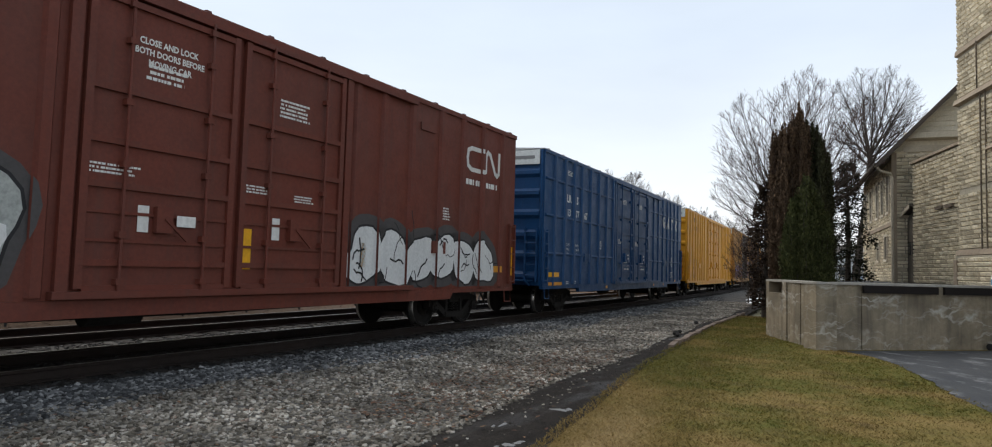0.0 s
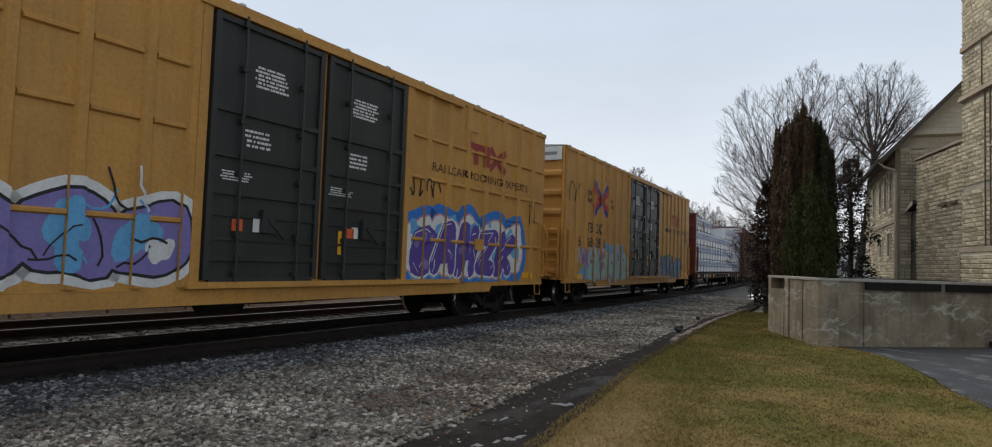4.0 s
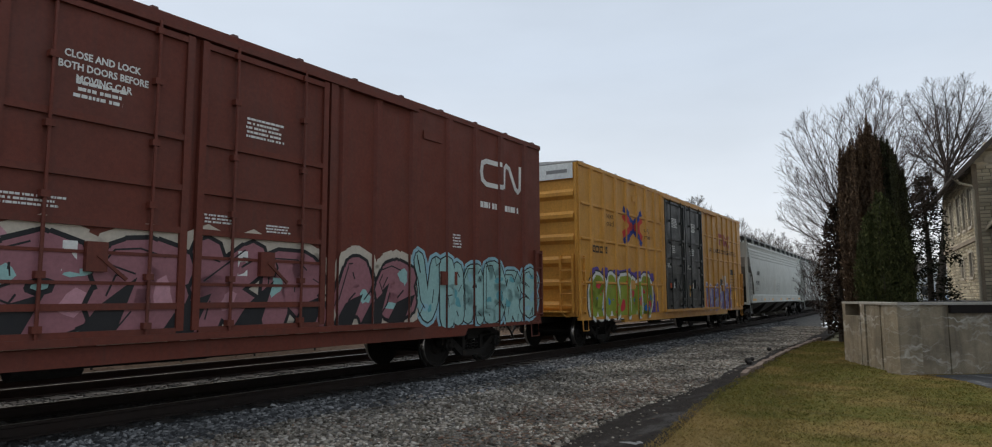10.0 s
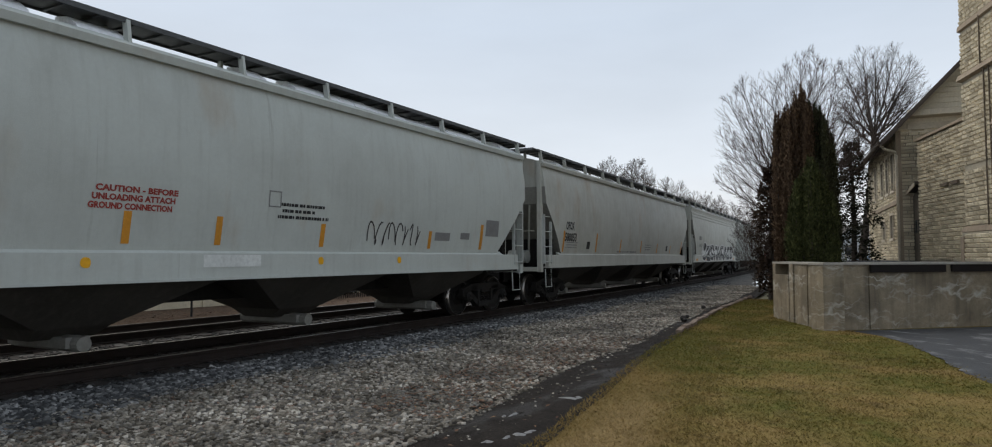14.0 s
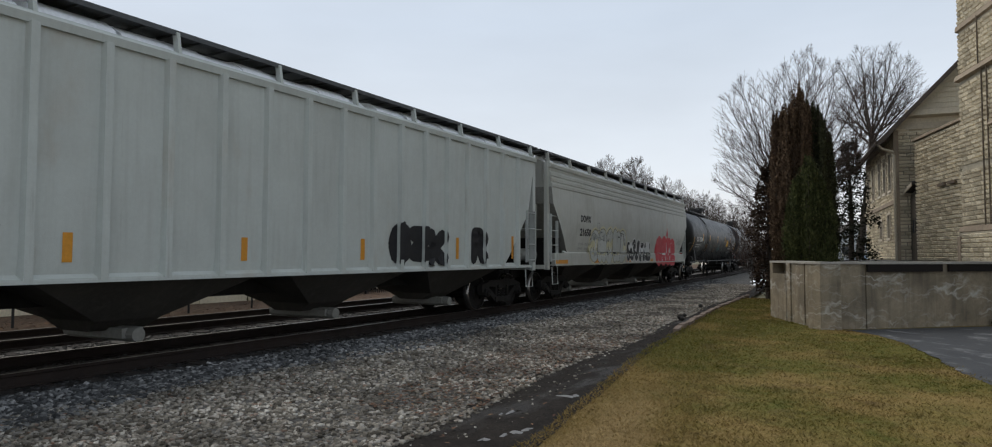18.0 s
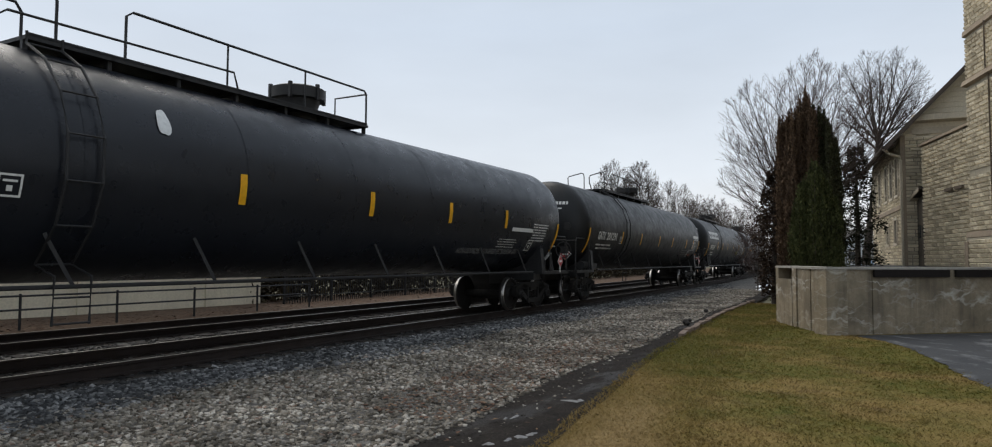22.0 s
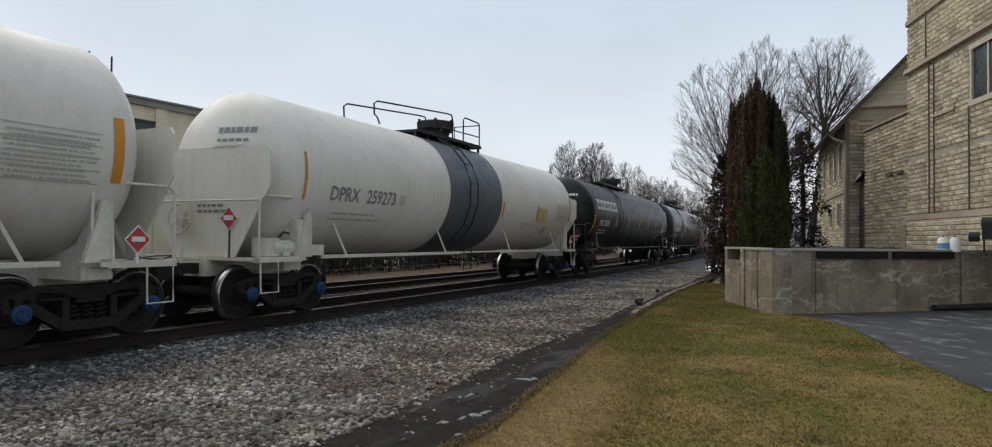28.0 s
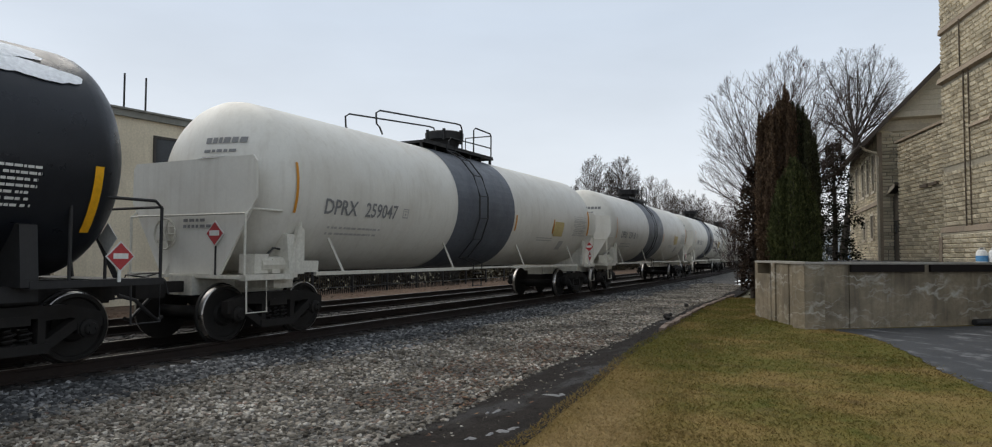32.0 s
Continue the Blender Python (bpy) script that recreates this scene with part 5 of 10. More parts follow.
def bundle(y0, y1, z0, z1, near, seed, phase):
    """One strapped and wrapped bundle of sawn lumber with printed labels down its side."""
    rnd = random.Random(seed)
    b = new("lumber_bundle")
    tagged(b, "bundle of lumber in white printed wrap on the flatcar", "lumber bundle", "wrapped lumber bundles")
    x0, x1 = (0.34, 1.44) if near else (-1.44, -0.34)
    s = Shape()
    ny, nz = max(3, int((y1 - y0) / 0.22)), 5
    side = 1 if near else -1
    edge = 0.05
    ring = []
    for i in range(ny + 1):
        y = y0 + 0.012 + (y1 - y0 - 0.024) * i / ny
        row = []
        sag = 0.016 * math.sin(y * 4.1 + seed) + rnd.uniform(-0.008, 0.008)
        prof = [(x0, z0), (x1 - edge, z0), (x1, z0 + edge)] + [(x1 + rnd.uniform(-0.014, 0.014), z0 + edge + (z1 - z0 - 2 * edge) * k / nz) for k in range(1, nz)] + [(x1, z1 - edge), (x1 - edge, z1 + sag), ((x0 + x1) / 2, z1 + 0.5 * sag), (x0 + edge, z1), (x0, z1 - edge)]
        if not near:
            prof = [(-p[0], p[1]) for p in [(-q[0], q[1]) for q in prof]]
        ring.append([(p[0], y, p[1]) for p in prof])
    n = len(ring[0])
    for i in range(ny):
        for k in range(n):
            j = (k + 1) % n
            s.faces([ring[i][k], ring[i][j], ring[i + 1][j], ring[i + 1][k]], [(0, 1, 2, 3)])
    s.poly(ring[0])
    s.poly(ring[-1])
    part("wrap", s, WRAP, b)
    bpy.context.view_layer.update()
    if near:
        face = Skin(lambda z: 1.458)
        pitch, w, h = 1.21, 1.09, 0.37
        k0 = int(math.floor((y0 - phase) / pitch)) - 1
        for k in range(k0, k0 + 12):
            a = phase + k * pitch
            lab, words, red = Shape(), Shape(), Shape()
            lo, hi = max(a, y0 + 0.03), min(a + w, y1 - 0.03)
            if hi - lo < 0.1:
                continue
            zc = z0 + 0.29 + (z1 - z0 - 0.72) * 0.7
            q = [(a, zc), (a + w - 0.08, zc), (a + w, zc + h), (a + 0.08, zc + h)]
            q = cut(cut(q, 0, y0 + 0.03, False), 0, y1 - 0.03, True)
            face.lay(lab, q, 0.004)
            for u0, u1, v0, v1 in [(0.14, 0.92, 0.80, 0.90), (0.20, 0.29, 0.22, 0.74)] + [(0.32 + 0.13 * i, 0.42 + 0.13 * i, 0.22, 0.62) for i in range(4)]:
                if u0 > 0.3 and u0 < 0.45 or u0 > 0.7:
                    cells = [(u0, u1, v0, v0 + 0.1), (u0, u1, v1 - 0.1, v1), (u0, u0 + 0.03, v0, v1), (u1 - 0.03, u1, v0, v1)] if v1 < 0.8 else [(u0, u1, v0, v1)]
                elif 0.44 < u0 < 0.56:
                    cells = [(u0, u0 + 0.035, v0, v1), (u0, u1, v0, v0 + 0.12)]
                else:
                    cells = [(u0, u1, v0, v1)]
                for c0, c1, d0, d1 in cells:
                    r = [(a + c0 * w, zc + d0 * h), (a + c1 * w, zc + d0 * h), (a + c1 * w, zc + d1 * h), (a + c0 * w, zc + d1 * h)]
                    r = cut(cut(r, 0, y0 + 0.03, False), 0, y1 - 0.03, True)
                    if len(r) > 2:
                        face.lay(words, r, 0.007)
            face.lay(red, rect(max(lo, a + 0.02), min(hi, a + w - 0.12), zc - 0.05, zc - 0.033), 0.004)
            label = part("printed_label", lab, WRAP_BLUE, b, "dark blue printed label")
            if words.f:
                part("label_print", words, INK_WHITE, label)
            if red.f:
                part("red_print_line", red, WRAP_RED, label)
        for y in [y0 + 0.5 + (y1 - y0 - 1.0) * k / 4 for k in range(5)]:
            part("strap", Shape().box(1.444, 1.464, y - 0.012, y + 0.012, z0, z1).box(0.4, 1.464, y - 0.012, y + 0.012, z1, z1 + 0.028), INK_BLACK, b)
        for y in (y0 + 0.4, y1 - 0.48):
            part("bearer", Shape().box(0.36, 1.45, y, y + 0.08, z0 - (0.05 if z0 < 1.2 else 0.02), z0), TIMBER, b)
    TRAIN.append((b, BEAM_MID, None))
    return b


centre_beam(BEAM_MID)
tiers = ((1.17, 1.95), (1.97, 2.80), (2.82, 3.64), (3.66, 4.42))
seed = 100
for near in (True, False):
    for i, (z0, z1) in enumerate(tiers):
        cuts = (-10.95, -5.1, 1.0, 7.14, 10.95) if i < 3 else (-10.9, -5.1, 1.6, 7.0, 10.85)
        for y0, y1 in zip(cuts, cuts[1:]):
            if i == 3 and y0 > -5.6 and y1 < 1.8:
                continue
            seed += 1
            bundle(y0, y1, z0, z1, near, seed, 0.37 * i)
for i, y in enumerate((-8.6, 5.6)):
    b = new("timber_stake")
    tagged(b, "pale sawn timber stake tied upright against the load", "timber stake", "stakes on the load")
    part("stake", Shape().box(1.475, 1.50, y, y + 0.16, 3.7, 4.32), TIMBER, b)
    TRAIN.append((b, BEAM_MID, None))


# ---- covered hopper cars ----


def hopper(mid, label, paint, profile, half=9.42, ridges=0, posts=(), bays=(-6.1, -2.03, 2.03, 6.1), snow=0.0, truck_at=8.1, sill=(1.14, 1.55), walk_z=4.58, full=True):
    e = car("covered_hopper", mid, label, "covered hopper")
    key = "%s_%.2f_%d_%d" % (paint.name, half, ridges, len(posts))
    low = sill[1]

    def reach(z):
        return half if z >= 3.05 else half - (3.05 - z) * 0.95

    def body():
        s = Shape()
        right = profile
        ring = [(x, z) for x, z in right] + [(-x, z) for x, z in reversed(right)]
        ys = [-1, -0.75, -0.5, -0.25, 0, 0.25, 0.5, 0.75, 1]
        k0 = len(s.v)
        for t in ys:
            for x, z in ring:
                s.v.append((x, t * reach(z), z))
        n = len(ring)
        for i in range(len(ys) - 1):
            for k in range(n - 1):
                s.f.append((k0 + i * n + k, k0 + i * n + k + 1, k0 + (i + 1) * n + k + 1, k0 + (i + 1) * n + k))
                s.m.append(0)
        m = len(right)
        for i in (0, len(ys) - 1):
            for k in range(m - 1):
                a, b = k0 + i * n + k, k0 + i * n + k + 1
                c, d = k0 + i * n + (n - 2 - k), k0 + i * n + (n - 1 - k)
                s.f.append((a, b, c, d))
                # Slope sheets below 3.04 m take the darker grey: their shade is painted on.
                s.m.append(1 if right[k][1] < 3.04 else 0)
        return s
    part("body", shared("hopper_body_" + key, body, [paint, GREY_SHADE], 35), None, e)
    for k in range(ridges):
        z = 4.06 - 0.17 * k
        x = depth_at(profile, z)
        me = shared("side_ridge_%s_%d" % (key, k), lambda: Shape().prism([(x - 0.02, z - 0.07), (x + 0.03, z - 0.045), (x + 0.03, z + 0.045), (x - 0.02, z + 0.07)], 1, -half, half), paint)
        for turn in (0, 180):
            part("side_ridge", me, None, e, at=moved(0, 0, 0, turn))
    if posts:
        post = shared("side_stake_" + key, lambda: Shape().prism([(1.40, -0.09), (1.535, -0.05), (1.535, 0.05), (1.40, 0.09)], 2, sill[0], 4.12), paint)
        for y in posts:
            for turn in (0, 180):
                part("side_stake", post, None, e, at=moved(0, y, 0, turn))
    s_me = shared("side_sill_" + key, lambda: Shape().box(1.38, 1.50, -half + 0.35, half - 0.35, sill[0], sill[1] - 0.05).prism([(1.50, sill[1] - 0.05), (1.38, sill[1] - 0.05), (1.38, sill[1] + 0.03)], 1, -half + 1.2, half - 1.2).box(1.30, 1.53, -half + 0.35, half - 0.35, sill[0] - 0.03, sill[0] + 0.01), paint)
    chord = shared("top_chord_" + key, lambda: Shape().prism([(1.33, 4.10), (1.50, 4.10), (1.52, 4.20), (1.40, 4.28), (1.28, 4.26)], 1, -half - 0.03, half + 0.03), paint)
    for turn in (0, 180):
        part("side_sill", s_me, None, e, at=moved(0, 0, 0, turn))
        part("top_chord", chord, None, e, at=moved(0, 0, 0, turn))
    part("centre_sill", shared("hopper_sill_%.2f" % half, lambda: Shape().box(-0.25, 0.25, -half - 0.1, half + 0.1, 0.74, 1.08).box(-1.4, 1.4, -half + 0.2, -half + 1.9, 1.06, 1.12).box(-1.4, 1.4, half - 1.9, half - 0.2, 1.06, 1.12), UNDER), None, e)

    plate = shared("shear_plate", lambda: Shape().box(-1.38, 1.38, -0.02, 0.02, 1.06, 1.98).box(-0.06, 0.06, -0.25, 0.0, 1.06, 1.8).box(-0.5, -0.46, -0.9, 0.5, 1.06, 1.95).box(0.46, 0.5, -0.9, 0.5, 1.06, 1.95), UNDER)
    for k in (-1, 1):
        part("shear_plate", plate, None, e, "grimy plate under the slope sheet", at=moved(0, k * (half - 0.97), 0, 0 if k > 0 else 180))

    def bay():
        s = Shape()
        hi, lo = (1.36, 1.75), (0.34, 0.42)
        top = [(-hi[0], -hi[1], 1.13), (hi[0], -hi[1], 1.13), (hi[0], hi[1], 1.13), (-hi[0], hi[1], 1.13)]
        mid_ = [(-0.62, -0.5, 0.52), (0.62, -0.5, 0.52), (0.62, 0.5, 0.52), (-0.62, 0.5, 0.52)]
        bot = [(-lo[0], -lo[1], 0.36), (lo[0], -lo[1], 0.36), (lo[0], lo[1], 0.36), (-lo[0], lo[1], 0.36)]
        v = top + mid_ + bot
        s.faces(v, [(i + k, i + (k + 1) % 4, i + 4 + (k + 1) % 4, i + 4 + k) for i in (0, 4) for k in range(4)] + [(8, 9, 10, 11), (0, 1, 2, 3)])
        return s

    def outlet():
        s = Shape().box(-0.7, 0.7, -0.16, 0.16, 0.26, 0.40)
        s.lathe([(-0.84, 0.10), (-0.75, 0.11), (0.75, 0.11), (0.84, 0.10), (0.85, 0.03)], 14, (0, 0, 0.31), axis=0)
        return s
    for y in bays:
        b = part("discharge_bay", shared("discharge_bay", bay, BAY_STEEL), None, e, at=moved(0, y, 0))
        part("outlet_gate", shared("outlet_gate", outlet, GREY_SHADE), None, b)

    # roof hatches, running boards and their brackets
    hatch = shared("roof_hatch_" + paint.name, lambda: Shape().prism([(-0.36, 4.44), (0.36, 4.44), (0.34, 4.56), (0.2, 4.62), (-0.2, 4.62), (-0.34, 4.56)], 1, -0.95, 0.95), paint)
    for k in range(-4, 5):
        part("roof_hatch", hatch, None, e, at=moved(0, k * 2.0, 0))

    def board():
        s = Shape()
        s.box(0.82, 1.36, -half - 0.12, half + 0.12, walk_z - 0.015, walk_z + 0.012)
        s.box(1.345, 1.365, -half - 0.12, half + 0.12, walk_z - 0.05, walk_z + 0.02)
        s.box(0.815, 0.835, -half - 0.12, half + 0.12, walk_z - 0.05, walk_z + 0.02)
        for k in range(int(2 * half / 0.45)):
            y = -half + 0.1 + 0.45 * k
            s.box(0.83, 1.35, y - 0.015, y + 0.015, walk_z - 0.045, walk_z - 0.015)
        return s
    outer = shared("outer_bracket_" + paint.name, lambda: Shape().beam((1.40, 0, 4.18), (1.34, 0, walk_z - 0.02), 0.05, 0.10, up=(0, 1, 0)), paint)
    inner = shared("inner_bracket_" + paint.name, lambda: Shape().beam((0.86, 0, 4.36), (0.86, 0, walk_z - 0.02), 0.05, 0.08, up=(0, 1, 0)), paint)
    me = shared("running_board_%.2f" % half, board, WALKWAY)
    for turn in (0, 180):
        r = part("running_board", me, None, e, "dark grating running board", at=moved(0, 0, 0, turn))
        for k in range(11):
            for bracket in (outer, inner):
                part("board_bracket", bracket, None, r, at=moved(0, -half + 0.1 + k * (2 * half - 0.2) / 10, 0))
    cross = shared("end_board", lambda: Shape().box(-1.36, 1.36, -0.25, 0.25, walk_z - 0.02, walk_z + 0.012).box(-1.36, 1.36, -0.26, -0.24, walk_z - 0.05, walk_z + 0.02).box(-1.36, 1.36, 0.24, 0.26, walk_z - 0.05, walk_z + 0.02), WALKWAY)
    for k in (-1, 1):
        part("end_board", cross, None, e, at=moved(0, k * (half + 0.16), 0))
        coupler(e, k * (half + 0.1))
        truck(e, k * truck_at)
        # corner post, ladders, handrail and braces of the end cage
        for x in (1.38, -1.38):
            part("corner_post", Shape().box(x - 0.06, x + 0.06, k * half - 0.09, k * half + 0.09, 1.0, 4.22), paint, e)
        s = Shape()
        for x in (0.45, -0.45):
            s.beam((x * 2.2, k * (half - 0.1), 3.0), (x, k * (half - 1.2), 1.15), 0.10, 0.06)
            s.tube([(x * 2.7, k * (half + 0.05), 2.2), (x * 0.6, k * (half + 0.05), 2.2), (x * 0.6, k * (half + 0.05), 1.1)], 0.016, 6)
        s.box(-1.35, 1.35, k * half - 0.12, k * half + 0.12, 1.02, 1.14)
        part("end_brace", s, paint, e)
        ladder(e, 1.44, k * (half - 0.06) - 0.02, k * (half - 0.55), 1.30, 2.62, 4, GREY_IRON, depth=0.08)
        stirrup(e, 1.46, k * (half - 0.4), GREY_IRON, 1.08, 0.52, 0.42)
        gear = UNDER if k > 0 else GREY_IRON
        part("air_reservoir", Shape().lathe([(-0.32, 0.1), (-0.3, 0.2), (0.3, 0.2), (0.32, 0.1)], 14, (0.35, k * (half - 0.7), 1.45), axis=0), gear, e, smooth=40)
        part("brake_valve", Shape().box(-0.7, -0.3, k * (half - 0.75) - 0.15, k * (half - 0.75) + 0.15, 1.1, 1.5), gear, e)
    brake_wheel(e, -0.75, -half - 0.12, 2.3, IRON, -1)
    s = Shape()
    for i, (z, w) in enumerate(((3.86, 0.5), (3.66, 0.5), (3.5, 0.7), (3.42, 0.6), (3.34, 0.65))):
        s.box(-0.2, -0.2 + w, -half - 0.006, -half - 0.001, z, z + (0.1 if i < 2 else 0.045))
    part("end_stencil", s, INK_GREY, e)["kind"] = "stuff"
    if snow:
        rnd = random.Random(int(mid))
        s = Shape()
        y = -half + 0.3
        while y < half - 0.4:
            w = rnd.uniform(0.3, 0.9)
            if rnd.random() < snow:
                zz = rnd.uniform(0.04, 0.10)
                s.prism([(1.36, 4.265), (1.05, 4.37), (0.82, 4.43), (0.85, 4.44 + zz), (1.1, 4.40 + zz), (1.3, 4.29 + zz * 0.8)], 1, y, y + w)
            y += w * rnd.uniform(0.8, 1.15)
        part("roof_snow", s, SNOW, e, "patchy old snow", smooth=50)
    zs = [1.2 + 0.18 * k for k in range(18)]
    ribs = [(y - 0.092, y + 0.092, 0.083) for y in posts]
    skin = Skin(lambda z: depth_at(profile, z) if z > low else 1.502, ribs, zs + [low])
    return e, skin


def depth_at(profile, z):
    for (x0, z0), (x1, z1) in zip(profile, profile[1:]):
        if z0 <= z <= z1:
            return x0 + (x1 - x0) * (z - z0) / max(1e-6, z1 - z0)
    return profile[-1][0] if z > profile[-1][1] else profile[0][0]


BULGED = [(1.40, 1.12), (1.44, 1.5), (1.52, 2.0), (1.565, 2.5), (1.57, 3.0), (1.54, 3.5), (1.47, 3.95), (1.40, 4.2), (1.1, 4.34), (0.6, 4.43), (0.0, 4.46)]
FLAT = [(1.42, 1.12), (1.45, 1.4), (1.455, 2.6), (1.455, 4.15), (1.3, 4.26), (0.8, 4.4), (0.0, 4.46)]

e, skin = hopper(195.1, "pale grey covered hopper with black lettering, clean paint", GREY_CAR, BULGED, half=9.55, ridges=4)
writing("AOKX", -7.9, 2.60, 0.2, INK_BLACK, skin, e, width=0.9, bold=0.014)
writing("91191", -7.95, 2.06, 0.22, INK_BLACK, skin, e, width=0.85, bold=0.014)
stencil(-7.98, 1.76, 0.95, 0.22, 2, INK_GREY, skin, e, 201, 0.5)
stencil(-1.45, 1.75, 1.1, 0.55, 6, INK_GREY, skin, e, 202, 0.35)
writing("DO NOT HAMMER ON CAR", 2.98, 1.23, 0.09, INK_BLACK, skin, e, width=1.35, bold=0.003)
s = Shape()
for q in (rect(-6.0, -5.76, 2.30, 2.315), rect(-6.0, -5.76, 2.535, 2.55), rect(-6.0, -5.985, 2.3, 2.55), rect(-5.775, -5.76, 2.3, 2.55)):
    skin.lay(s, q, 0.006)
part("plate_mark", s, INK_GREY, e)
for y, w in ((-8.85, 0.9), (-5.65, 0.4), (-3.1, 0.45), (-0.05, 0.5), (2.4, 0.5), (5.0, 0.5), (7.9, 0.8)):
    reflector(y, 1.2, w, 0.12, skin, e)
for y in (-6.6, -4.4, 6.1, 7.1):
    stencil(y, 1.2, 0.5, 0.18, 3, INK_GREY, skin, e, int(300 + y), 0.4)

e, skin = hopper(215.75, "pale grey covered hopper with snow on its roof", GREY_CAR, BULGED, half=9.5, snow=0.75)
writing("CCBX", -7.5, 2.46, 0.2, INK_BLACK, skin, e, width=0.88, bold=0.014)
writing("72595", -7.55, 2.07, 0.2, INK_BLACK, skin, e, width=0.88, bold=0.014)
stencil(-7.65, 1.70, 1.9, 0.2, 2, INK_GREY, skin, e, 211, 0.5)
for y, h in ((-8.22, 0.85), (-4.9, 0.42), (-1.97, 0.42), (-0.55, 0.42), (1.61, 0.40), (4.91, 0.38), (7.1, 0.6)):
    reflector(y, 1.62, 0.13 if h > 0.5 else 0.11, h, skin, e, ORANGE_TAPE)
for i, line in enumerate(("CAUTION - BEFORE", "UNLOADING ATTACH", "GROUND CONNECTION")):
    writing(line, -2.4 + 0.04 * (1 - i), 2.28 - 0.11 * i, 0.075, INK_RED, skin, e, width=1.15, bold=0.005)
for i in range(3):
    stencil(0.65 - 0.05 * (i == 2), 2.27 - 0.1 * i, 1.2 - 0.3 * (i == 1), 0.07, 1, INK_BLACK, skin, e, 213 + i, 0.85)
scrawl(2.85, 1.68, 1.75, 0.45, "halo", skin, e, 214, 0.03, 8, "thin black sprayed scrawl")
for y0, y1, z0, z1 in ((5.15, 5.75, 1.8, 1.98), (6.2, 6.6, 1.85, 2.0), (7.35, 8.0, 1.95, 2.35)):
    s = Shape()
    skin.lay(s, rect(y0, y1, z0, z1), 0.006)
    part("data_plate", s, INK_GREY, e)
for y in (-2.43, 1.63, 3.87):
    s = Shape()
    skin.lay(s, blob(random.Random(5), y, 1.38, 0.13, 0.13, 0.02), 0.006)
    part("round_mark", s, REFLECT, e, "small round yellow sticker")
s = Shape()
skin.lay(s, rect(-0.75, 0.3, 1.3, 1.48), 0.006)
part("repainted_patch", s, WHITE_PANEL, e)
for y in (-5.3, 0.4):
    s = Shape()
    for q in (rect(y, y + 0.26, 2.24, 2.26), rect(y, y + 0.26, 2.48, 2.5), rect(y, y + 0.02, 2.24, 2.5), rect(y + 0.24, y + 0.26, 2.24, 2.5)):
        skin.lay(s, q, 0.006)
    part("plate_mark", s, INK_GREY, e)

e, skin = hopper(236.0, "weathered grey covered hopper with rust runs and orange tape", GREY_WARM, BULGED, half=9.5, snow=0.25)
writing("OFOX", -7.88, 2.30, 0.24, INK_BLACK, skin, e, width=0.72, bold=0.014)
writing("580053", -7.93, 1.94, 0.25, INK_BLACK, skin, e, width=1.0, bold=0.014)
stencil(-7.8, 1.72, 1.2, 0.24, 3, INK_GREY, skin, e, 221, 0.5)
for y, h in ((-8.05, 0.65), (-5.0, 0.65), (-2.2, 0.5), (0.65, 0.5), (3.3, 0.42), (5.8, 0.36), (8.1, 0.6)):
    reflector(y, 1.6, 0.12, h, skin, e, ORANGE_TAPE)
stencil(1.3, 1.72, 1.1, 0.3, 3, INK_GREY, skin, e, 222, 0.5)
stencil(-2.6, 1.6, 3.0, 0.14, 1, INK_GREY, skin, e, 223, 0.5)
for y in (5.0, -5.9):
    s = Shape()
    skin.lay(s, rect(y, y + 0.3, 1.7, 1.95), 0.006)
    part("data_plate", s, INK_BLACK, e)

e, skin = hopper(256.3, "grey covered hopper with black and white graffiti", GREY_WARM, BULGED, half=9.3, ridges=3, snow=0.3)
writing("DOWX", -7.4, 2.42, 0.2, INK_BLACK, skin, e, width=0.95, bold=0.014)
writing("21602", -7.4, 2.0, 0.2, INK_BLACK, skin, e, width=0.95)
letter_painting(-6.2, 6.6, 1.15, 2.2, ("loop", "zed", "ess", "bowl", "kay", "are", "peak", "loop", "hook"), ["pale", "white", "black"], skin, e, 231, "heavy black letters edged white", fat=0.5, edge=0.06, halo=0.02, marks=3, lean=0.15)
for y in (-8.2, -5.4, 7.2):
    reflector(y, 1.2, 0.6, 0.12, skin, e, ORANGE_TAPE)

MC_POSTS = [-8.28 + 0.885 * k for k in range(20)]
e, skin = hopper(276.7, "ribbed grey covered hopper with black scrawls and snow", GREY_CAR, FLAT, half=9.65, posts=MC_POSTS, snow=0.9, truck_at=8.35, sill=(1.12, 1.2))
for body, y, z in (("MC", -8.12, 1.92), ("EX", -7.35, 1.92), ("350", -8.18, 1.58), ("426", -7.36, 1.58)):
    writing(body, y, z, 0.2, INK_BLACK, skin, e, width=0.55 if len(body) > 2 else 0.42)
for y, h in ((-8.3, 0.8), (-6.1, 0.4), (-3.45, 0.36), (-0.8, 0.36), (2.0, 0.4), (5.4, 0.5), (8.2, 0.6)):
    reflector(y, 1.34, 0.12, h, skin, e, ORANGE_TAPE)
letter_painting(2.9, 4.9, 1.25, 2.1, ("hook", "zed", "kay"), ["black", "black", "black"], skin, e, 241, "scribbled black tag", fat=0.5, edge=0.02, halo=0.0, marks=4, shine=False)
letter_painting(6.1, 6.75, 1.2, 2.1, ("are",), ["black", "black", "black"], skin, e, 242, "small black scribble", fat=0.42, edge=0.02, halo=0.0, marks=3, shine=False)
scrawl(-5.7, 1.62, 1.5, 0.6, "black", skin, e, 243, 0.035, 2)
stencil(-6.75, 1.35, 0.55, 0.2, 3, INK_GREY, skin, e, 244, 0.4)
stencil(-5.7, 1.35, 0.5, 0.22, 3, INK_GREY, skin, e, 245, 0.4)

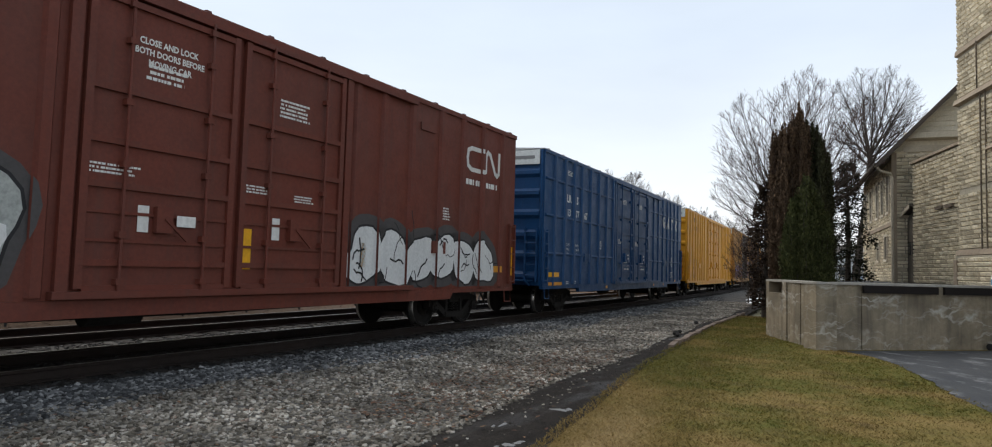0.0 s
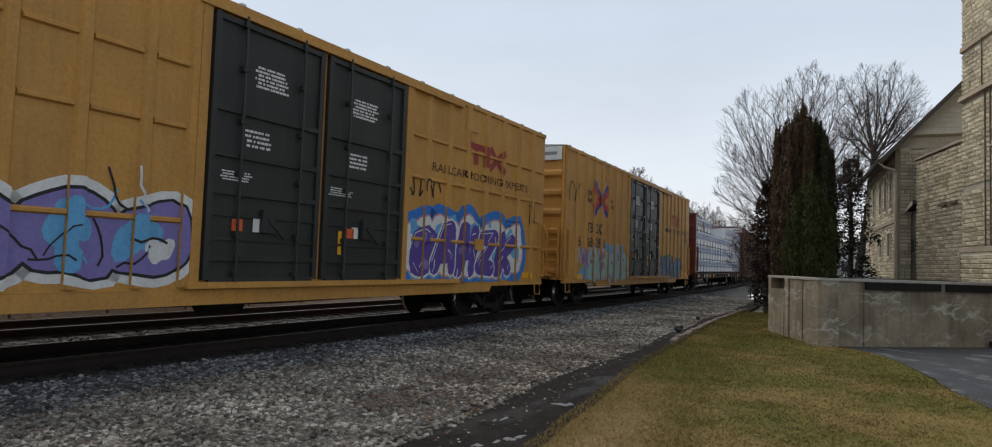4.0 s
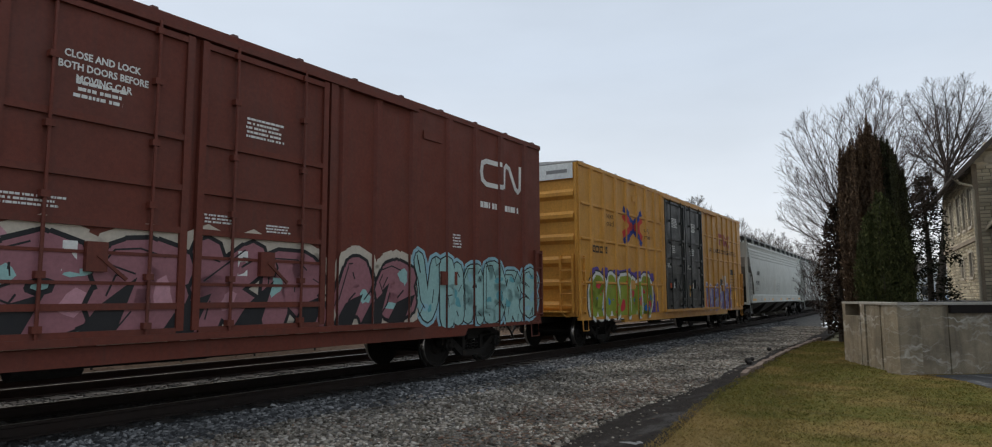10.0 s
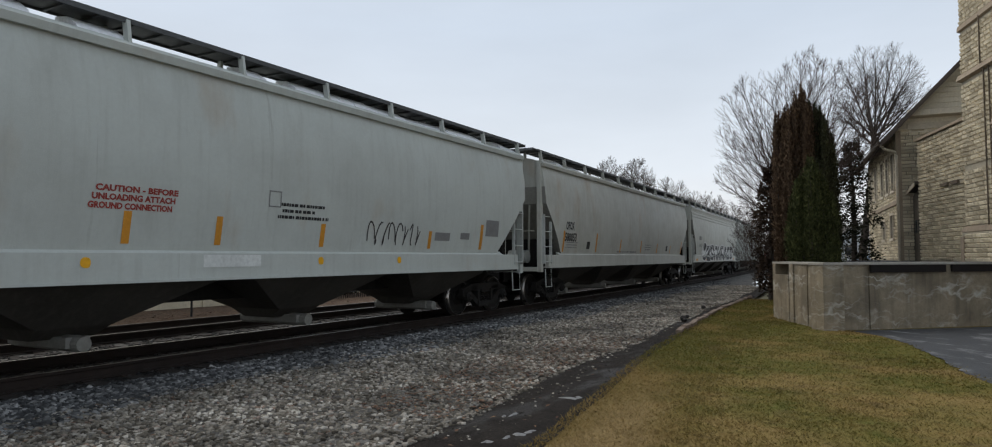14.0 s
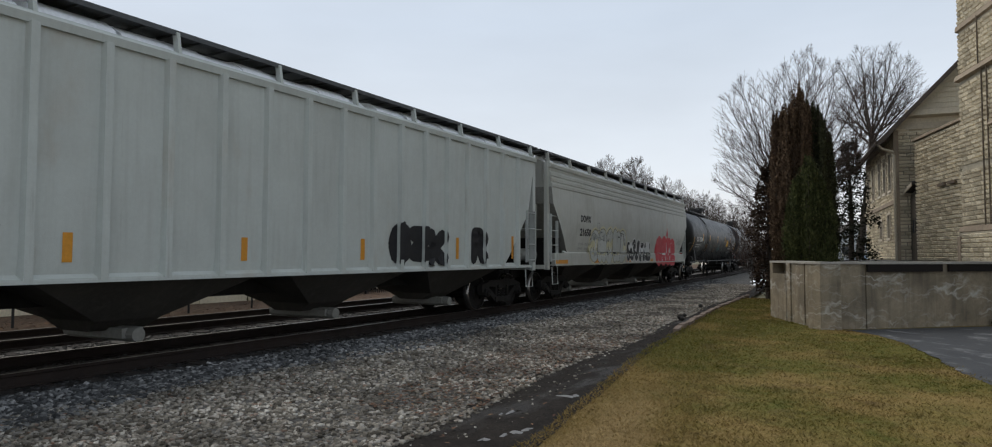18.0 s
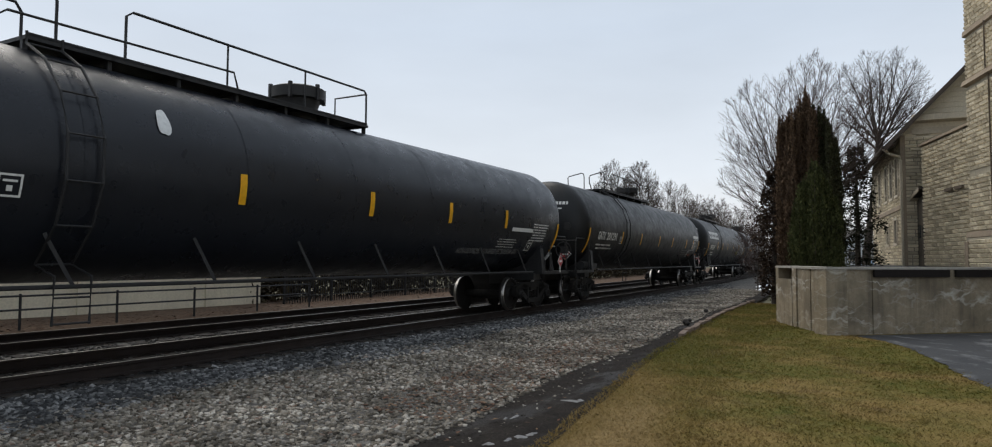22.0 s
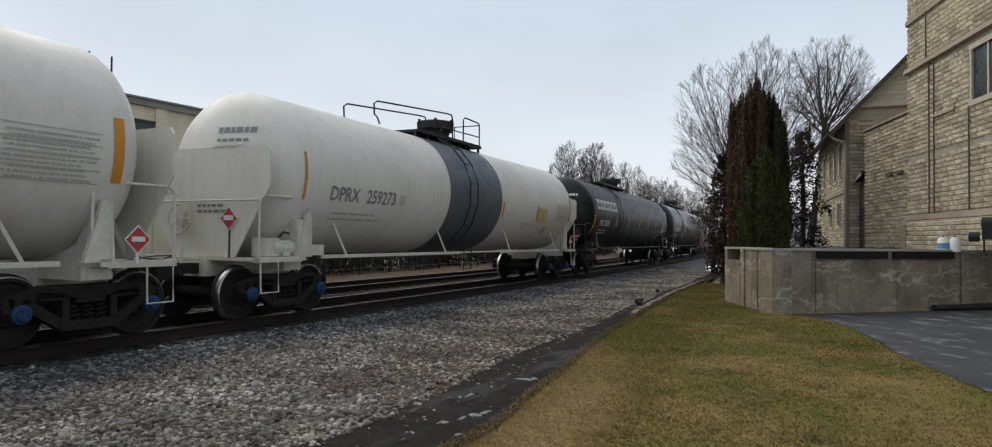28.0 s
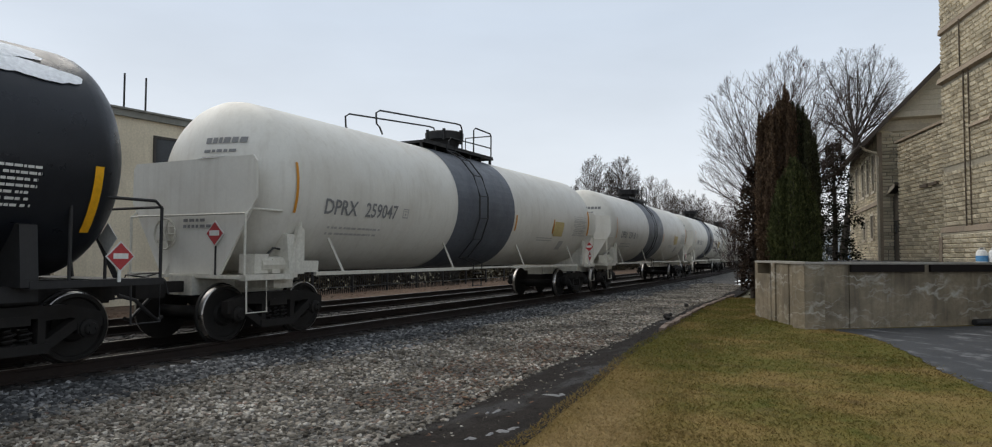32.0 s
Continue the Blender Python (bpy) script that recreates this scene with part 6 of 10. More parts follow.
e, skin = hopper(296.7, "cream-grey covered hopper with outlined, black and red graffiti and snow", GREY_WARM, BULGED, half=9.4, ridges=4, snow=0.95)
writing("DOWX", -6.98, 2.55, 0.21, INK_BLACK, skin, e, width=1.0, bold=0.014)
writing("21650", -7.0, 2.09, 0.23, INK_BLACK, skin, e, width=1.08, bold=0.014)
writing("LD LMT   196300", -7.1, 1.77, 0.075, INK_GREY, skin, e, width=1.05)
writing("LT WT    66100", -7.1, 1.62, 0.075, INK_GREY, skin, e, width=1.05)
letter_painting(-5.95, -1.75, 1.15, 2.4, ("hook", "bowl", "loop", "fork", "dee"), ["straw", "black", "pale", "ash"], skin, e, 251, "hollow letters in black outline on pale yellow", fat=0.62, edge=0.02, halo=0.10, marks=7)
letter_painting(-1.55, 1.95, 1.18, 2.05, ("kay", "vee", "bowl", "zed"), ["pale", "white", "black", "halo"], skin, e, 252, "black block letters with pale edges", fat=0.55, edge=0.04, halo=0.02, marks=5)
letter_painting(3.1, 6.6, 1.0, 2.25, ("ess", "bowl", "vee", "are"), ["red", "red", "red"], skin, e, 253, "red sprayed cloud", fat=0.9, halo=0.12, marks=0, shine=False)
letter_painting(3.3, 6.4, 1.15, 2.0, ("fork", "bowl", "vee", "are"), ["red", "pink", "white"], skin, e, 254, "thin white letters on red", fat=0.14, edge=0.02, halo=0.0, marks=0, shine=False)
s = Shape()
skin.lay(s, [(4.75, 2.35), (5.15, 2.35), (4.95, 2.75)], 0.008)
part("sprayed_scrawl", s, PAINT["red"], e)
for y, w in ((-9.0, 1.0), (-5.5, 0.5), (-1.6, 0.6), (2.0, 0.5)):
    reflector(y, 1.17, w, 0.12, skin, e, ORANGE_TAPE)
for q in ((-5.32, 2.3), (7.4, 1.75)):
    s = Shape()
    y, z = q
    for r in (rect(y, y + 0.28, z, z + 0.02), rect(y, y + 0.28, z + 0.26, z + 0.28), rect(y, y + 0.02, z, z + 0.28), rect(y + 0.26, y + 0.28, z, z + 0.28)):
        skin.lay(s, r, 0.006)
    part("plate_mark", s, INK_GREY, e)
stencil(6.9, 2.0, 1.1, 0.3, 4, INK_GREY, skin, e, 255, 0.4)


# ---- tank cars ----


def tank_car(mid, label, paint, straight=8.45, r=1.53, zc=2.62, truck_at=7.95, hatch_at=0.5, walk=(-4.0, 3.5), ladder_at=-4.0, rail_a=None, rail_b=None, iron=None, band=None, shield=False, caps=None, marks=(), top=None, rails=True, seams=True):
    e = car("tank_car", mid, label, "tank car")
    iron = iron or IRON
    key = "%s_%.2f" % (paint.name, straight)
    head = 0.80

    def shell():
        s = Shape()
        prof = [(-straight - head * math.sin(a), max(0.02, r * math.cos(a))) for a in [math.pi / 2 * k / 9 for k in range(9, -1, -1)]]
        body = [-straight + 2 * straight * k / 8 for k in range(1, 8)]
        prof += [(y, r) for y in body] + [(-a, b) for a, b in reversed(prof)]
        s.lathe(prof, 56, (0, 0, zc))
        return s
    part("tank_shell", shared("tank_shell_" + key, shell, paint, 50), None, e)
    if seams:
        seam = shared("weld_seam_" + paint.name, lambda: ring_band(r + 0.004, zc, 0.03), paint, 50)
        for k in range(-3, 4):
            part("weld_seam", seam, None, e, at=moved(0, k * straight * 0.27, 0))
    if band:
        part("painted_band", ring_band(r + 0.007, zc, band[1] - band[0], (band[0] + band[1]) / 2), BAND_GREY, e, "dark grey band round the tank", smooth=50)
    if top:
        s = Shape()
        arc(s, r + 0.006, zc, -straight - 0.05, straight + 0.05, 38, 142, 14)
        part("painted_top", s, top, e, "darker painted top", smooth=50)
    for k in (-1, 1):
        s = Shape().box(-0.28, 0.28, k * truck_at - 1.2 if k > 0 else k * (straight + 1.05), k * (straight + 1.05) if k > 0 else k * truck_at + 1.2, 0.74, 1.06)
        part("stub_sill", s, UNDER if not shield else WHITE_IRON, e)
    for k in (-1, 1):
        y = k * truck_at
        s = Shape()
        s.prism([(-1.42, 1.02), (1.42, 1.02), (1.42, 1.12), (1.36, 1.75), (1.22, 1.78), (0.9, 1.32), (0.4, 1.14), (-0.4, 1.14), (-0.9, 1.32), (-1.22, 1.78), (-1.36, 1.75), (-1.42, 1.12)], 1, y - 0.1, y + 0.1)
        s.box(-1.2, 1.2, y - 0.22, y + 0.22, 0.84, 1.03)
        part("bolster_saddle", s, iron, e)
        ey = k * (straight + 1.0)
        s = Shape().box(-1.42, 1.42, min(ey, ey - k * 0.55), max(ey, ey - k * 0.55), 1.02, 1.07)
        for x in (-1.36, 1.36):
            s.box(x - 0.07, x + 0.07, min(ey, y), max(ey, y), 1.0, 1.09)
        part("end_platform", s, iron, e)
        s = Shape()
        for x in (-1.38, 1.38):
            pts = [(x, ey - k * 0.02, 1.08), (x, ey - k * 0.02, 2.05), (x, ey - k * 0.12, 2.14), (x, ey - k * 1.15, 2.14), (x, ey - k * 1.25, 2.05), (x, ey - k * 1.25, 1.08)]
            s.tube(pts, 0.022, 7)
        s.tube([(-1.38, ey - k * 0.02, 2.06), (1.38, ey - k * 0.02, 2.06)], 0.02, 6)
        part("end_handrail", s, iron, e)
        stirrup(e, 1.40, k * (straight + 0.75), iron, 1.04, 0.55, 0.42)
        coupler(e, k * (straight + 1.0))
        truck(e, y, caps)
        s = Shape().beam((0.55, k * (straight + 0.9), 1.05), (0.2, k * (straight + 0.55), 2.2), 0.07, 0.05).beam((-0.55, k * (straight + 0.9), 1.05), (-0.2, k * (straight + 0.55), 2.2), 0.07, 0.05)
        part("head_brace", s, iron, e)
        if shield:
            s = Shape()
            out = [(-0.72, 1.08), (0.72, 1.08), (1.50, 2.3), (1.50, 2.9), (1.42, 3.0), (-1.42, 3.0), (-1.50, 2.9), (-1.50, 2.3)]
            s.prism(out, 1, k * (straight + 0.86) - 0.02, k * (straight + 0.86) + 0.02)
            part("head_shield", s, paint, e, "welded plate guarding the tank head")
        placard(e, k * (straight + (0.90 if shield else 0.55)), 1.62 if not shield else 1.75, 0.85 if not shield else 0.62, k)
    d = Shape()
    for h, m, x in ((0.20, 1, 1.45), (0.175, 0, 1.458)):
        d.prism([(straight + 0.35 - h, 1.38), (straight + 0.35, 1.38 - h), (straight + 0.35 + h, 1.38), (straight + 0.35, 1.38 + h)], 0, x, x + 0.008, m)
    d.box(1.466, 1.47, straight + 0.25, straight + 0.45, 1.35, 1.42, 1)
    d.box(1.43, 1.45, straight + 0.33, straight + 0.37, 1.05, 1.4, 1)
    part("placard", d, [PLACARD_RED, INK_WHITE], e, "red and white diamond warning placard")
    s = Shape()
    s.tube([(1.36, -truck_at + 0.6, 1.08), (1.36, truck_at - 0.6, 1.08)], 0.028, 7)
    s.tube([(-1.36, -truck_at + 0.6, 1.08), (-1.36, truck_at - 0.6, 1.08)], 0.028, 7)
    if shield:
        s.box(1.33, 1.39, -truck_at + 0.6, ladder_at - 0.4, 1.04, 1.10)
        s.box(1.33, 1.39, ladder_at + 2.2, truck_at - 0.6, 1.04, 1.10)
    part("safety_rail", s, iron, e)
    for k in range(4 if shield else 8):
        y = -truck_at + 1.2 + k * (2 * truck_at - 2.4) / (3 if shield else 7)
        s = Shape().beam((1.36, y + 0.18, 1.08), (1.22, y - 0.12, 1.75), 0.045, 0.02)
        part("rail_bracket", s, iron, e)
    # service platform, manway and rails on top
    zt = zc + r
    a, b = walk
    p = Shape().box(-0.6, 0.6, a, b, zt + 0.075, zt + 0.10).box(0.56, 0.60, a, b, zt + 0.03, zt + 0.12).box(-0.60, -0.56, a, b, zt + 0.03, zt + 0.12)
    for y in [a + (b - a) * k / 6 for k in range(7)]:
        p.box(-0.6, 0.6, y - 0.03, y + 0.03, zt + 0.03, zt + 0.08)
        for x in (-0.5, 0.5):
            p.box(x - 0.03, x + 0.03, y - 0.03, y + 0.03, zt - 0.25, zt + 0.08)
    part("top_platform", p, IRON, e, "grating service platform")
    s = Shape().lathe([(zt - 0.05, 0.36), (zt + 0.20, 0.38), (zt + 0.36, 0.44), (zt + 0.38, 0.52), (zt + 0.58, 0.53), (zt + 0.61, 0.47), (zt + 0.63, 0.05)], 24, (0, hatch_at, 0), axis=2)
    dome = part("manway", s, IRON, e, "round bolted manway cover", smooth=35)
    bolt = shared("manway_bolt", lambda: Shape().box(-0.03, 0.03, -0.03, 0.03, zt + 0.34, zt + 0.64), IRON)
    for k in range(6):
        q = k * math.pi / 3
        part("manway_bolt", bolt, None, dome, at=moved(0.52 * math.cos(q), hatch_at + 0.52 * math.sin(q), 0))
    (p0, p1), (q0, q1) = rail_a or (a - 1.5, a + 0.42), rail_b or (a + 1.6, b)
    p0 = p1 - (1.75 if not shield else p1 - p0)
    for x in (0.56, -0.30):
        part("end_hoop", Shape().tube([(x, p0 + 0.22, zt - 0.04), (x, p0 + 0.12, zt + 0.10), (x, p0, zt + 0.16), (x, p0 - 0.02, zt + 0.40), (x, p0 + 0.12, zt + 0.48), (x, p1 - 0.32, zt + 0.76), (x, p1 - 0.08, zt + 0.76), (x, p1, zt + 0.64), (x, p1, zt + 0.08)], 0.021, 6), iron if not shield else IRON, e)
    s = Shape().tube([(0.56, p1 - 0.7, zt), (0.56, p1 - 0.7, zt + 0.24), (0.56, p1 - 0.58, zt + 0.34), (0.56, min(q0 + 1.9, q1), zt + 0.38), (0.56, min(q0 + 2.0, q1), zt + 0.08)], 0.018, 6)
    part("knee_rail", s, iron if not shield else IRON, e)
    s = Shape()
    s.tube([(0.56, q0, zt + 0.08), (0.56, q0, zt + 0.74), (0.56, q0 + 0.10, zt + 0.82), (0.56, q1 - 0.06, zt + 0.80), (0.56, q1, zt + 0.74), (0.56, q1, zt + 0.05)], 0.021, 6)
    n = max(1, int((q1 - q0) / 1.5))
    for i in range(1, n):
        y = q0 + (q1 - q0) * i / n
        s.tube([(0.56, y, zt + 0.08), (0.56, y, zt + 0.81)], 0.017, 6)
    s.tube([(0.56, q1, zt + 0.74), (-0.30, q1, zt + 0.74), (-0.30, q1, zt + 0.05)], 0.019, 6)
    part("top_handrail", s, iron if not shield else IRON, e)
    # curved side ladder
    steps = [radians(k) for k in (-52, -30, -10, 10, 30, 50, 68)]
    for side in (1, -1):
        s = Shape()
        for y in (ladder_at - 0.22, ladder_at + 0.22):
            s.tube([(side * 1.40, y, 0.62), (side * 1.42, y, 1.2)] + [(side * (r + 0.09) * math.cos(q), y, zc + (r + 0.09) * math.sin(q)) for q in steps] + [(side * 0.6, y, zt + 0.13)], 0.02, 6)
        l = part("ladder", s, IRON if shield or paint in (TANK_BLACK, TANK_BLUEBLACK) else iron, e)
        rung = shared("tank_rung", lambda: Shape().tube([(0, -0.22, 0), (0, 0.22, 0)], 0.014, 6), IRON)
        for q in steps:
            part("rung", rung, None, l, at=moved(side * (r + 0.09) * math.cos(q), ladder_at, zc + (r + 0.09) * math.sin(q)))
        for z in (0.64, 0.95):
            part("rung", rung, None, l, at=moved(side * 1.41, ladder_at, z))
    brake_wheel(e, -0.5 if shield else 0.95, -straight - 0.98, 1.75, WHITE_IRON if shield else IRON, -1)
    part("reservoir", Shape().box(0.9, 1.3, -truck_at + 0.3, -truck_at + 0.75, 1.1, 1.3), iron, e)
    part("brake_cylinder", Shape().lathe([(-0.25, 0.14), (0.25, 0.14)], 12, (1.2, -truck_at - 0.35, 1.24)), iron, e)
    zs = [zc + r * math.sin(radians(k)) for k in range(-75, 80, 6)]
    skin = Skin(lambda z: math.sqrt(max(0.01, (r + 0.008) ** 2 - (z - zc) ** 2)), (), zs)
    for y, z, w, h in marks:
        reflector(y, z, w, h, skin, e)
    for k in (-1, 1):
        y = k * straight
        s = Shape()
        w, lo, hi = (0.07 if k > 0 else 0.03, 2.12, 2.98) if shield else (0.055, 1.68, 2.5)
        skin.lay(s, [(y - w, lo), (y + w, lo), (y + w, hi), (y - w, hi)], 0.006)
        part("reflector", s, REFLECT if not shield else ORANGE_TAPE, e)
    # data panel near the trailing end and on the leading head
    if not shield:
        stencil(straight - 1.65, 1.95, 1.0, 0.52, 7, INK_WHITE, skin, e, int(mid), 0.5)
    ink = INK_WHITE if not shield else INK_GREY
    s = Shape()
    rnd = random.Random(int(mid))
    for i, (x0, w, z) in enumerate(((0.0, 0.75, 3.28), (0.0, 0.55, 3.12), (0.0, 0.45, 3.0), (-0.3, 0.5, 1.95), (-0.3, 0.6, 1.85))):
        x = x0 + 0.15
        while x < x0 + 0.15 + w:
            ww = rnd.uniform(0.05, 0.14)
            hh = 0.10 if i == 0 else 0.05
            pts = []
            for px, pz in ((x, z), (x + ww, z), (x + ww, z + hh), (x, z + hh)):
                rr = math.hypot(px, pz - zc) / r
                depth = head * math.sqrt(max(0.0, 1 - rr * rr))
                yy = -(straight + depth) - 0.012
                if shield and pz < 3.05:
                    yy = -(straight + 0.90)
                pts.append((px, yy, pz))
            s.poly(pts)
            x += ww + 0.03
    part("head_stencil", s, ink, e)["kind"] = "stuff"
    return e, skin


def ring_band(r, zc, w, y=0.0):
    s = Shape()
    n = 56
    for k in range(n):
        a, b = 2 * math.pi * k / n, 2 * math.pi * (k + 1) / n
        s.poly([(r * math.cos(a), y - w / 2, zc + r * math.sin(a)), (r * math.cos(b), y - w / 2, zc + r * math.sin(b)), (r * math.cos(b), y + w / 2, zc + r * math.sin(b)), (r * math.cos(a), y + w / 2, zc + r * math.sin(a))])
    return s


def arc(s, r, zc, y0, y1, a0, a1, n):
    for k in range(n):
        a, b = radians(a0 + (a1 - a0) * k / n), radians(a0 + (a1 - a0) * (k + 1) / n)
        s.poly([(r * math.cos(a), y0, zc + r * math.sin(a)), (r * math.cos(b), y0, zc + r * math.sin(b)), (r * math.cos(b), y1, zc + r * math.sin(b)), (r * math.cos(a), y1, zc + r * math.sin(a))])


def placard(e, y, z, x, k):
    """Red and white diamond placard in a holder at the end of the car."""
    def diamond(h):
        return [(x - h, z), (x, z - h), (x + h, z), (x, z + h)]
    s = Shape()
    for h, m, d in ((0.21, 1, 0.0), (0.185, 0, 0.008)):
        s.prism(diamond(h), 1, y + k * d, y + k * (d + 0.01), m)
    s.box(x - 0.11, x + 0.11, min(y + k * 0.018, y + k * 0.024), max(y + k * 0.018, y + k * 0.024), z - 0.035, z + 0.05, 1)
    h = part("placard", s, [PLACARD_RED, INK_WHITE], e, "red and white diamond warning placard")
    part("placard_holder", Shape().beam((x, y - k * 0.02, z - 0.2), (x, y - k * 0.02, 1.06), 0.03, 0.03, up=(0, 1, 0)), IRON, h)


def sprayed_words(body, y, z, size, turn, colour, skin, e, wide=0.85):
    """Words sprayed by hand along a slanting line."""
    v, f = glyphs(body, size, wide, 0.012)
    c, q = math.cos(radians(turn)), math.sin(radians(turn))
    s = Shape()
    flat = [(y + p[0] * c - p[1] * q, z + p[0] * q + p[1] * c) for p in v]
    s.faces([(skin.depth(b) + 0.012, a, b) for a, b in flat], f)
    part("sprayed_words", s, PAINT[colour], e, "hand-sprayed words")


def tank_text(e, skin, mark, number, y, z, size=0.22, ink=None, blocks=0, wide=2.0):
    ink = ink or INK_WHITE
    if blocks:
        shape_blocks(y, z, wide * 0.4, size, blocks, ink, skin, e)
    else:
        writing(mark, y, z, size, ink, skin, e, width=wide * 0.38, bold=0.013)
    writing(number, y + wide * 0.45, z, size, ink, skin, e, width=wide * 0.55, bold=0.013)
    stencil(y, z - 0.34, wide * 0.9, 0.24, 2, ink, skin, e, int(y * 7 + 50), 0.5)


def square_mark(e, skin, y, z, h=0.24, ink=None):
    s = Shape()
    t = 0.025
    for q in (rect(y, y + h, z, z + t), rect(y, y + h, z + h - t, z + h), rect(y, y + t, z, z + h), rect(y + h - t, y + h, z, z + h), rect(y + h * 0.38, y + h * 0.62, z + h * 0.25, z + h * 0.5), rect(y + h * 0.2, y + h * 0.8, z + h * 0.65, z + h * 0.75)):
        skin.lay(s, q, 0.006)
    part("plate_mark", s, ink or INK_WHITE, e)


def panel(e, skin, y0, y1, z0, z1, mat, label=""):
    s = Shape()
    skin.lay(s, rect(y0, y1, z0, z1), 0.007)
    part("warning_panel", s, mat, e, label)


LABEL_YELLOW = plain("yellow_warning_label", (0.62, 0.34, 0.03))
LABEL_OLIVE = plain("olive_label", (0.20, 0.19, 0.04))
LABEL_FADED = plain("faded_yellow_label", (0.55, 0.44, 0.20))
LABEL_RED = plain("faded_red_label", (0.30, 0.09, 0.06))

e, skin = tank_car(317.48, "black pressure tank car with small orange and white graffiti", TANK_BLACK, straight=9.06, truck_at=8.3, marks=[(y, 2.33, 0.13, 0.44) for y in (-6.1, -3.6, -0.25, 3.27, 5.92)], ladder_at=-4.6, walk=(-5.3, 1.75), rail_a=(-7.5, -4.9), rail_b=(-3.7, 1.75), hatch_at=0.2)
tank_text(e, skin, "TILX", "303064", -8.28, 2.26, 0.26, wide=2.1)
square_mark(e, skin, -5.68, 2.14, 0.26)
scrawl(-6.85, 1.62, 0.75, 0.55, "ash", skin, e, 301, 0.03, 4, "pale sprayed scrawl")
scrawl(-4.95, 1.7, 0.9, 0.42, "orange", skin, e, 302, 0.035, 5, "orange sprayed scrawl")
scrawl(-3.0, 1.75, 1.4, 0.4, "ash", skin, e, 303, 0.02, 5)
scrawl(-1.2, 1.6, 0.6, 0.5, "orange", skin, e, 304, 0.03, 3)
scrawl(0.4, 1.7, 1.0, 0.45, "aqua", skin, e, 305, 0.03, 5)
scrawl(2.0, 1.65, 1.1, 0.45, "ash", skin, e, 306, 0.025, 4)
panel(e, skin, 4.15, 5.05, 2.08, 2.56, LABEL_YELLOW, "yellow warning label with fine print")
stencil(4.25, 2.15, 0.7, 0.34, 5, INK_BROWN, skin, e, 308, 0.4)
writing("NON-ODORIZED", 5.55, 2.05, 0.1, INK_WHITE, skin, e, width=0.85, bold=0.004)
writing("LIQUEFIED PETROLEUM GAS", 5.5, 1.9, 0.1, INK_WHITE, skin, e, width=1.45, bold=0.004)
stencil(6.3, 1.62, 0.7, 0.2, 5, INK_WHITE, skin, e, 307, 0.3)

e, skin = tank_car(338.65, "glossy blue-black pressure tank car with white numbers", TANK_BLUEBLACK, straight=9.19, truck_at=8.4, marks=[(y, 2.24, 0.13, 0.46) for y in (-6.15, -2.65, 0.4, 3.17, 5.84)], ladder_at=-5.0, walk=(-5.2, 1.4), rail_a=(-8.5, -4.85), rail_b=(-3.9, 1.4), hatch_at=0.0)
tank_text(e, skin, "TILX", "306774", -8.35, 2.2, 0.25, wide=2.1)
square_mark(e, skin, -5.9, 2.1, 0.26)
s = Shape()
skin.lay(s, blob(random.Random(3), -3.85, 3.28, 0.18, 0.4, 0.1), 0.007)
part("scraped_patch", s, PAINT["white"], e)
panel(e, skin, 6.3, 7.55, 2.18, 2.28, INK_WHITE)
stencil(5.7, 1.75, 1.1, 0.26, 4, INK_WHITE, skin, e, 312, 0.35)
writing("NON-ODORIZED LIQUEFIED PETROLEUM GAS", 4.0, 1.58, 0.12, INK_GREY, skin, e, width=3.1, bold=0.004)
square_mark(e, skin, 7.45, 1.68, 0.3)

e, skin = tank_car(359.5, "matt black pressure tank car with yellow reflectors", TANK_BLACK, straight=9.0, truck_at=8.45, marks=[(y, 2.05, 0.13, 0.46) for y in (-5.35, -2.75, 0.25, 2.8, 5.83, 7.52)], ladder_at=-4.8, walk=(-5.0, 1.9), rail_a=(-6.8, -4.65), rail_b=(-3.8, 1.88), hatch_at=0.1)
tank_text(e, skin, "GATX", "201291", -8.1, 2.16, 0.26, wide=2.1)
square_mark(e, skin, -5.6, 2.05, 0.26)
scrawl(-8.3, 1.55, 0.3, 0.12, "red", skin, e, 321, 0.05, 1)
panel(e, skin, 7.45, 8.75, 2.62, 2.74, INK_WHITE)
stencil(7.6, 2.5, 1.1, 0.3, 3, INK_WHITE, skin, e, 322, 0.8)
square_mark(e, skin, 6.75, 1.62, 0.36)
panel(e, skin, 7.2, 7.7, 1.66, 1.78, LABEL_RED)
stencil(5.3, 1.72, 1.3, 0.3, 3, INK_GREY, skin, e, 323, 0.4)
part("shell_fitting", Shape().lathe([(-9.66, 0.13), (-9.62, 0.13)], 18, (0.95, 0, 2.55)), IRON, e)

e, skin = tank_car(380.52, "black tank car with big white block lettering", TANK_BLACK, straight=8.92, truck_at=8.4, marks=[(y, 2.15, 0.11, 0.46) for y in (-5.4, -3.25, -0.85, 2.1, 5.15)], ladder_at=-4.2, walk=(-4.8, 1.5), rail_a=(-8.0, -4.35), rail_b=(-3.4, 1.45), hatch_at=-0.2)
shape_blocks(-8.45, 2.78, 3.46, 0.44, 6, INK_WHITE, skin, e, ring=0.30)
tank_text(e, skin, "PROX", "37567", -8.03, 2.12, 0.26, wide=1.65)
square_mark(e, skin, -5.2, 2.12, 0.26)
part("shell_lug", Shape().box(1.42, 1.5, -8.5, -8.4, 1.2, 2.0), IRON, e)
panel(e, skin, 4.15, 5.0, 1.85, 2.15, LABEL_OLIVE, "dirty olive warning label")
panel(e, skin, 5.3, 6.9, 2.0, 2.1, INK_GREY)
stencil(5.3, 1.86, 1.0, 0.1, 1, INK_WHITE, skin, e, 341, 0.8)
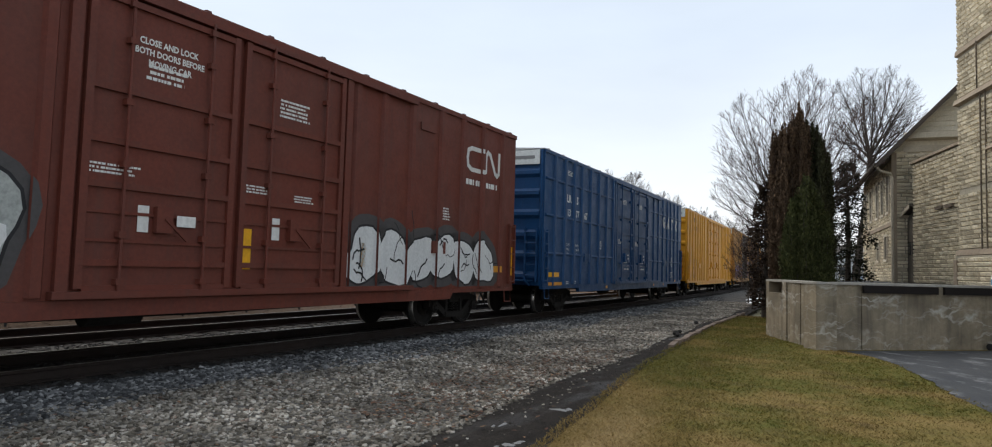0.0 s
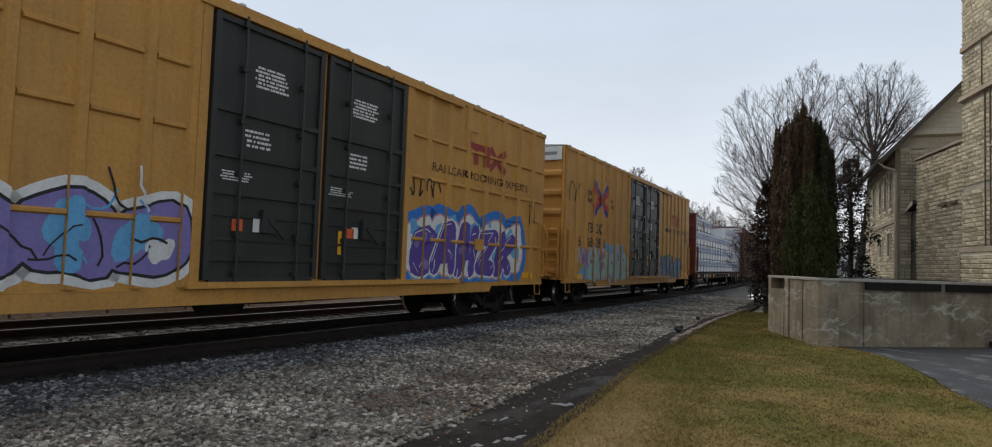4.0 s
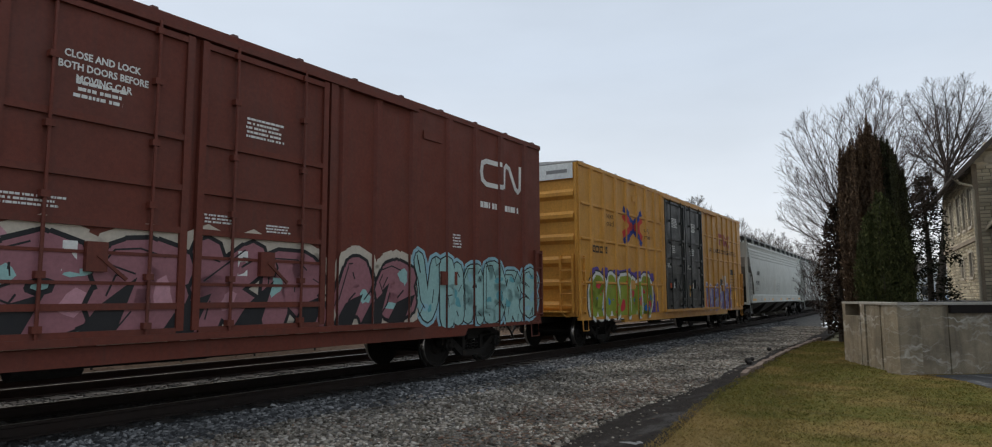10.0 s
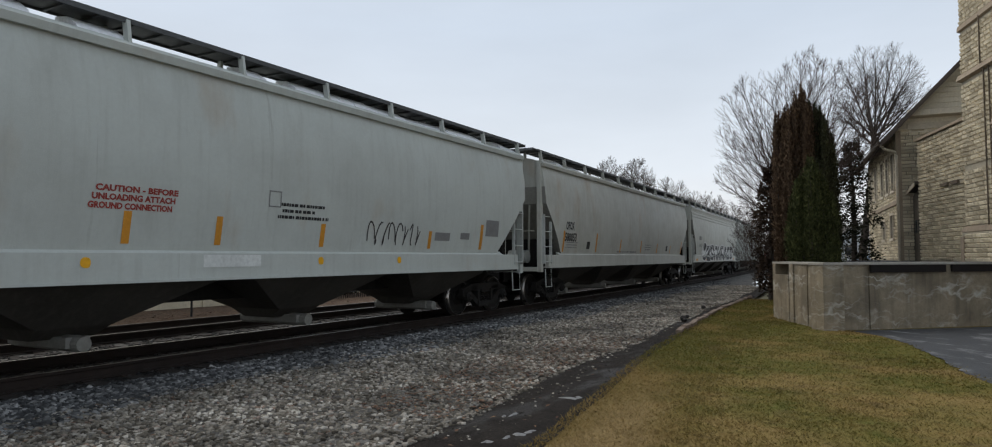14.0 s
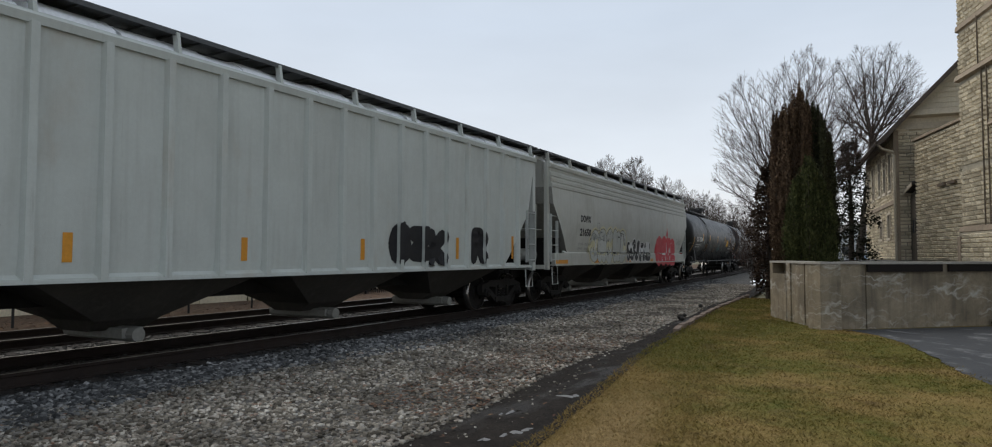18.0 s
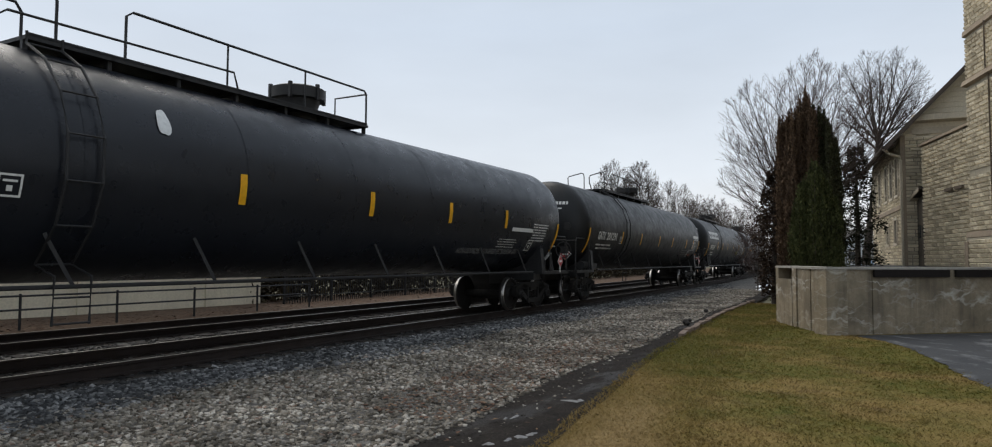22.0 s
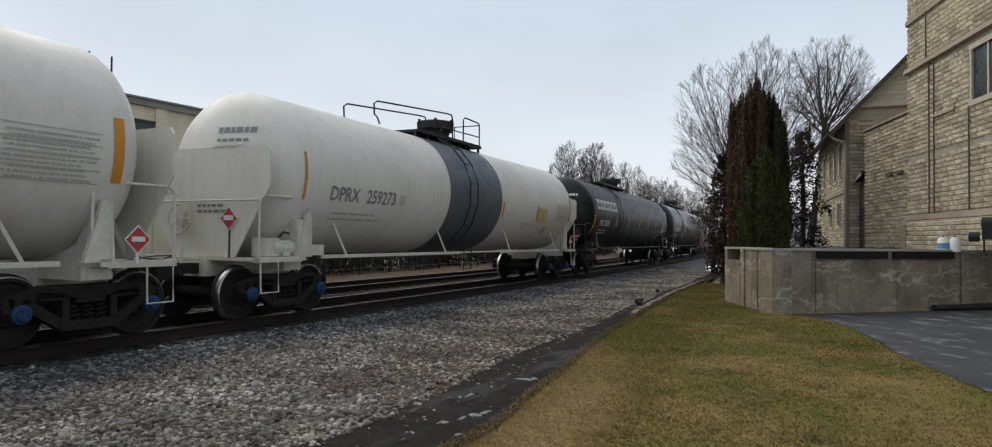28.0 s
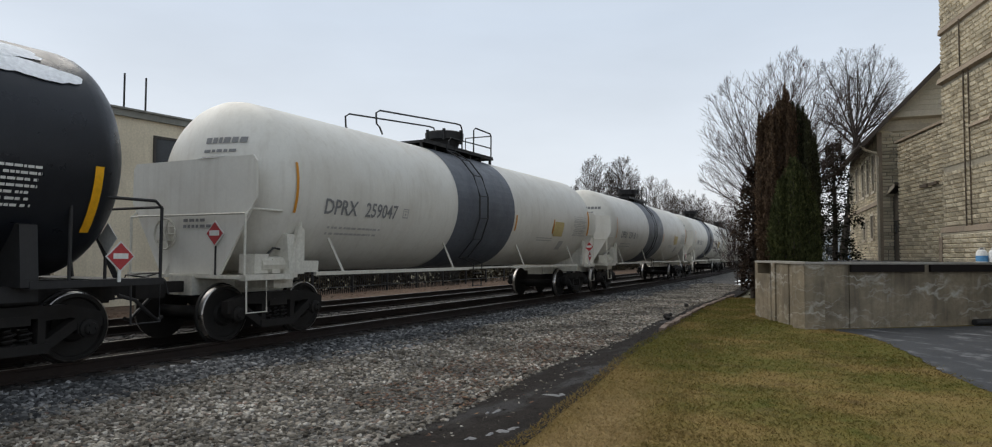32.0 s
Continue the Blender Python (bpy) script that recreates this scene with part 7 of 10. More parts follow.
scrawl(6.5, 1.8, 1.3, 0.5, "ash", skin, e, 342, 0.03, 6, "pale sprayed scrawl")
scrawl(4.0, 1.5, 1.0, 0.25, "ash", skin, e, 343, 0.018, 5)

e, skin = tank_car(400.3, "slate-grey tank car with a black top and faded orange number", TANK_GREY, straight=7.42, truck_at=7.1, top=TANK_BLUEBLACK, marks=[(y, 2.2, 0.08, 0.42) for y in (-4.6, -1.95, 0.8, 3.2)], ladder_at=0.2, walk=(-4.8, 0.1), rail_a=(-4.85, -2.6), rail_b=(-2.2, 0.0), hatch_at=-1.2)
shape_blocks(-6.4, 2.28, 1.0, 0.22, 4, ORANGE_TAPE, skin, e)
writing("212215", -5.2, 2.28, 0.22, ORANGE_TAPE, skin, e, width=1.2)
s = Shape()
n = 40
for i in range(9):
    for k in range(n):
        quad = []
        for di, dk in ((0, 0), (1, 0), (1, 1), (0, 1)):
            t = math.pi / 2 * (i + di) / 9.2
            q = 2 * math.pi * (k + dk) / n
            quad.append((1.536 * math.cos(t) * math.cos(q), -7.42 - 0.806 * math.sin(t), 2.62 + 1.536 * math.cos(t) * math.sin(q)))
        if min(p[2] for p in quad) > 1.95 + 0.35 * abs(quad[0][0]):
            s.poly(quad)
part("painted_head", s, TANK_BLACK, e, "black upper half of the tank head", smooth=50)
part("valve_post", Shape().lathe([(4.1, 0.14), (4.55, 0.14), (4.56, 0.2), (4.66, 0.2)], 14, (0, -2.2, 0), axis=2), IRON, e)


def white_tank(mid, number, k):
    e, skin = tank_car(mid, "cream-white tank car, dark grey middle band" + (", blue bearing caps" if k else ""), TANK_WHITE, straight=7.35, truck_at=7.3, iron=WHITE_IRON, band=(-1.95, 1.2), shield=True, ladder_at=-0.75, walk=(-2.0, 1.65), rail_a=(-3.9, -0.1), rail_b=(0.55, 1.6), hatch_at=-0.1, marks=[], rails=False, caps=CAP_BLUE if k else None, seams=False)
    writing("DPRX", -6.63, 2.15, 0.27, INK_GREY, skin, e, width=0.92, bold=0.006)
    writing(number, -5.45, 2.15, 0.27, INK_GREY, skin, e, width=1.05, bold=0.006)
    stencil(-6.55, 1.78, 1.9, 0.22, 2, INK_FAINT, skin, e, int(mid), 0.4)
    square_mark(e, skin, -4.2, 2.18, 0.2, INK_FAINT)
    for y in (1.3, 4.1):
        reflector(y, 2.1, 0.09, 0.44, skin, e, ORANGE_TAPE)
    panel(e, skin, 4.22, 5.0, 2.02, 2.48, LABEL_FADED, "faded yellow warning label")
    panel(e, skin, 4.95, 5.35, 1.6, 1.88, INK_FAINT)
    stencil(5.9, 2.1, 1.2, 0.6, 10, INK_FAINT, skin, e, int(mid) + 3, 0.5)
    for z in (2.08, 2.24, 2.40, 2.56, 2.72):
        panel(e, skin, 5.88, 7.1, z, z + 0.012, INK_FAINT)
    stencil(3.0, 1.86, 1.3, 0.14, 2, INK_FAINT, skin, e, int(mid) + 4, 0.5)
    for sy in (-1, 1):
        y = sy * 7.2
        part("bolster_post", Shape().prism([(y - 0.22, 1.08), (y + 0.16, 1.08), (y + 0.16, 1.85), (y + 0.02, 1.9), (y - 0.06, 1.6)], 0, 1.34, 1.42), WHITE_IRON, e, "upright cream bolster gusset")
    part("valve_box", Shape().box(0.95, 1.3, -8.05, -7.75, 1.1, 1.42).box(1.0, 1.32, -7.68, -7.5, 1.1, 1.34), WHITE_IRON, e, "cream brake valve housings")
    part("brake_hose", Shape().tube([(1.2, -7.7, 1.4), (1.2, -7.55, 1.52), (1.2, -7.38, 1.5), (1.2, -7.32, 1.3), (1.2, -7.32, 1.1)], 0.02, 6), IRON, e)
    return e


INK_FAINT = plain("faint_grey_stencil", (0.42, 0.41, 0.39), 0.6)
white_tank(418.41, "259051", True)
white_tank(436.67, "259273", True)
e, skin = tank_car(455.94, "black tank car with large white block lettering", TANK_BLACK, straight=8.62, truck_at=7.9, marks=[(y, 2.1, 0.11, 0.46) for y in (-4.9, -2.3, 0.29, 2.56, 4.88)], ladder_at=-4.1, walk=(-4.6, 1.4), rail_a=(-7.55, -4.1), rail_b=(-3.1, 1.4), hatch_at=-0.13)
shape_blocks(-8.23, 2.76, 3.53, 0.44, 6, INK_WHITE, skin, e, ring=0.30)
tank_text(e, skin, "PROX", "36283", -7.7, 2.08, 0.26, wide=1.65)
square_mark(e, skin, -4.85, 2.1, 0.26)
panel(e, skin, 6.15, 6.65, 1.83, 2.1, LABEL_RED, "faded red label with fine print")
square_mark(e, skin, 6.35, 1.5, 0.3)
writing("NON-ODORIZED", 4.7, 1.9, 0.13, INK_GREY, skin, e, width=1.25, bold=0.004)
stencil(7.3, 2.52, 0.5, 0.06, 1, INK_WHITE, skin, e, 351, 0.8)

e, skin = tank_car(476.68, "dark grey-black tank car with aqua and white scrawls and frost", TANK_BLUEBLACK, straight=9.12, truck_at=8.4, marks=[(y, 2.28, 0.11, 0.46) for y in (-6.1, -2.95, 0.27, 3.1, 5.85)], ladder_at=-5.0, walk=(-5.3, 1.5), rail_a=(-7.5, -4.8), rail_b=(-4.15, 1.5), hatch_at=0.0)
tank_text(e, skin, "CGTX", "64784", -8.2, 2.12, 0.28, wide=1.95)
square_mark(e, skin, -5.85, 2.1, 0.26)
scrawl(-8.8, 2.0, 0.65, 1.05, "aqua", skin, e, 331, 0.05, 4, "aqua sprayed scrawl")
sprayed_words("Night", -4.75, 2.72, 0.34, -52, "white", skin, e)
sprayed_words("83", -4.02, 1.98, 0.24, -58, "white", skin, e)
sprayed_words("Night 5", -2.6, 1.86, 0.24, 4, "ash", skin, e, 0.8)
scrawl(-8.2, 1.5, 1.2, 0.4, "ash", skin, e, 334, 0.03, 5)
scrawl(6.2, 1.5, 1.1, 0.4, "aqua", skin, e, 335, 0.04, 5, "aqua sprayed scrawl")
scrawl(3.6, 1.5, 1.2, 0.5, "ash", skin, e, 336, 0.03, 3)
writing("NON-ODORIZED", 6.2, 2.14, 0.12, INK_WHITE, skin, e, width=1.1, bold=0.004)
stencil(6.1, 1.85, 1.3, 0.2, 3, INK_GREY, skin, e, 337, 0.8)
square_mark(e, skin, 7.45, 1.66, 0.3)
reflector(1.2, 1.75, 0.5, 0.24, skin, e)
rnd = random.Random(9)
s = Shape()
for k in range(46):
    y = rnd.uniform(3.2, 8.6) if k < 41 else rnd.choice((-8.6, -7.6, -5.9)) + rnd.uniform(-0.5, 0.5)
    skin.lay(s, blob(rnd, y, 3.72 + rnd.uniform(-0.12, 0.16), rnd.uniform(0.35, 1.0), rnd.uniform(0.05, 0.2), 0.35), 0.006 + 0.0003 * k)
part("frost_patch", s, SNOW, e, "patches of old snow along the top")
for k in range(7):
    white_tank(496.52 + 18.26 * k, ("259047", "259118", "259260", "259133", "259087", "259204", "259066")[k], False)


# ---- ground ----


def fast_mesh(name, verts, faces, mats, smooth=False):
    """A mesh from arrays; all faces have the same number of corners."""
    me = bpy.data.meshes.new(name)
    verts, faces = np.asarray(verts, np.float32), np.asarray(faces, np.int32)
    n = faces.shape[1]
    me.vertices.add(len(verts))
    me.vertices.foreach_set("co", verts.ravel())
    me.loops.add(faces.size)
    me.loops.foreach_set("vertex_index", faces.ravel())
    me.polygons.add(len(faces))
    me.polygons.foreach_set("loop_start", np.arange(0, faces.size, n, dtype=np.int32))
    me.update(calc_edges=True)
    me.validate()
    for m in mats:
        me.materials.append(m)
    if smooth:
        me.shade_smooth()
    return me


def island_material(name, stops, rough=0.9, spread=0.25, fine=30.0, patch=0.0):
    """Each separate stone, blade or leaf takes its own colour from the ramp."""
    m, n, l, b = nodes_of(name, rough)
    b.inputs["Specular IOR Level"].default_value = 0.2
    geo = n.new("ShaderNodeNewGeometry")
    ramp = n.new("ShaderNodeValToRGB")
    e = ramp.color_ramp.elements
    e[0].position, e[0].color = stops[0][0], (*stops[0][1], 1)
    e[1].position, e[1].color = stops[-1][0], (*stops[-1][1], 1)
    for p, c in stops[1:-1]:
        e.new(p).color = (*c, 1)
    l.new(geo.outputs["Random Per Island"], ramp.inputs[0])
    at = n.new("ShaderNodeTexCoord").outputs["Object"]
    k = span(n, l, noise_node(n, l, at, fine, 3), 0.3, 0.7, 1 - spread, 1 + spread)
    if patch:
        w = n.new("ShaderNodeMath")
        w.operation = "MULTIPLY"
        l.new(k, w.inputs[0])
        l.new(span(n, l, noise_node(n, l, at, 0.7, 4), 0.35, 0.65, 1 - patch, 1 + patch * 0.6), w.inputs[1])
        k = w.outputs[0]
    s = n.new("ShaderNodeVectorMath")
    s.operation = "SCALE"
    l.new(ramp.outputs[0], s.inputs[0])
    l.new(k, s.inputs[3])
    l.new(s.outputs[0], b.inputs["Base Color"])
    return m


def earth_material(name, a, b_, c, scale=1.2, cell=22.0, bump=0.7, rough=0.95):
    """Loose ground: two-scale colour patches with a pebbly relief."""
    m, n, l, b = nodes_of(name, rough)
    b.inputs["Specular IOR Level"].default_value = 0.2
    at = n.new("ShaderNodeTexCoord").outputs["Object"]
    big = span(n, l, noise_node(n, l, at, scale, 6), 0.35, 0.65)
    small = span(n, l, noise_node(n, l, at, scale * 14, 4), 0.35, 0.7)
    col = blend(n, l, big, a, b_)
    col = blend(n, l, small, col, c)
    v = n.new("ShaderNodeTexVoronoi")
    v.inputs["Scale"].default_value = cell
    l.new(at, v.inputs["Vector"])
    tone = span(n, l, v.outputs["Color"], 0, 1, 0.6, 1.35)
    s = n.new("ShaderNodeVectorMath")
    s.operation = "SCALE"
    l.new(col, s.inputs[0])
    l.new(tone, s.inputs[3])
    l.new(s.outputs[0], b.inputs["Base Color"])
    u = n.new("ShaderNodeBump")
    u.inputs["Strength"].default_value, u.inputs["Distance"].default_value = bump, 0.03
    l.new(v.outputs["Distance"], u.inputs["Height"])
    l.new(u.outputs[0], b.inputs["Normal"])
    return m


GRAVEL = earth_material("crushed_gravel", (0.10, 0.095, 0.088), (0.19, 0.18, 0.165), (0.05, 0.046, 0.043))
DIRT = earth_material("wet_dark_dirt", (0.017, 0.014, 0.012), (0.036, 0.030, 0.025), (0.011, 0.009, 0.008), 3.5, 75, 0.25, 0.9)
DIRT.node_tree.nodes["Principled BSDF"].inputs["Specular IOR Level"].default_value = 0.12
wet_nodes, wet_links = DIRT.node_tree.nodes, DIRT.node_tree.links
wet_links.new(span(wet_nodes, wet_links, noise_node(wet_nodes, wet_links, stretched(wet_nodes, wet_links, wet_nodes.new("ShaderNodeTexCoord").outputs["Object"], (2.2, 0.7, 1)), 1.0, 5), 0.5, 0.66, 0.92, 0.5), wet_nodes["Principled BSDF"].inputs["Roughness"])
LITTER = earth_material("leaf_litter_soil", (0.105, 0.068, 0.045), (0.15, 0.098, 0.064), (0.065, 0.043, 0.03), 1.0, 14, 0.8)
# Near-black bed colour: oil plus the train's shadow painted in.
OILY_SHADOW = earth_material("oily_track_bed", (0.022, 0.020, 0.019), (0.040, 0.037, 0.034), (0.015, 0.014, 0.013), 1.6, 22, 0.7, 0.8)


def lawn_colour(n, l, rand):
    """Green and straw patches, worn pale beside the dirt strip; shared by the soil and the blades."""
    at = n.new("ShaderNodeTexCoord").outputs["Object"]
    sep = n.new("ShaderNodeSeparateXYZ")
    l.new(at, sep.inputs[0])

    def both(kind, a, b):
        m = n.new("ShaderNodeMath")
        m.operation = kind
        for i, v in enumerate((a, b)):
            if isinstance(v, (int, float)):
                m.inputs[i].default_value = v
            else:
                l.new(v, m.inputs[i])
        return m.outputs[0]
    dry = span(n, l, sep.outputs[1], 3.5, 13.0, 0.085, -0.03)
    patch = span(n, l, both("ADD", noise_node(n, l, at, 0.42, 6, 0.62), dry), 0.44, 0.60)
    tuft = span(n, l, noise_node(n, l, at, 4.5, 5, 0.65), 0.38, 0.66)
    worn = span(n, l, noise_node(n, l, at, 1.1, 6, 0.7), 0.57, 0.68, 0, 0.6)
    off = both("ADD", both("ADD", sep.outputs[0], both("MULTIPLY", sep.outputs[1], 0.195)), 1.42)
    strip = both("MULTIPLY", span(n, l, both("ABSOLUTE", both("ADD", off, span(n, l, noise_node(n, l, at, 1.6, 4), 0, 1, -0.4, 0.4)), 0.0), 0.12, 0.5, 0.8, 0.0), span(n, l, sep.outputs[1], 6.3, 8.6, 1.0, 0.0))
    green = blend(n, l, rand, (0.050, 0.056, 0.010), (0.125, 0.122, 0.026))
    straw = blend(n, l, rand, (0.13, 0.089, 0.028), (0.285, 0.202, 0.083))
    c = blend(n, l, patch, green, straw)
    c = blend(n, l, span(n, l, tuft, 0, 1, 0.0, 0.62), c, blend(n, l, rand, (0.09, 0.068, 0.015), (0.24, 0.175, 0.05)))
    c = blend(n, l, worn, c, (0.085, 0.06, 0.028))
    return blend(n, l, strip, c, blend(n, l, rand, (0.21, 0.15, 0.068), (0.40, 0.295, 0.145)))


def turf_material():
    m, n, l, b = nodes_of("winter_turf_soil", 0.95)
    b.inputs["Specular IOR Level"].default_value = 0.15
    at = n.new("ShaderNodeTexCoord").outputs["Object"]
    fine = span(n, l, noise_node(n, l, at, 70, 4), 0.35, 0.65)
    l.new(lawn_colour(n, l, fine), b.inputs["Base Color"])
    u = n.new("ShaderNodeBump")
    u.inputs["Strength"].default_value, u.inputs["Distance"].default_value = 0.5, 0.02
    l.new(noise_node(n, l, at, 60, 4), u.inputs["Height"])
    l.new(u.outputs[0], b.inputs["Normal"])
    return m


TURF = turf_material()


def asphalt_material():
    """Damp dark asphalt with long pale salt and frost smears and patched squares."""
    m, n, l, b = nodes_of("damp_asphalt", 0.7)
    b.inputs["Specular IOR Level"].default_value = 0.3
    at = n.new("ShaderNodeTexCoord").outputs["Object"]
    turn = n.new("ShaderNodeMapping")
    turn.inputs["Rotation"].default_value = (0, 0, radians(40))
    l.new(at, turn.inputs[0])
    p = turn.outputs[0]
    c = blend(n, l, span(n, l, noise_node(n, l, p, 0.7, 5), 0.35, 0.65), (0.034, 0.037, 0.043), (0.055, 0.058, 0.063))
    c = blend(n, l, span(n, l, noise_node(n, l, p, 45, 3), 0.35, 0.7, 0, 0.5), c, (0.024, 0.025, 0.028))
    smear = span(n, l, noise_node(n, l, stretched(n, l, p, (0.7, 1.5, 1)), 1.5, 8, 0.72), 0.54, 0.66, 0, 0.8)
    c = blend(n, l, smear, c, (0.24, 0.245, 0.25))
    spots = span(n, l, noise_node(n, l, p, 5.5, 4, 0.7), 0.66, 0.74, 0, 0.6)
    c = blend(n, l, spots, c, (0.30, 0.30, 0.29))
    l.new(c, b.inputs["Base Color"])
    u = n.new("ShaderNodeBump")
    u.inputs["Strength"].default_value, u.inputs["Distance"].default_value = 0.35, 0.01
    l.new(noise_node(n, l, at, 70, 3), u.inputs["Height"])
    l.new(u.outputs[0], b.inputs["Normal"])
    return m


ASPHALT = asphalt_material()
FIELD = earth_material("distant_ground", (0.14, 0.13, 0.08), (0.18, 0.16, 0.12), (0.10, 0.10, 0.06), 0.05, 1.0, 0.3)


def sheet(name, xs, ys, height, mat, label, kind="structure"):
    """A ground strip between two edge lines: xs(y) gives its left and right edges."""
    v, f = [], []
    n = 9
    for y in ys:
        a, b = xs(y)
        for k in range(n):
            x = a + (b - a) * k / (n - 1)
            v.append((x, y, height(x, y)))
    for i in range(len(ys) - 1):
        for k in range(n - 1):
            f.append((i * n + k, i * n + k + 1, (i + 1) * n + k + 1, (i + 1) * n + k))
    ob = new(name, fast_mesh(name, v, f, [mat], True))
    return tagged(ob, label, name.replace("_", " "), kind=kind)


def lawn_edge(y):
    pts = ((-6.0, -1.5), (2.0, -2.72), (4.5, -2.98), (5.7, -3.08), (6.6, -3.31), (8.1, -3.59), (10.0, -4.01), (12.1, -4.37), (14.9, -4.75), (21.0, -5.6), (28.6, -6.3), (60.0, -10.5))
    for (a, b), (c, d) in zip(pts, pts[1:]):
        if y <= c:
            return b + (d - b) * (y - a) / (c - a) + 0.05 * noise.noise((y * 1.3, 0, 7)) + 0.03 * noise.noise((y * 4.1, 2, 7))
    return pts[-1][1]


def dirt_edge(y):
    return lawn_edge(y) - (0.58 + 0.07 * math.sin(y * 0.9) + max(0.0, min(8.0, 13 - y)) * 0.07)


def ground_z(x, y):
    """Small unevenness of the loose ground."""
    return 0.02 * noise.noise((x * 0.5, y * 0.5, 0)) + 0.008 * noise.noise((x * 2.5, y * 2.5, 3))


ground = new("ground", fast_mesh("ground", [(-1500, -300, -0.16), (1500, -300, -0.16), (1500, 2500, -0.16), (-1500, 2500, -0.16)], [(0, 1, 2, 3)], [FIELD]))
tagged(ground, "flat winter ground reaching to the horizon", "ground", kind="structure")
ys = [-560 + 21 * k for k in range(26)] + [-14 + 0.6 * k for k in range(90)] + [40 + 3 * k for k in range(40)] + [160 + 22 * k for k in range(27)]


def ballast_z(x, y):
    d = abs(x - track_x(y) + 1.8)
    return -0.02 - max(0.0, d - 4.0) * 0.003 + ground_z(x, y) * 0.4


sheet("track_bed", lambda y: (track_x(y) - 6.2, dirt_edge(y) + 0.1), ys, ballast_z, GRAVEL, "grey crushed-stone ballast and gravel beside the rails")
# Dark sheet laid where the train's shadow falls along the rails.
sheet("oily_bed", lambda y: (track_x(y) - 1.5, track_x(y) + 1.3), ys, lambda x, y: -0.012 + ground_z(x, y) * 0.3 - 0.03 * max(0.0, abs(x - track_x(y) + 0.1) - 1.0), OILY_SHADOW, "ballast under the main track, dark with oil and painted train shadow")
sheet("dirt_strip", lambda y: (dirt_edge(y) - 0.05, lawn_edge(y) + 0.12), ys[26:-20], lambda x, y: -0.030 + ground_z(x, y) * 0.5 + 0.010 * noise.noise((x * 6, y * 6, 5)), DIRT, "wet dark dirt strip along the lawn")
sheet("far_verge", lambda y: (track_x(y) - 11.0, track_x(y) - 6.0), ys[20:-20], lambda x, y: 0.0 + ground_z(x, y), LITTER, "brown leaf litter beyond the second track")
sheet("lawn", lambda y: (lawn_edge(y), max(lawn_edge(y) + 1, 9.0)), ys[26:96], lambda x, y: ground_z(x, y) * 0.7 + 0.01 - 0.05 * max(0.0, 1 - (x - lawn_edge(y)) / 0.3), TURF, "short winter lawn, green fading to straw brown")
# asphalt apron in front of the retaining wall
s = Shape()
rim = [(-1.62, 16.35), (-1.0, 15.6), (-0.52, 14.5), (-0.3, 13.6), (-0.07, 12.84), (0.25, 11.34), (0.42, 10.7), (0.95, 9.1), (1.5, 7.9), (2.3, 6.5), (4.0, 4.6), (9.0, 1.0)]
edge_r = random.Random(91)
fine_rim = []
for (a, b), (c, d) in zip(rim, rim[1:]):
    for k in range(8):
        u = k / 8
        fine_rim.append((a + (c - a) * u + edge_r.uniform(-0.04, 0.04), b + (d - b) * u))
s.poly([(a, b, 0.022) for a, b in fine_rim] + [(14, 10, 0.022), (12, 30, 0.022)])
apron = part("driveway", s, ASPHALT)
tagged(apron, "patched dark damp asphalt drive below the wall", "driveway", kind="structure")


def scatter(name, count, place, size, mat, label, seed, flat=0.7):
    """Loose angular stones, one joined mesh."""
    r = np.random.RandomState(seed)
    xy = place(r, count)
    n = len(xy)
    cube = np.array([(x, y, z) for x in (-1, 1) for y in (-1, 1) for z in (-1, 1)], np.float32)
    fs = np.array([(0, 1, 3, 2), (4, 6, 7, 5), (0, 4, 5, 1), (2, 3, 7, 6), (0, 2, 6, 4), (1, 5, 7, 3)], np.int32)
    s = r.uniform(size[0], size[1], (n, 1, 1)) * r.uniform(0.6, 1.2, (n, 1, 3)) * np.array([1, 1, flat])
    v = cube[None] * (1 + r.uniform(-0.45, 0.25, (n, 8, 3))) * s * 0.6
    a, t = r.uniform(0, 6.28, n), r.uniform(-0.6, 0.6, n)
    ca, sa, ct, st = np.cos(a), np.sin(a), np.cos(t), np.sin(t)
    x = v[..., 0] * ca[:, None] - v[..., 1] * sa[:, None]
    y = v[..., 0] * sa[:, None] + v[..., 1] * ca[:, None]
    z = v[..., 2]
    y, z = y * ct[:, None] - z * st[:, None], y * st[:, None] + z * ct[:, None]
    out = np.stack([x + xy[:, 0:1], y + xy[:, 1:2], z + xy[:, 2:3]], -1).reshape(-1, 3)
    faces = (fs[None] + 8 * np.arange(n)[:, None, None]).reshape(-1, 4)
    ob = new(name, fast_mesh(name, out, faces, [mat]))
    return tagged(ob, label, name.replace("_", " "), kind="stuff")


def between(lo, hi, y0, y1, bias=1.0, lift=0.0):
    """Places spread between two edge lines, denser towards the viewer."""
    def place(r, count):
        y = y0 + (y1 - y0) * r.uniform(0, 1, count) ** bias
        a, b = np.array([lo(v) for v in y]), np.array([hi(v) for v in y])
        x = a + (b - a) * r.uniform(0, 1, count)
        z = np.array([ballast_z(p, q) for p, q in zip(x, y)]) + lift
        return np.stack([x, y, z], 1)
    return place


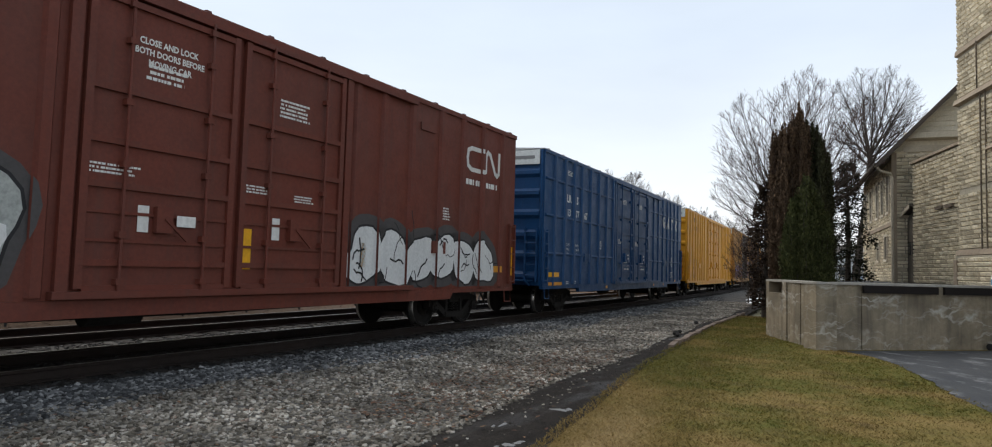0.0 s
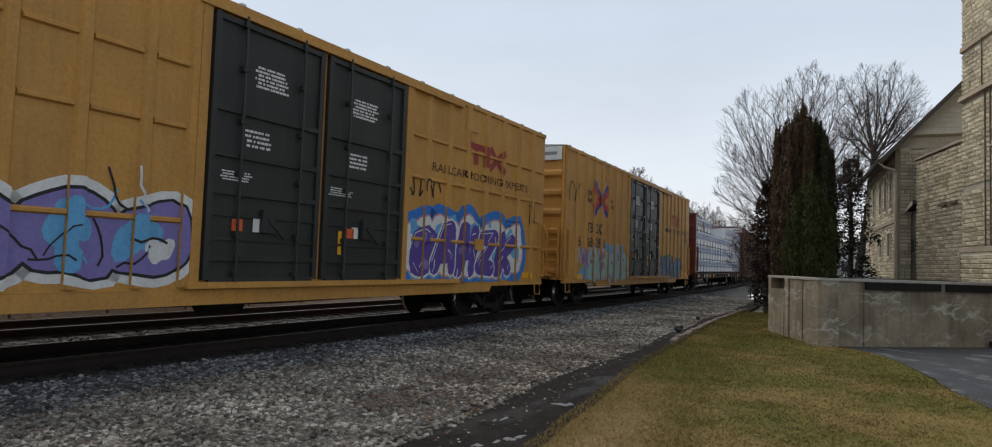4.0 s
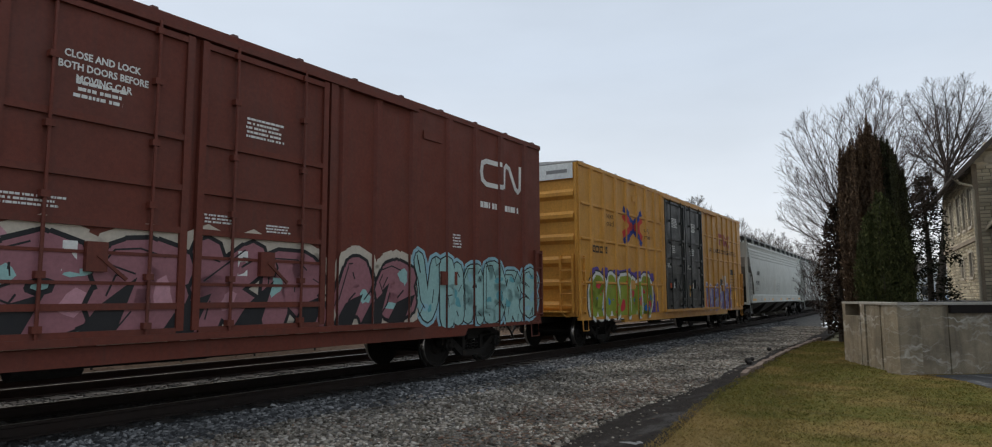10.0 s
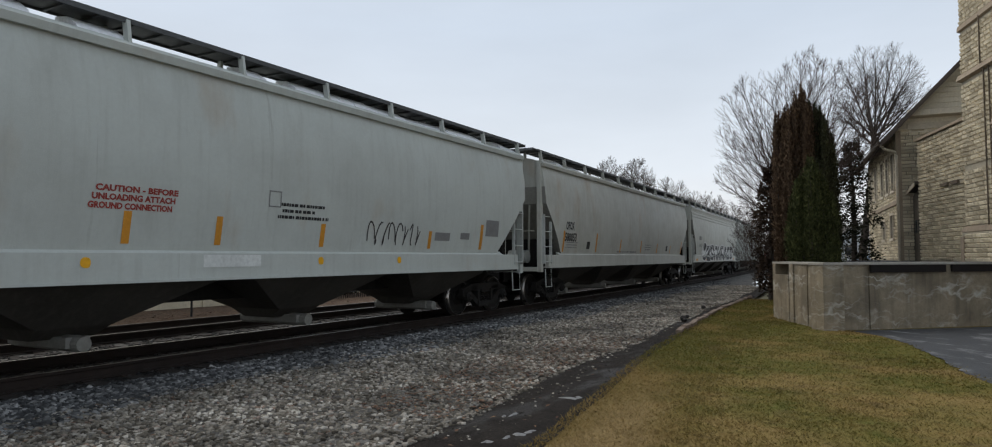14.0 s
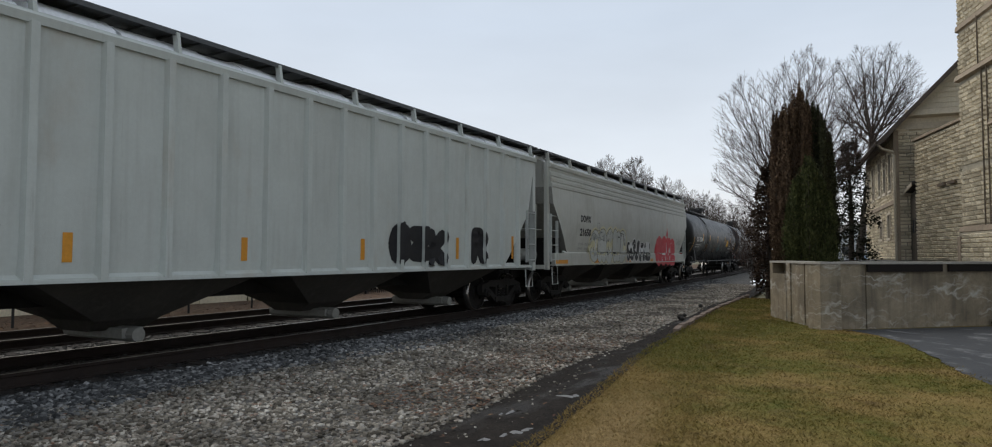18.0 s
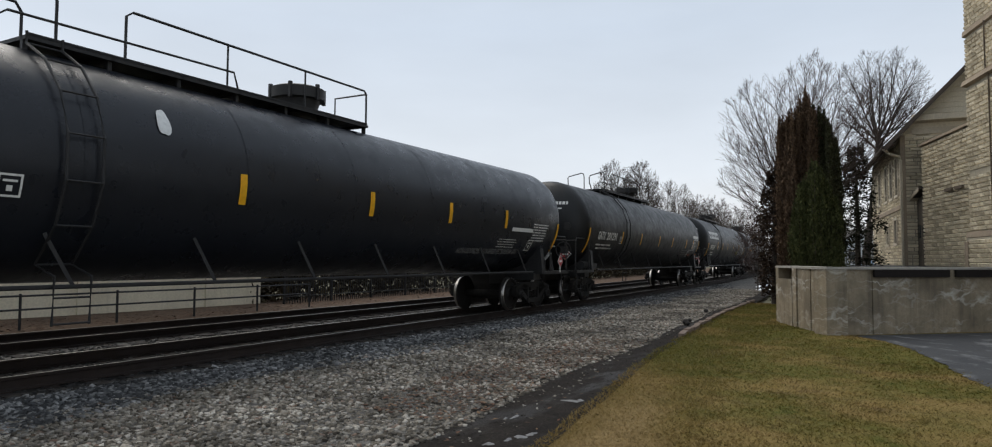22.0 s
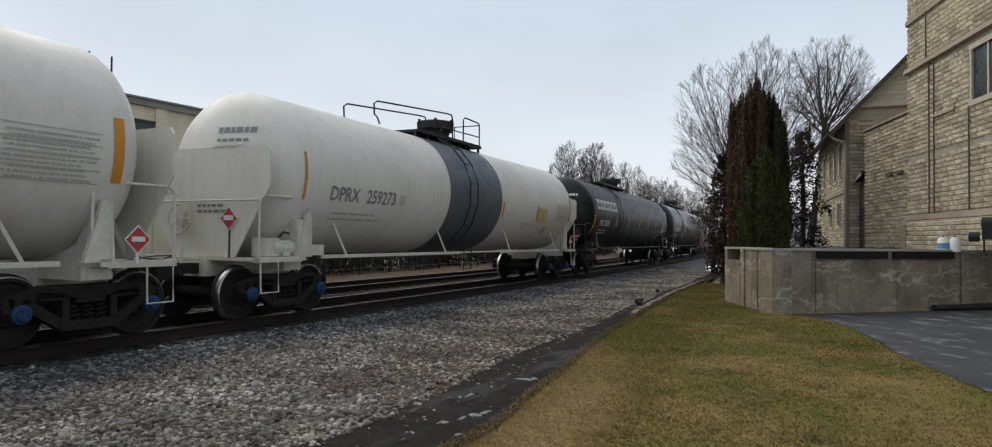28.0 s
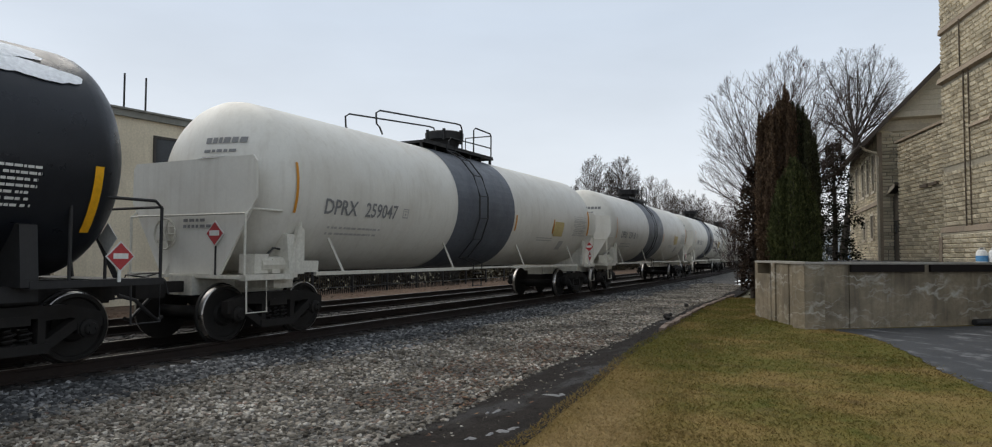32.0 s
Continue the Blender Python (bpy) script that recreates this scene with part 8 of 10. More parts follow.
STONE_BLUE = island_material("ballast_stone", [(0.0, (0.032, 0.033, 0.034)), (0.45, (0.085, 0.086, 0.088)), (0.8, (0.18, 0.18, 0.178)), (1.0, (0.34, 0.335, 0.325))], patch=0.45)
STONE_PALE = island_material("gravel_stone", [(0.0, (0.055, 0.047, 0.037)), (0.35, (0.165, 0.146, 0.118)), (0.75, (0.315, 0.286, 0.242)), (0.94, (0.47, 0.44, 0.39)), (0.97, (0.20, 0.125, 0.088)), (1.0, (0.42, 0.395, 0.355))], patch=0.6)
scatter("gravel_stones", 7000, between(lambda y: track_x(y) + 1.3, lambda y: dirt_edge(y) + 0.1, -8, 1.5), (0.025, 0.06), STONE_PALE, "pale mixed gravel stones beside the near track", 15)
# Stones under the train, their colour lowered for its shadow as well as oil.
STONE_OILY_SHADOW = island_material("oily_ballast_stone", [(0.0, (0.018, 0.018, 0.018)), (0.6, (0.035, 0.034, 0.033)), (1.0, (0.075, 0.072, 0.07))], 0.7)
scatter("ballast_stones", 20000, between(lambda y: track_x(y) + 1.25, lambda y: track_x(y) + 2.75 + 0.3 * math.sin(y * 0.8), 1.5, 46, 1.7), (0.03, 0.068), STONE_BLUE, "blue-grey angular ballast stones along the rail", 1)
scatter("ballast_stones", 9000, between(lambda y: track_x(y) - 2.6, lambda y: track_x(y) + 1.4, 1.5, 40, 1.5, 0.0), (0.03, 0.06), STONE_OILY_SHADOW, "ballast stones between the sleepers, dark with oil and painted shadow", 2)
scatter("gravel_stones", 48000, between(lambda y: track_x(y) + 2.3, lambda y: dirt_edge(y) + 0.15, 1.5, 40, 1.9), (0.016, 0.05), STONE_PALE, "pale mixed gravel stones", 3)
scatter("gravel_stones", 700, between(lambda y: dirt_edge(y) - 0.1, lambda y: lawn_edge(y) - 0.35, 2, 30, 1.6), (0.010, 0.028), STONE_PALE, "small stones in the dirt strip", 4)


def leaves(name, count, place, mat, label, seed, size=(0.03, 0.06)):
    r = np.random.RandomState(seed)
    p = place(r, count)
    n = len(p)
    q = np.array([(-1, 0, 0), (0, -0.5, 0.1), (1, 0, 0), (0, 0.5, 0.1)], np.float32)
    s, a, t = r.uniform(size[0], size[1], n), r.uniform(0, 6.28, n), r.uniform(-0.5, 0.5, n)
    v = q[None] * s[:, None, None]
    v = v * (1 + r.uniform(-0.3, 0.3, (n, 4, 3)))
    x, y = v[..., 0] * np.cos(a)[:, None] - v[..., 1] * np.sin(a)[:, None], v[..., 0] * np.sin(a)[:, None] + v[..., 1] * np.cos(a)[:, None]
    z = v[..., 2] + v[..., 0] * np.sin(t)[:, None] * 0.5
    out = np.stack([x + p[:, 0:1], y + p[:, 1:2], z + p[:, 2:3] + 0.03], -1).reshape(-1, 3)
    faces = (np.arange(4)[None] + 4 * np.arange(n)[:, None])
    ob = new(name, fast_mesh(name, out, faces, [mat]))
    return tagged(ob, label, name.replace("_", " "), kind="stuff")


LEAF = island_material("fallen_leaf", [(0.0, (0.06, 0.032, 0.022)), (0.5, (0.11, 0.058, 0.038)), (1.0, (0.20, 0.125, 0.075))])
leaves("fallen_leaves", 1500, between(lambda y: dirt_edge(y) - 1.3, lambda y: dirt_edge(y) + 0.1, 5.5, 13, 1.0), LEAF, "wet reddish-brown leaves on the gravel", 5, (0.02, 0.045))
leaves("fallen_leaves", 500, between(lambda y: track_x(y) + 2.5, lambda y: lawn_edge(y), 2, 25, 1.3), LEAF, "scattered brown leaves", 6, (0.02, 0.04))
leaves("fallen_leaves", 2500, between(lambda y: track_x(y) - 10.5, lambda y: track_x(y) - 6.3, -2, 40, 1.2), LEAF, "brown leaf litter by the second track", 7, (0.04, 0.09))


def grass(name, count, seed, y0, y1, bias, label):
    """Short blades, each a bent strip of two triangles' width at its foot."""
    r = np.random.RandomState(seed)
    y = y0 + (y1 - y0) * r.uniform(0, 1, count) ** bias
    lo = np.array([lawn_edge(v) for v in y]) + 0.02
    hi = np.clip(0.55 * y + 1.0, 4.0, 6.0)
    x = lo + (hi - lo) * r.uniform(0, 1, count)
    drive = np.interp(y, [1.0, 4.6, 6.5, 7.9, 9.1, 10.7, 11.34, 12.84, 14.5, 16.35], [9.0, 4.0, 2.3, 1.5, 0.95, 0.42, 0.25, -0.07, -0.52, -1.62])
    keep = x < drive + 0.05 + r.normal(0, 0.05, count)
    keep &= ~((x > -3.75) & (y > 16.1 + np.where(x < -2.09, 1.92 * (-2.09 - x), 1.03 * (x + 2.09))))
    x, y = x[keep], y[keep]
    n = len(x)
    h, w, a = r.uniform(0.010, 0.030, n) * (1 + 0.02 * y), r.uniform(0.003, 0.007, n) * (1 + 0.07 * y), r.uniform(0, 6.28, n)
    lean = r.uniform(0.8, 2.6, n) * h
    b = a + np.pi / 2 + r.normal(0, 0.5, n)
    z = np.array([ground_z(p, q) * 0.7 for p, q in zip(x, y)]) + 0.005
    dx, dy = np.cos(a) * w, np.sin(a) * w
    v = np.stack([np.stack([x - dx, y - dy, z], -1), np.stack([x + dx, y + dy, z], -1), np.stack([x + lean * np.cos(b), y + lean * np.sin(b), z + h], -1)], 1).reshape(-1, 3)
    f = np.arange(3 * n).reshape(-1, 3)
    m, nn, l, bs = nodes_of("grass_blade", 0.7)
    geo = nn.new("ShaderNodeNewGeometry")
    tint = lawn_colour(nn, l, geo.outputs["Random Per Island"])
    l.new(tint, bs.inputs["Base Color"])
    bs.inputs["Specular IOR Level"].default_value = 0.15
    glow = nn.new("ShaderNodeBsdfTranslucent")
    l.new(tint, glow.inputs[0])
    half = nn.new("ShaderNodeMixShader")
    half.inputs[0].default_value = 0.5
    l.new(bs.outputs[0], half.inputs[1])
    l.new(glow.outputs[0], half.inputs[2])
    l.new(half.outputs[0], nn["Material Output"].inputs[0])
    ob = new(name, fast_mesh(name, v, f, [m]))
    return tagged(ob, label, "grass", kind="stuff")


grass("grass", 260000, 8, 2.2, 27, 1.6, "short mixed green and straw-coloured lawn grass")
grass("grass", 140000, 9, 2.2, -7.0, 1.6, "short mixed lawn grass near the viewer")

# old ice and snow on the dirt strip and the path
rnd = random.Random(21)
ICE = surface("dirty_ice", (0.17, 0.17, 0.172), 0.6, grime=(0.2, 0.19, 0.18), dirt=0.6, streak=0, big=4.0, bump=0.3)
for x, y, w, h in ((-3.62, 7.18, 0.16, 0.10), (-3.56, 7.28, 0.08, 0.08), (-3.25, 5.62, 0.07, 0.12), (-3.29, 5.48, 0.09, 0.12), (-3.33, 5.34, 0.05, 0.10), (-3.40, 5.12, 0.06, 0.12), (-3.07, 4.86, 0.05, 0.06), (-3.75, 6.15, 0.06, 0.14), (-3.79, 6.02, 0.03, 0.08)):
    s = Shape()
    p = blob(rnd, 0, 0, w, h, 0.4)
    s.faces([(x, y, -0.008)] + [(x + a, y + b, -0.026) for a, b in p], [(0, 1 + k, 1 + (k + 1) % len(p)) for k in range(len(p))])
    tagged(part("ice_patch", s, ICE, smooth=60), "thin dirty ice remaining in the dirt strip", "ice", "ice patches")
CLOD = island_material("wet_clod", [(0.0, (0.014, 0.013, 0.011)), (0.7, (0.030, 0.027, 0.023)), (1.0, (0.06, 0.054, 0.047))], 0.92)
scatter("dirt_clods", 3200, between(lambda y: dirt_edge(y) - 0.25, lambda y: lawn_edge(y) + 0.06, 2, 34, 1.5), (0.008, 0.024), CLOD, "wet dark clods and crumbs of earth", 14, 0.45)
for x, y, w, h in ((-9.2, 46, 1.3, 6.0), (-8.3, 40, 0.6, 2.5)):
    s = Shape()
    p = blob(rnd, 0, 0, w, h, 0.2)
    s.faces([(x, y, 0.10)] + [(x + a, y + b, 0.0) for a, b in p], [(0, 1 + k, 1 + (k + 1) % len(p)) for k in range(len(p))])
    tagged(part("snow_patch", s, SNOW, smooth=60), "flat remnant of old snow beside the track", "snow", "snow patches")

# edging stones along the lawn
EDGING = surface("edging_stone", (0.20, 0.15, 0.12), 0.9, grime=(0.09, 0.07, 0.05), dirt=0.5)
edge = new("lawn_edging")
tagged(edge, "low line of worn edging stones between lawn and dirt", "edging")
stone = Shape().box(-0.06, 0.06, -0.22, 0.22, -0.05, 0.05).mesh("edging_stone", EDGING)
for k in range(30):
    y = 14.5 + 0.46 * k
    ang = math.degrees(math.atan2(lawn_edge(y) - lawn_edge(y + 0.4), 0.4))
    part("edging_stone", stone, None, edge, at=moved(lawn_edge(y) + rnd.uniform(-0.03, 0.03), y, 0.015 + rnd.uniform(-0.015, 0.015), ang + rnd.uniform(-5, 5)))
for x, y, r_ in ((-5.50, 17.3, 0.09), (-5.38, 17.05, 0.06), (-5.62, 18.0, 0.06), (-6.2, 21.5, 0.07)):
    s = Shape()
    s.lathe([(-r_, 0.02), (-r_ * 0.5, r_ * 0.8), (0, r_), (r_ * 0.5, r_ * 0.7), (r_ * 0.7, 0.02)], 9, (x, y, r_ * 0.55), axis=2)
    tagged(part("rock", s, surface("dark_rock", (0.028, 0.025, 0.023), 0.9), smooth=30), "dark fist-sized rock at the lawn's edge", "rock", "rocks by the lawn")

# ---- tracks ----


def rail_track(offset, name, label, y0, y1, tie_range):
    top = new(name)
    tagged(top, label, "railway track", kind="structure")

    def line(y):
        return track_x(y) + offset
    ys = [y0 + 2.0 * k for k in range(int((y1 - y0) / 2.0) + 1)]
    prof = [(-0.07, 0.0), (0.07, 0.0), (0.07, 0.015), (0.012, 0.035), (0.012, 0.125), (0.036, 0.135), (0.036, 0.163), (0.026, 0.170), (-0.026, 0.170), (-0.036, 0.163), (-0.036, 0.135), (-0.012, 0.125), (-0.012, 0.035), (-0.07, 0.015)]
    n = len(prof)
    for side in (-0.7525, 0.7525):
        s = Shape()
        for y in ys:
            s.v += [(line(y) + side + px, y, pz) for px, pz in prof]
        for i in range(len(ys) - 1):
            for k in range(n):
                s.f.append((i * n + k, i * n + (k + 1) % n, (i + 1) * n + (k + 1) % n, (i + 1) * n + k))
                s.m.append(1 if k == 7 else 0)
        part("rail", s, [RAIL_SIDE, RAIL_TOP], top, "rusty steel rail with a bright worn head")
    tie = Shape().box(-1.3, 1.3, -0.115, 0.115, -0.16, 0.0).mesh("sleeper", surface("creosoted_tie" + name, (0.026, 0.021, 0.018), 0.9, grime=(0.055, 0.046, 0.038), dirt=0.5, fine=30))
    plate = Shape().box(-0.11, 0.11, -0.09, 0.09, 0.0, 0.014).mesh("tie_plate", RAIL_SIDE)
    r = random.Random(4)
    y = tie_range[0]
    while y < tie_range[1]:
        ang = math.degrees(math.atan2(line(y) - line(y + 1), 1))
        t = part("sleeper", tie, None, top, at=moved(line(y) + r.uniform(-0.06, 0.06), y, -0.002 + r.uniform(-0.012, 0.004), ang + r.uniform(-1.2, 1.2)))
        if y < 22:
            for side in (-0.7525, 0.7525):
                part("tie_plate", plate, None, t, at=moved(side, 0, 0.0))
        y += 0.52
    return top


rail_track(0.0, "main_track", "ballasted main track with dark wooden sleepers", -520, 700, (0.0, 72))
rail_track(-3.6, "second_track", "rusty second track beside the main line", -200, 500, (1.0, 50))

# ---- retaining wall ----


def concrete_material():
    """Old cast concrete: olive-grey, board marks, dark run-down streaks and white lime bleeding from level cracks."""
    m, n, l, b = nodes_of("stained_concrete", 0.9)
    at = n.new("ShaderNodeTexCoord").outputs["Object"]
    base = blend(n, l, span(n, l, noise_node(n, l, at, 1.3, 6), 0.35, 0.68), (0.29, 0.237, 0.162), (0.15, 0.122, 0.083))
    base = blend(n, l, span(n, l, noise_node(n, l, at, 9, 5, 0.7), 0.45, 0.7, 0, 0.4), base, (0.10, 0.088, 0.066))
    runs = span(n, l, noise_node(n, l, stretched(n, l, at, (3.5, 3.5, 0.25)), 1.3, 5), 0.5, 0.72, 0, 0.6)
    base = blend(n, l, runs, base, (0.085, 0.068, 0.048))
    pale = span(n, l, noise_node(n, l, stretched(n, l, at, (2.6, 2.6, 0.16)), 0.8, 4), 0.60, 0.70, 0, 0.5)
    base = blend(n, l, pale, base, (0.36, 0.295, 0.20))
    warp = n.new("ShaderNodeVectorMath")
    warp.operation = "MULTIPLY_ADD"
    t = n.new("ShaderNodeTexNoise")
    t.inputs["Scale"].default_value = 2.6
    t.inputs["Detail"].default_value = 5
    l.new(at, t.inputs["Vector"])
    l.new(t.outputs["Color"], warp.inputs[0])
    warp.inputs[1].default_value = (0.55, 0.55, 0.55)
    l.new(at, warp.inputs[2])

    def lime(scale, wide, low, high, strength, shift):
        v = n.new("ShaderNodeTexVoronoi")
        v.feature = "DISTANCE_TO_EDGE"
        v.inputs["Scale"].default_value = scale
        move = n.new("ShaderNodeVectorMath")
        move.inputs[1].default_value = (shift, shift, shift)
        l.new(stretched(n, l, warp.outputs[0], (0.6, 0.6, 2.3)), move.inputs[0])
        l.new(move.outputs[0], v.inputs["Vector"])
        k = n.new("ShaderNodeMath")
        k.operation = "MULTIPLY"
        l.new(span(n, l, v.outputs["Distance"], 0.0, wide, strength, 0), k.inputs[0])
        l.new(span(n, l, noise_node(n, l, move.outputs[0], 1.15, 4), low, high), k.inputs[1])
        return k.outputs[0]
    base = blend(n, l, lime(2.0, 0.10, 0.47, 0.62, 0.75, 3.1), base, (0.50, 0.48, 0.42))
    base = blend(n, l, lime(3.6, 0.10, 0.50, 0.66, 0.5, 9.7), base, (0.46, 0.44, 0.39))
    l.new(base, b.inputs["Base Color"])
    u = n.new("ShaderNodeBump")
    u.inputs["Strength"].default_value, u.inputs["Distance"].default_value = 0.6, 0.015
    l.new(noise_node(n, l, at, 24, 6), u.inputs["Height"])
    l.new(u.outputs[0], b.inputs["Normal"])
    return m


CONCRETE = concrete_material()
COPING = surface("pale_coping_concrete", (0.36, 0.34, 0.30), 0.9, grime=(0.16, 0.145, 0.125), dirt=0.5)
OLD_TIMBER = surface("dark_old_timber", (0.011, 0.008, 0.007), 1.0, grime=(0.022, 0.017, 0.013), dirt=0.4, fine=35)
CX, CY, TOP = -2.09, 16.17, 1.465


def turned(az, x, y):
    """A frame at (x, y): its y axis points az degrees right of the world's."""
    return Matrix.Translation((x, y, 0)) @ pose(0, 0, 0, 0, 0, -az)


wall = new("retaining_wall")
tagged(wall, "old cast-concrete retaining wall with white lime streaks", "retaining wall")
long_az, short_az = 44.0, -27.5
panels = ((0.0, 1.14), (1.15, 3.2), (3.204, 5.38), (5.42, 7.4), (7.41, 12.0))
for i, (a, b) in enumerate(panels):
    s = Shape().box(-0.42, (-0.02, 0.0, -0.012, 0.004, 0.0)[i], a, b, -0.1, TOP - 0.05)
    part("wall_panel", s, CONCRETE, wall, at=turned(long_az, CX, CY))
part("coping", Shape().box(-0.45, 0.03, -0.02, 12.0, TOP - 0.05, TOP), COPING, wall, "weathered pale coping", at=turned(long_az, CX, CY))
for a, b in ((1.15, 3.12), (3.31, 5.13)):
    part("timber_fender", Shape().box(0.004, 0.07, a, b, TOP - 0.22, TOP - 0.055), OLD_TIMBER, wall, "dark weathered timber beam", at=turned(long_az, CX, CY))
s = Shape().box(0.02, 0.42, 0.02, 1.0, -0.1, TOP - 0.05)
part("wall_panel", s, CONCRETE, wall, at=turned(short_az, CX, CY))
s = Shape().box(0.0, 0.42, 1.01, 1.84, -0.1, TOP - 0.05)
part("wall_panel", s, CONCRETE, wall, at=turned(short_az, CX, CY))
part("coping", Shape().box(-0.03, 0.44, 0.0, 3.45, TOP - 0.05, TOP), COPING, wall, at=turned(short_az, CX, CY))
part("end_rib", Shape().box(-0.035, 0.42, 1.85, 2.12, -0.1, TOP - 0.05), CONCRETE, wall, at=turned(short_az, CX, CY))
s = Shape().box(0.26, 0.42, 2.13, 3.2, -0.1, TOP - 0.05).box(-0.05, 0.26, 2.13, 3.2, -0.1, TOP - 0.33).box(-0.03, 0.42, 3.2, 3.42, -0.1, TOP - 0.05)
part("end_pier", s, CONCRETE, wall, "notched end pier", at=turned(short_az, CX, CY))
pipe = Shape().tube([(0.14, 4.42, 0.09), (0.16, 6.0, 0.10), (0.22, 9.0, 0.09)], 0.075, 10)
tagged(part("drain_pipe", pipe, IRON, at=turned(long_az, CX, CY)), "black corrugated drain pipe lying at the wall's foot", "pipe")
# raised yard behind the wall
m = turned(long_az, CX, CY)
q = turned(short_az, CX, CY)
s = Shape()
s.poly([q @ Vector((0.4, 0.35, 1.40)), m @ Vector((-0.38, 0.5, 1.40)), m @ Vector((-0.38, 11.9, 1.40)), (22, 40, 1.40), (10, 60, 1.40), (-3.4, 60, 1.40), q @ Vector((0.4, 3.3, 1.40))])
tagged(part("raised_yard", s, ASPHALT), "paved yard held up by the retaining wall", "yard", kind="structure")
s = Shape().box(-0.2, 0.2, -17, 17, -0.2, 1.39)
tagged(part("yard_edge_wall", s, CONCRETE, at=turned(0, -3.2, 37)), "plain low wall closing the raised yard", "wall", kind="structure")

# ---- stone church behind the wall ----
STONE_WALL = surface("mortar_bed", (0.34, 0.31, 0.24), 0.95, grime=(0.11, 0.095, 0.08), dirt=0.4)


def block_material():
    m, n, l, b = nodes_of("cream_rock_faced_stone", 0.9)
    at = n.new("ShaderNodeTexCoord").outputs["Object"]
    info = n.new("ShaderNodeObjectInfo")
    geo = n.new("ShaderNodeNewGeometry")
    add = n.new("ShaderNodeMath")
    add.operation = "ADD"
    l.new(info.outputs["Random"], add.inputs[0])
    l.new(geo.outputs["Random Per Island"], add.inputs[1])
    fr = n.new("ShaderNodeMath")
    fr.operation = "FRACT"
    l.new(add.outputs[0], fr.inputs[0])
    ramp = n.new("ShaderNodeValToRGB")
    e = ramp.color_ramp.elements
    e[0].color, e[1].color = (0.43, 0.37, 0.265, 1), (0.75, 0.665, 0.50, 1)
    e.new(0.5).color = (0.60, 0.525, 0.385, 1)
    l.new(fr.outputs[0], ramp.inputs[0])
    soot = span(n, l, noise_node(n, l, at, 0.6, 5), 0.5, 0.75, 0, 0.45)
    l.new(blend(n, l, soot, ramp.outputs[0], (0.25, 0.22, 0.175)), b.inputs["Base Color"])
    u = n.new("ShaderNodeBump")
    u.inputs["Strength"].default_value, u.inputs["Distance"].default_value = 0.6, 0.03
    l.new(noise_node(n, l, at, 12, 5), u.inputs["Height"])
    l.new(u.outputs[0], b.inputs["Normal"])
    return m


BLOCK = block_material()
DRESSED = surface("dressed_stone_trim", (0.33, 0.265, 0.195), 0.9, grime=(0.10, 0.08, 0.065), dirt=0.5)
SIDING = surface("cream_gable_siding", (0.62, 0.56, 0.44), 0.8, grime=(0.36, 0.31, 0.24), dirt=0.3)
SHINGLE = surface("dark_roof_shingle", (0.07, 0.062, 0.055), 0.9, dirt=0.4)
TRIM = surface("cream_wood_trim", (0.52, 0.46, 0.36), 0.7, grime=(0.26, 0.22, 0.17), dirt=0.4)
EAVE = surface("dark_brown_eave_board", (0.085, 0.068, 0.055), 0.8, dirt=0.4)
GLASS = surface("dark_window_glass", (0.035, 0.04, 0.045), 0.08, dirt=0.1, streak=0, bump=0)
CH_AZ, TX, TY = -19.0, 0.73, 25.99


def church_at():
    """Building frame: y runs back along its side wall, x out of the side wall towards the viewer's left."""
    return Matrix.Translation((TX, TY, 0)) @ pose(0, 0, 0, 0, 0, -CH_AZ)


church = new("church")
tagged(church, "cream stone church with a tower and steep gabled hall", "church")
church.matrix_world = church_at()
tower = part("tower_wall", Shape().box(0.03, 6, -9, -0.03, 1.38, 15.0), STONE_WALL, church, "broad stone tower")
annex = part("annex_wall", Shape().box(0.38, 6, -0.1, 5.02, 1.38, 6.0), STONE_WALL, church)
rnd = random.Random(31)
BLOCKS = []
for i in range(6):
    s = Shape()
    w = (0.24, 0.30, 0.36, 0.43, 0.50, 0.58)[i] / 2 - 0.012
    h = 0.060
    bx = [rnd.uniform(0.015, 0.045) for _ in range(4)]
    s.faces([(0.04, -w, -h), (0.04, w, -h), (0.04, w, h), (0.04, -w, h), (-bx[0] * 0.3, -w + 0.02, -h + 0.015), (-bx[1] * 0.3, w - 0.02, -h + 0.015), (-bx[2], w - 0.03, h - 0.02), (-bx[3], -w + 0.03, h - 0.02)], [(0, 1, 2, 3), (4, 7, 6, 5), (0, 4, 5, 1), (1, 5, 6, 2), (2, 6, 7, 3), (3, 7, 4, 0)])
    BLOCKS.append((2 * w + 0.024, s.mesh("stone_block", BLOCK), s))


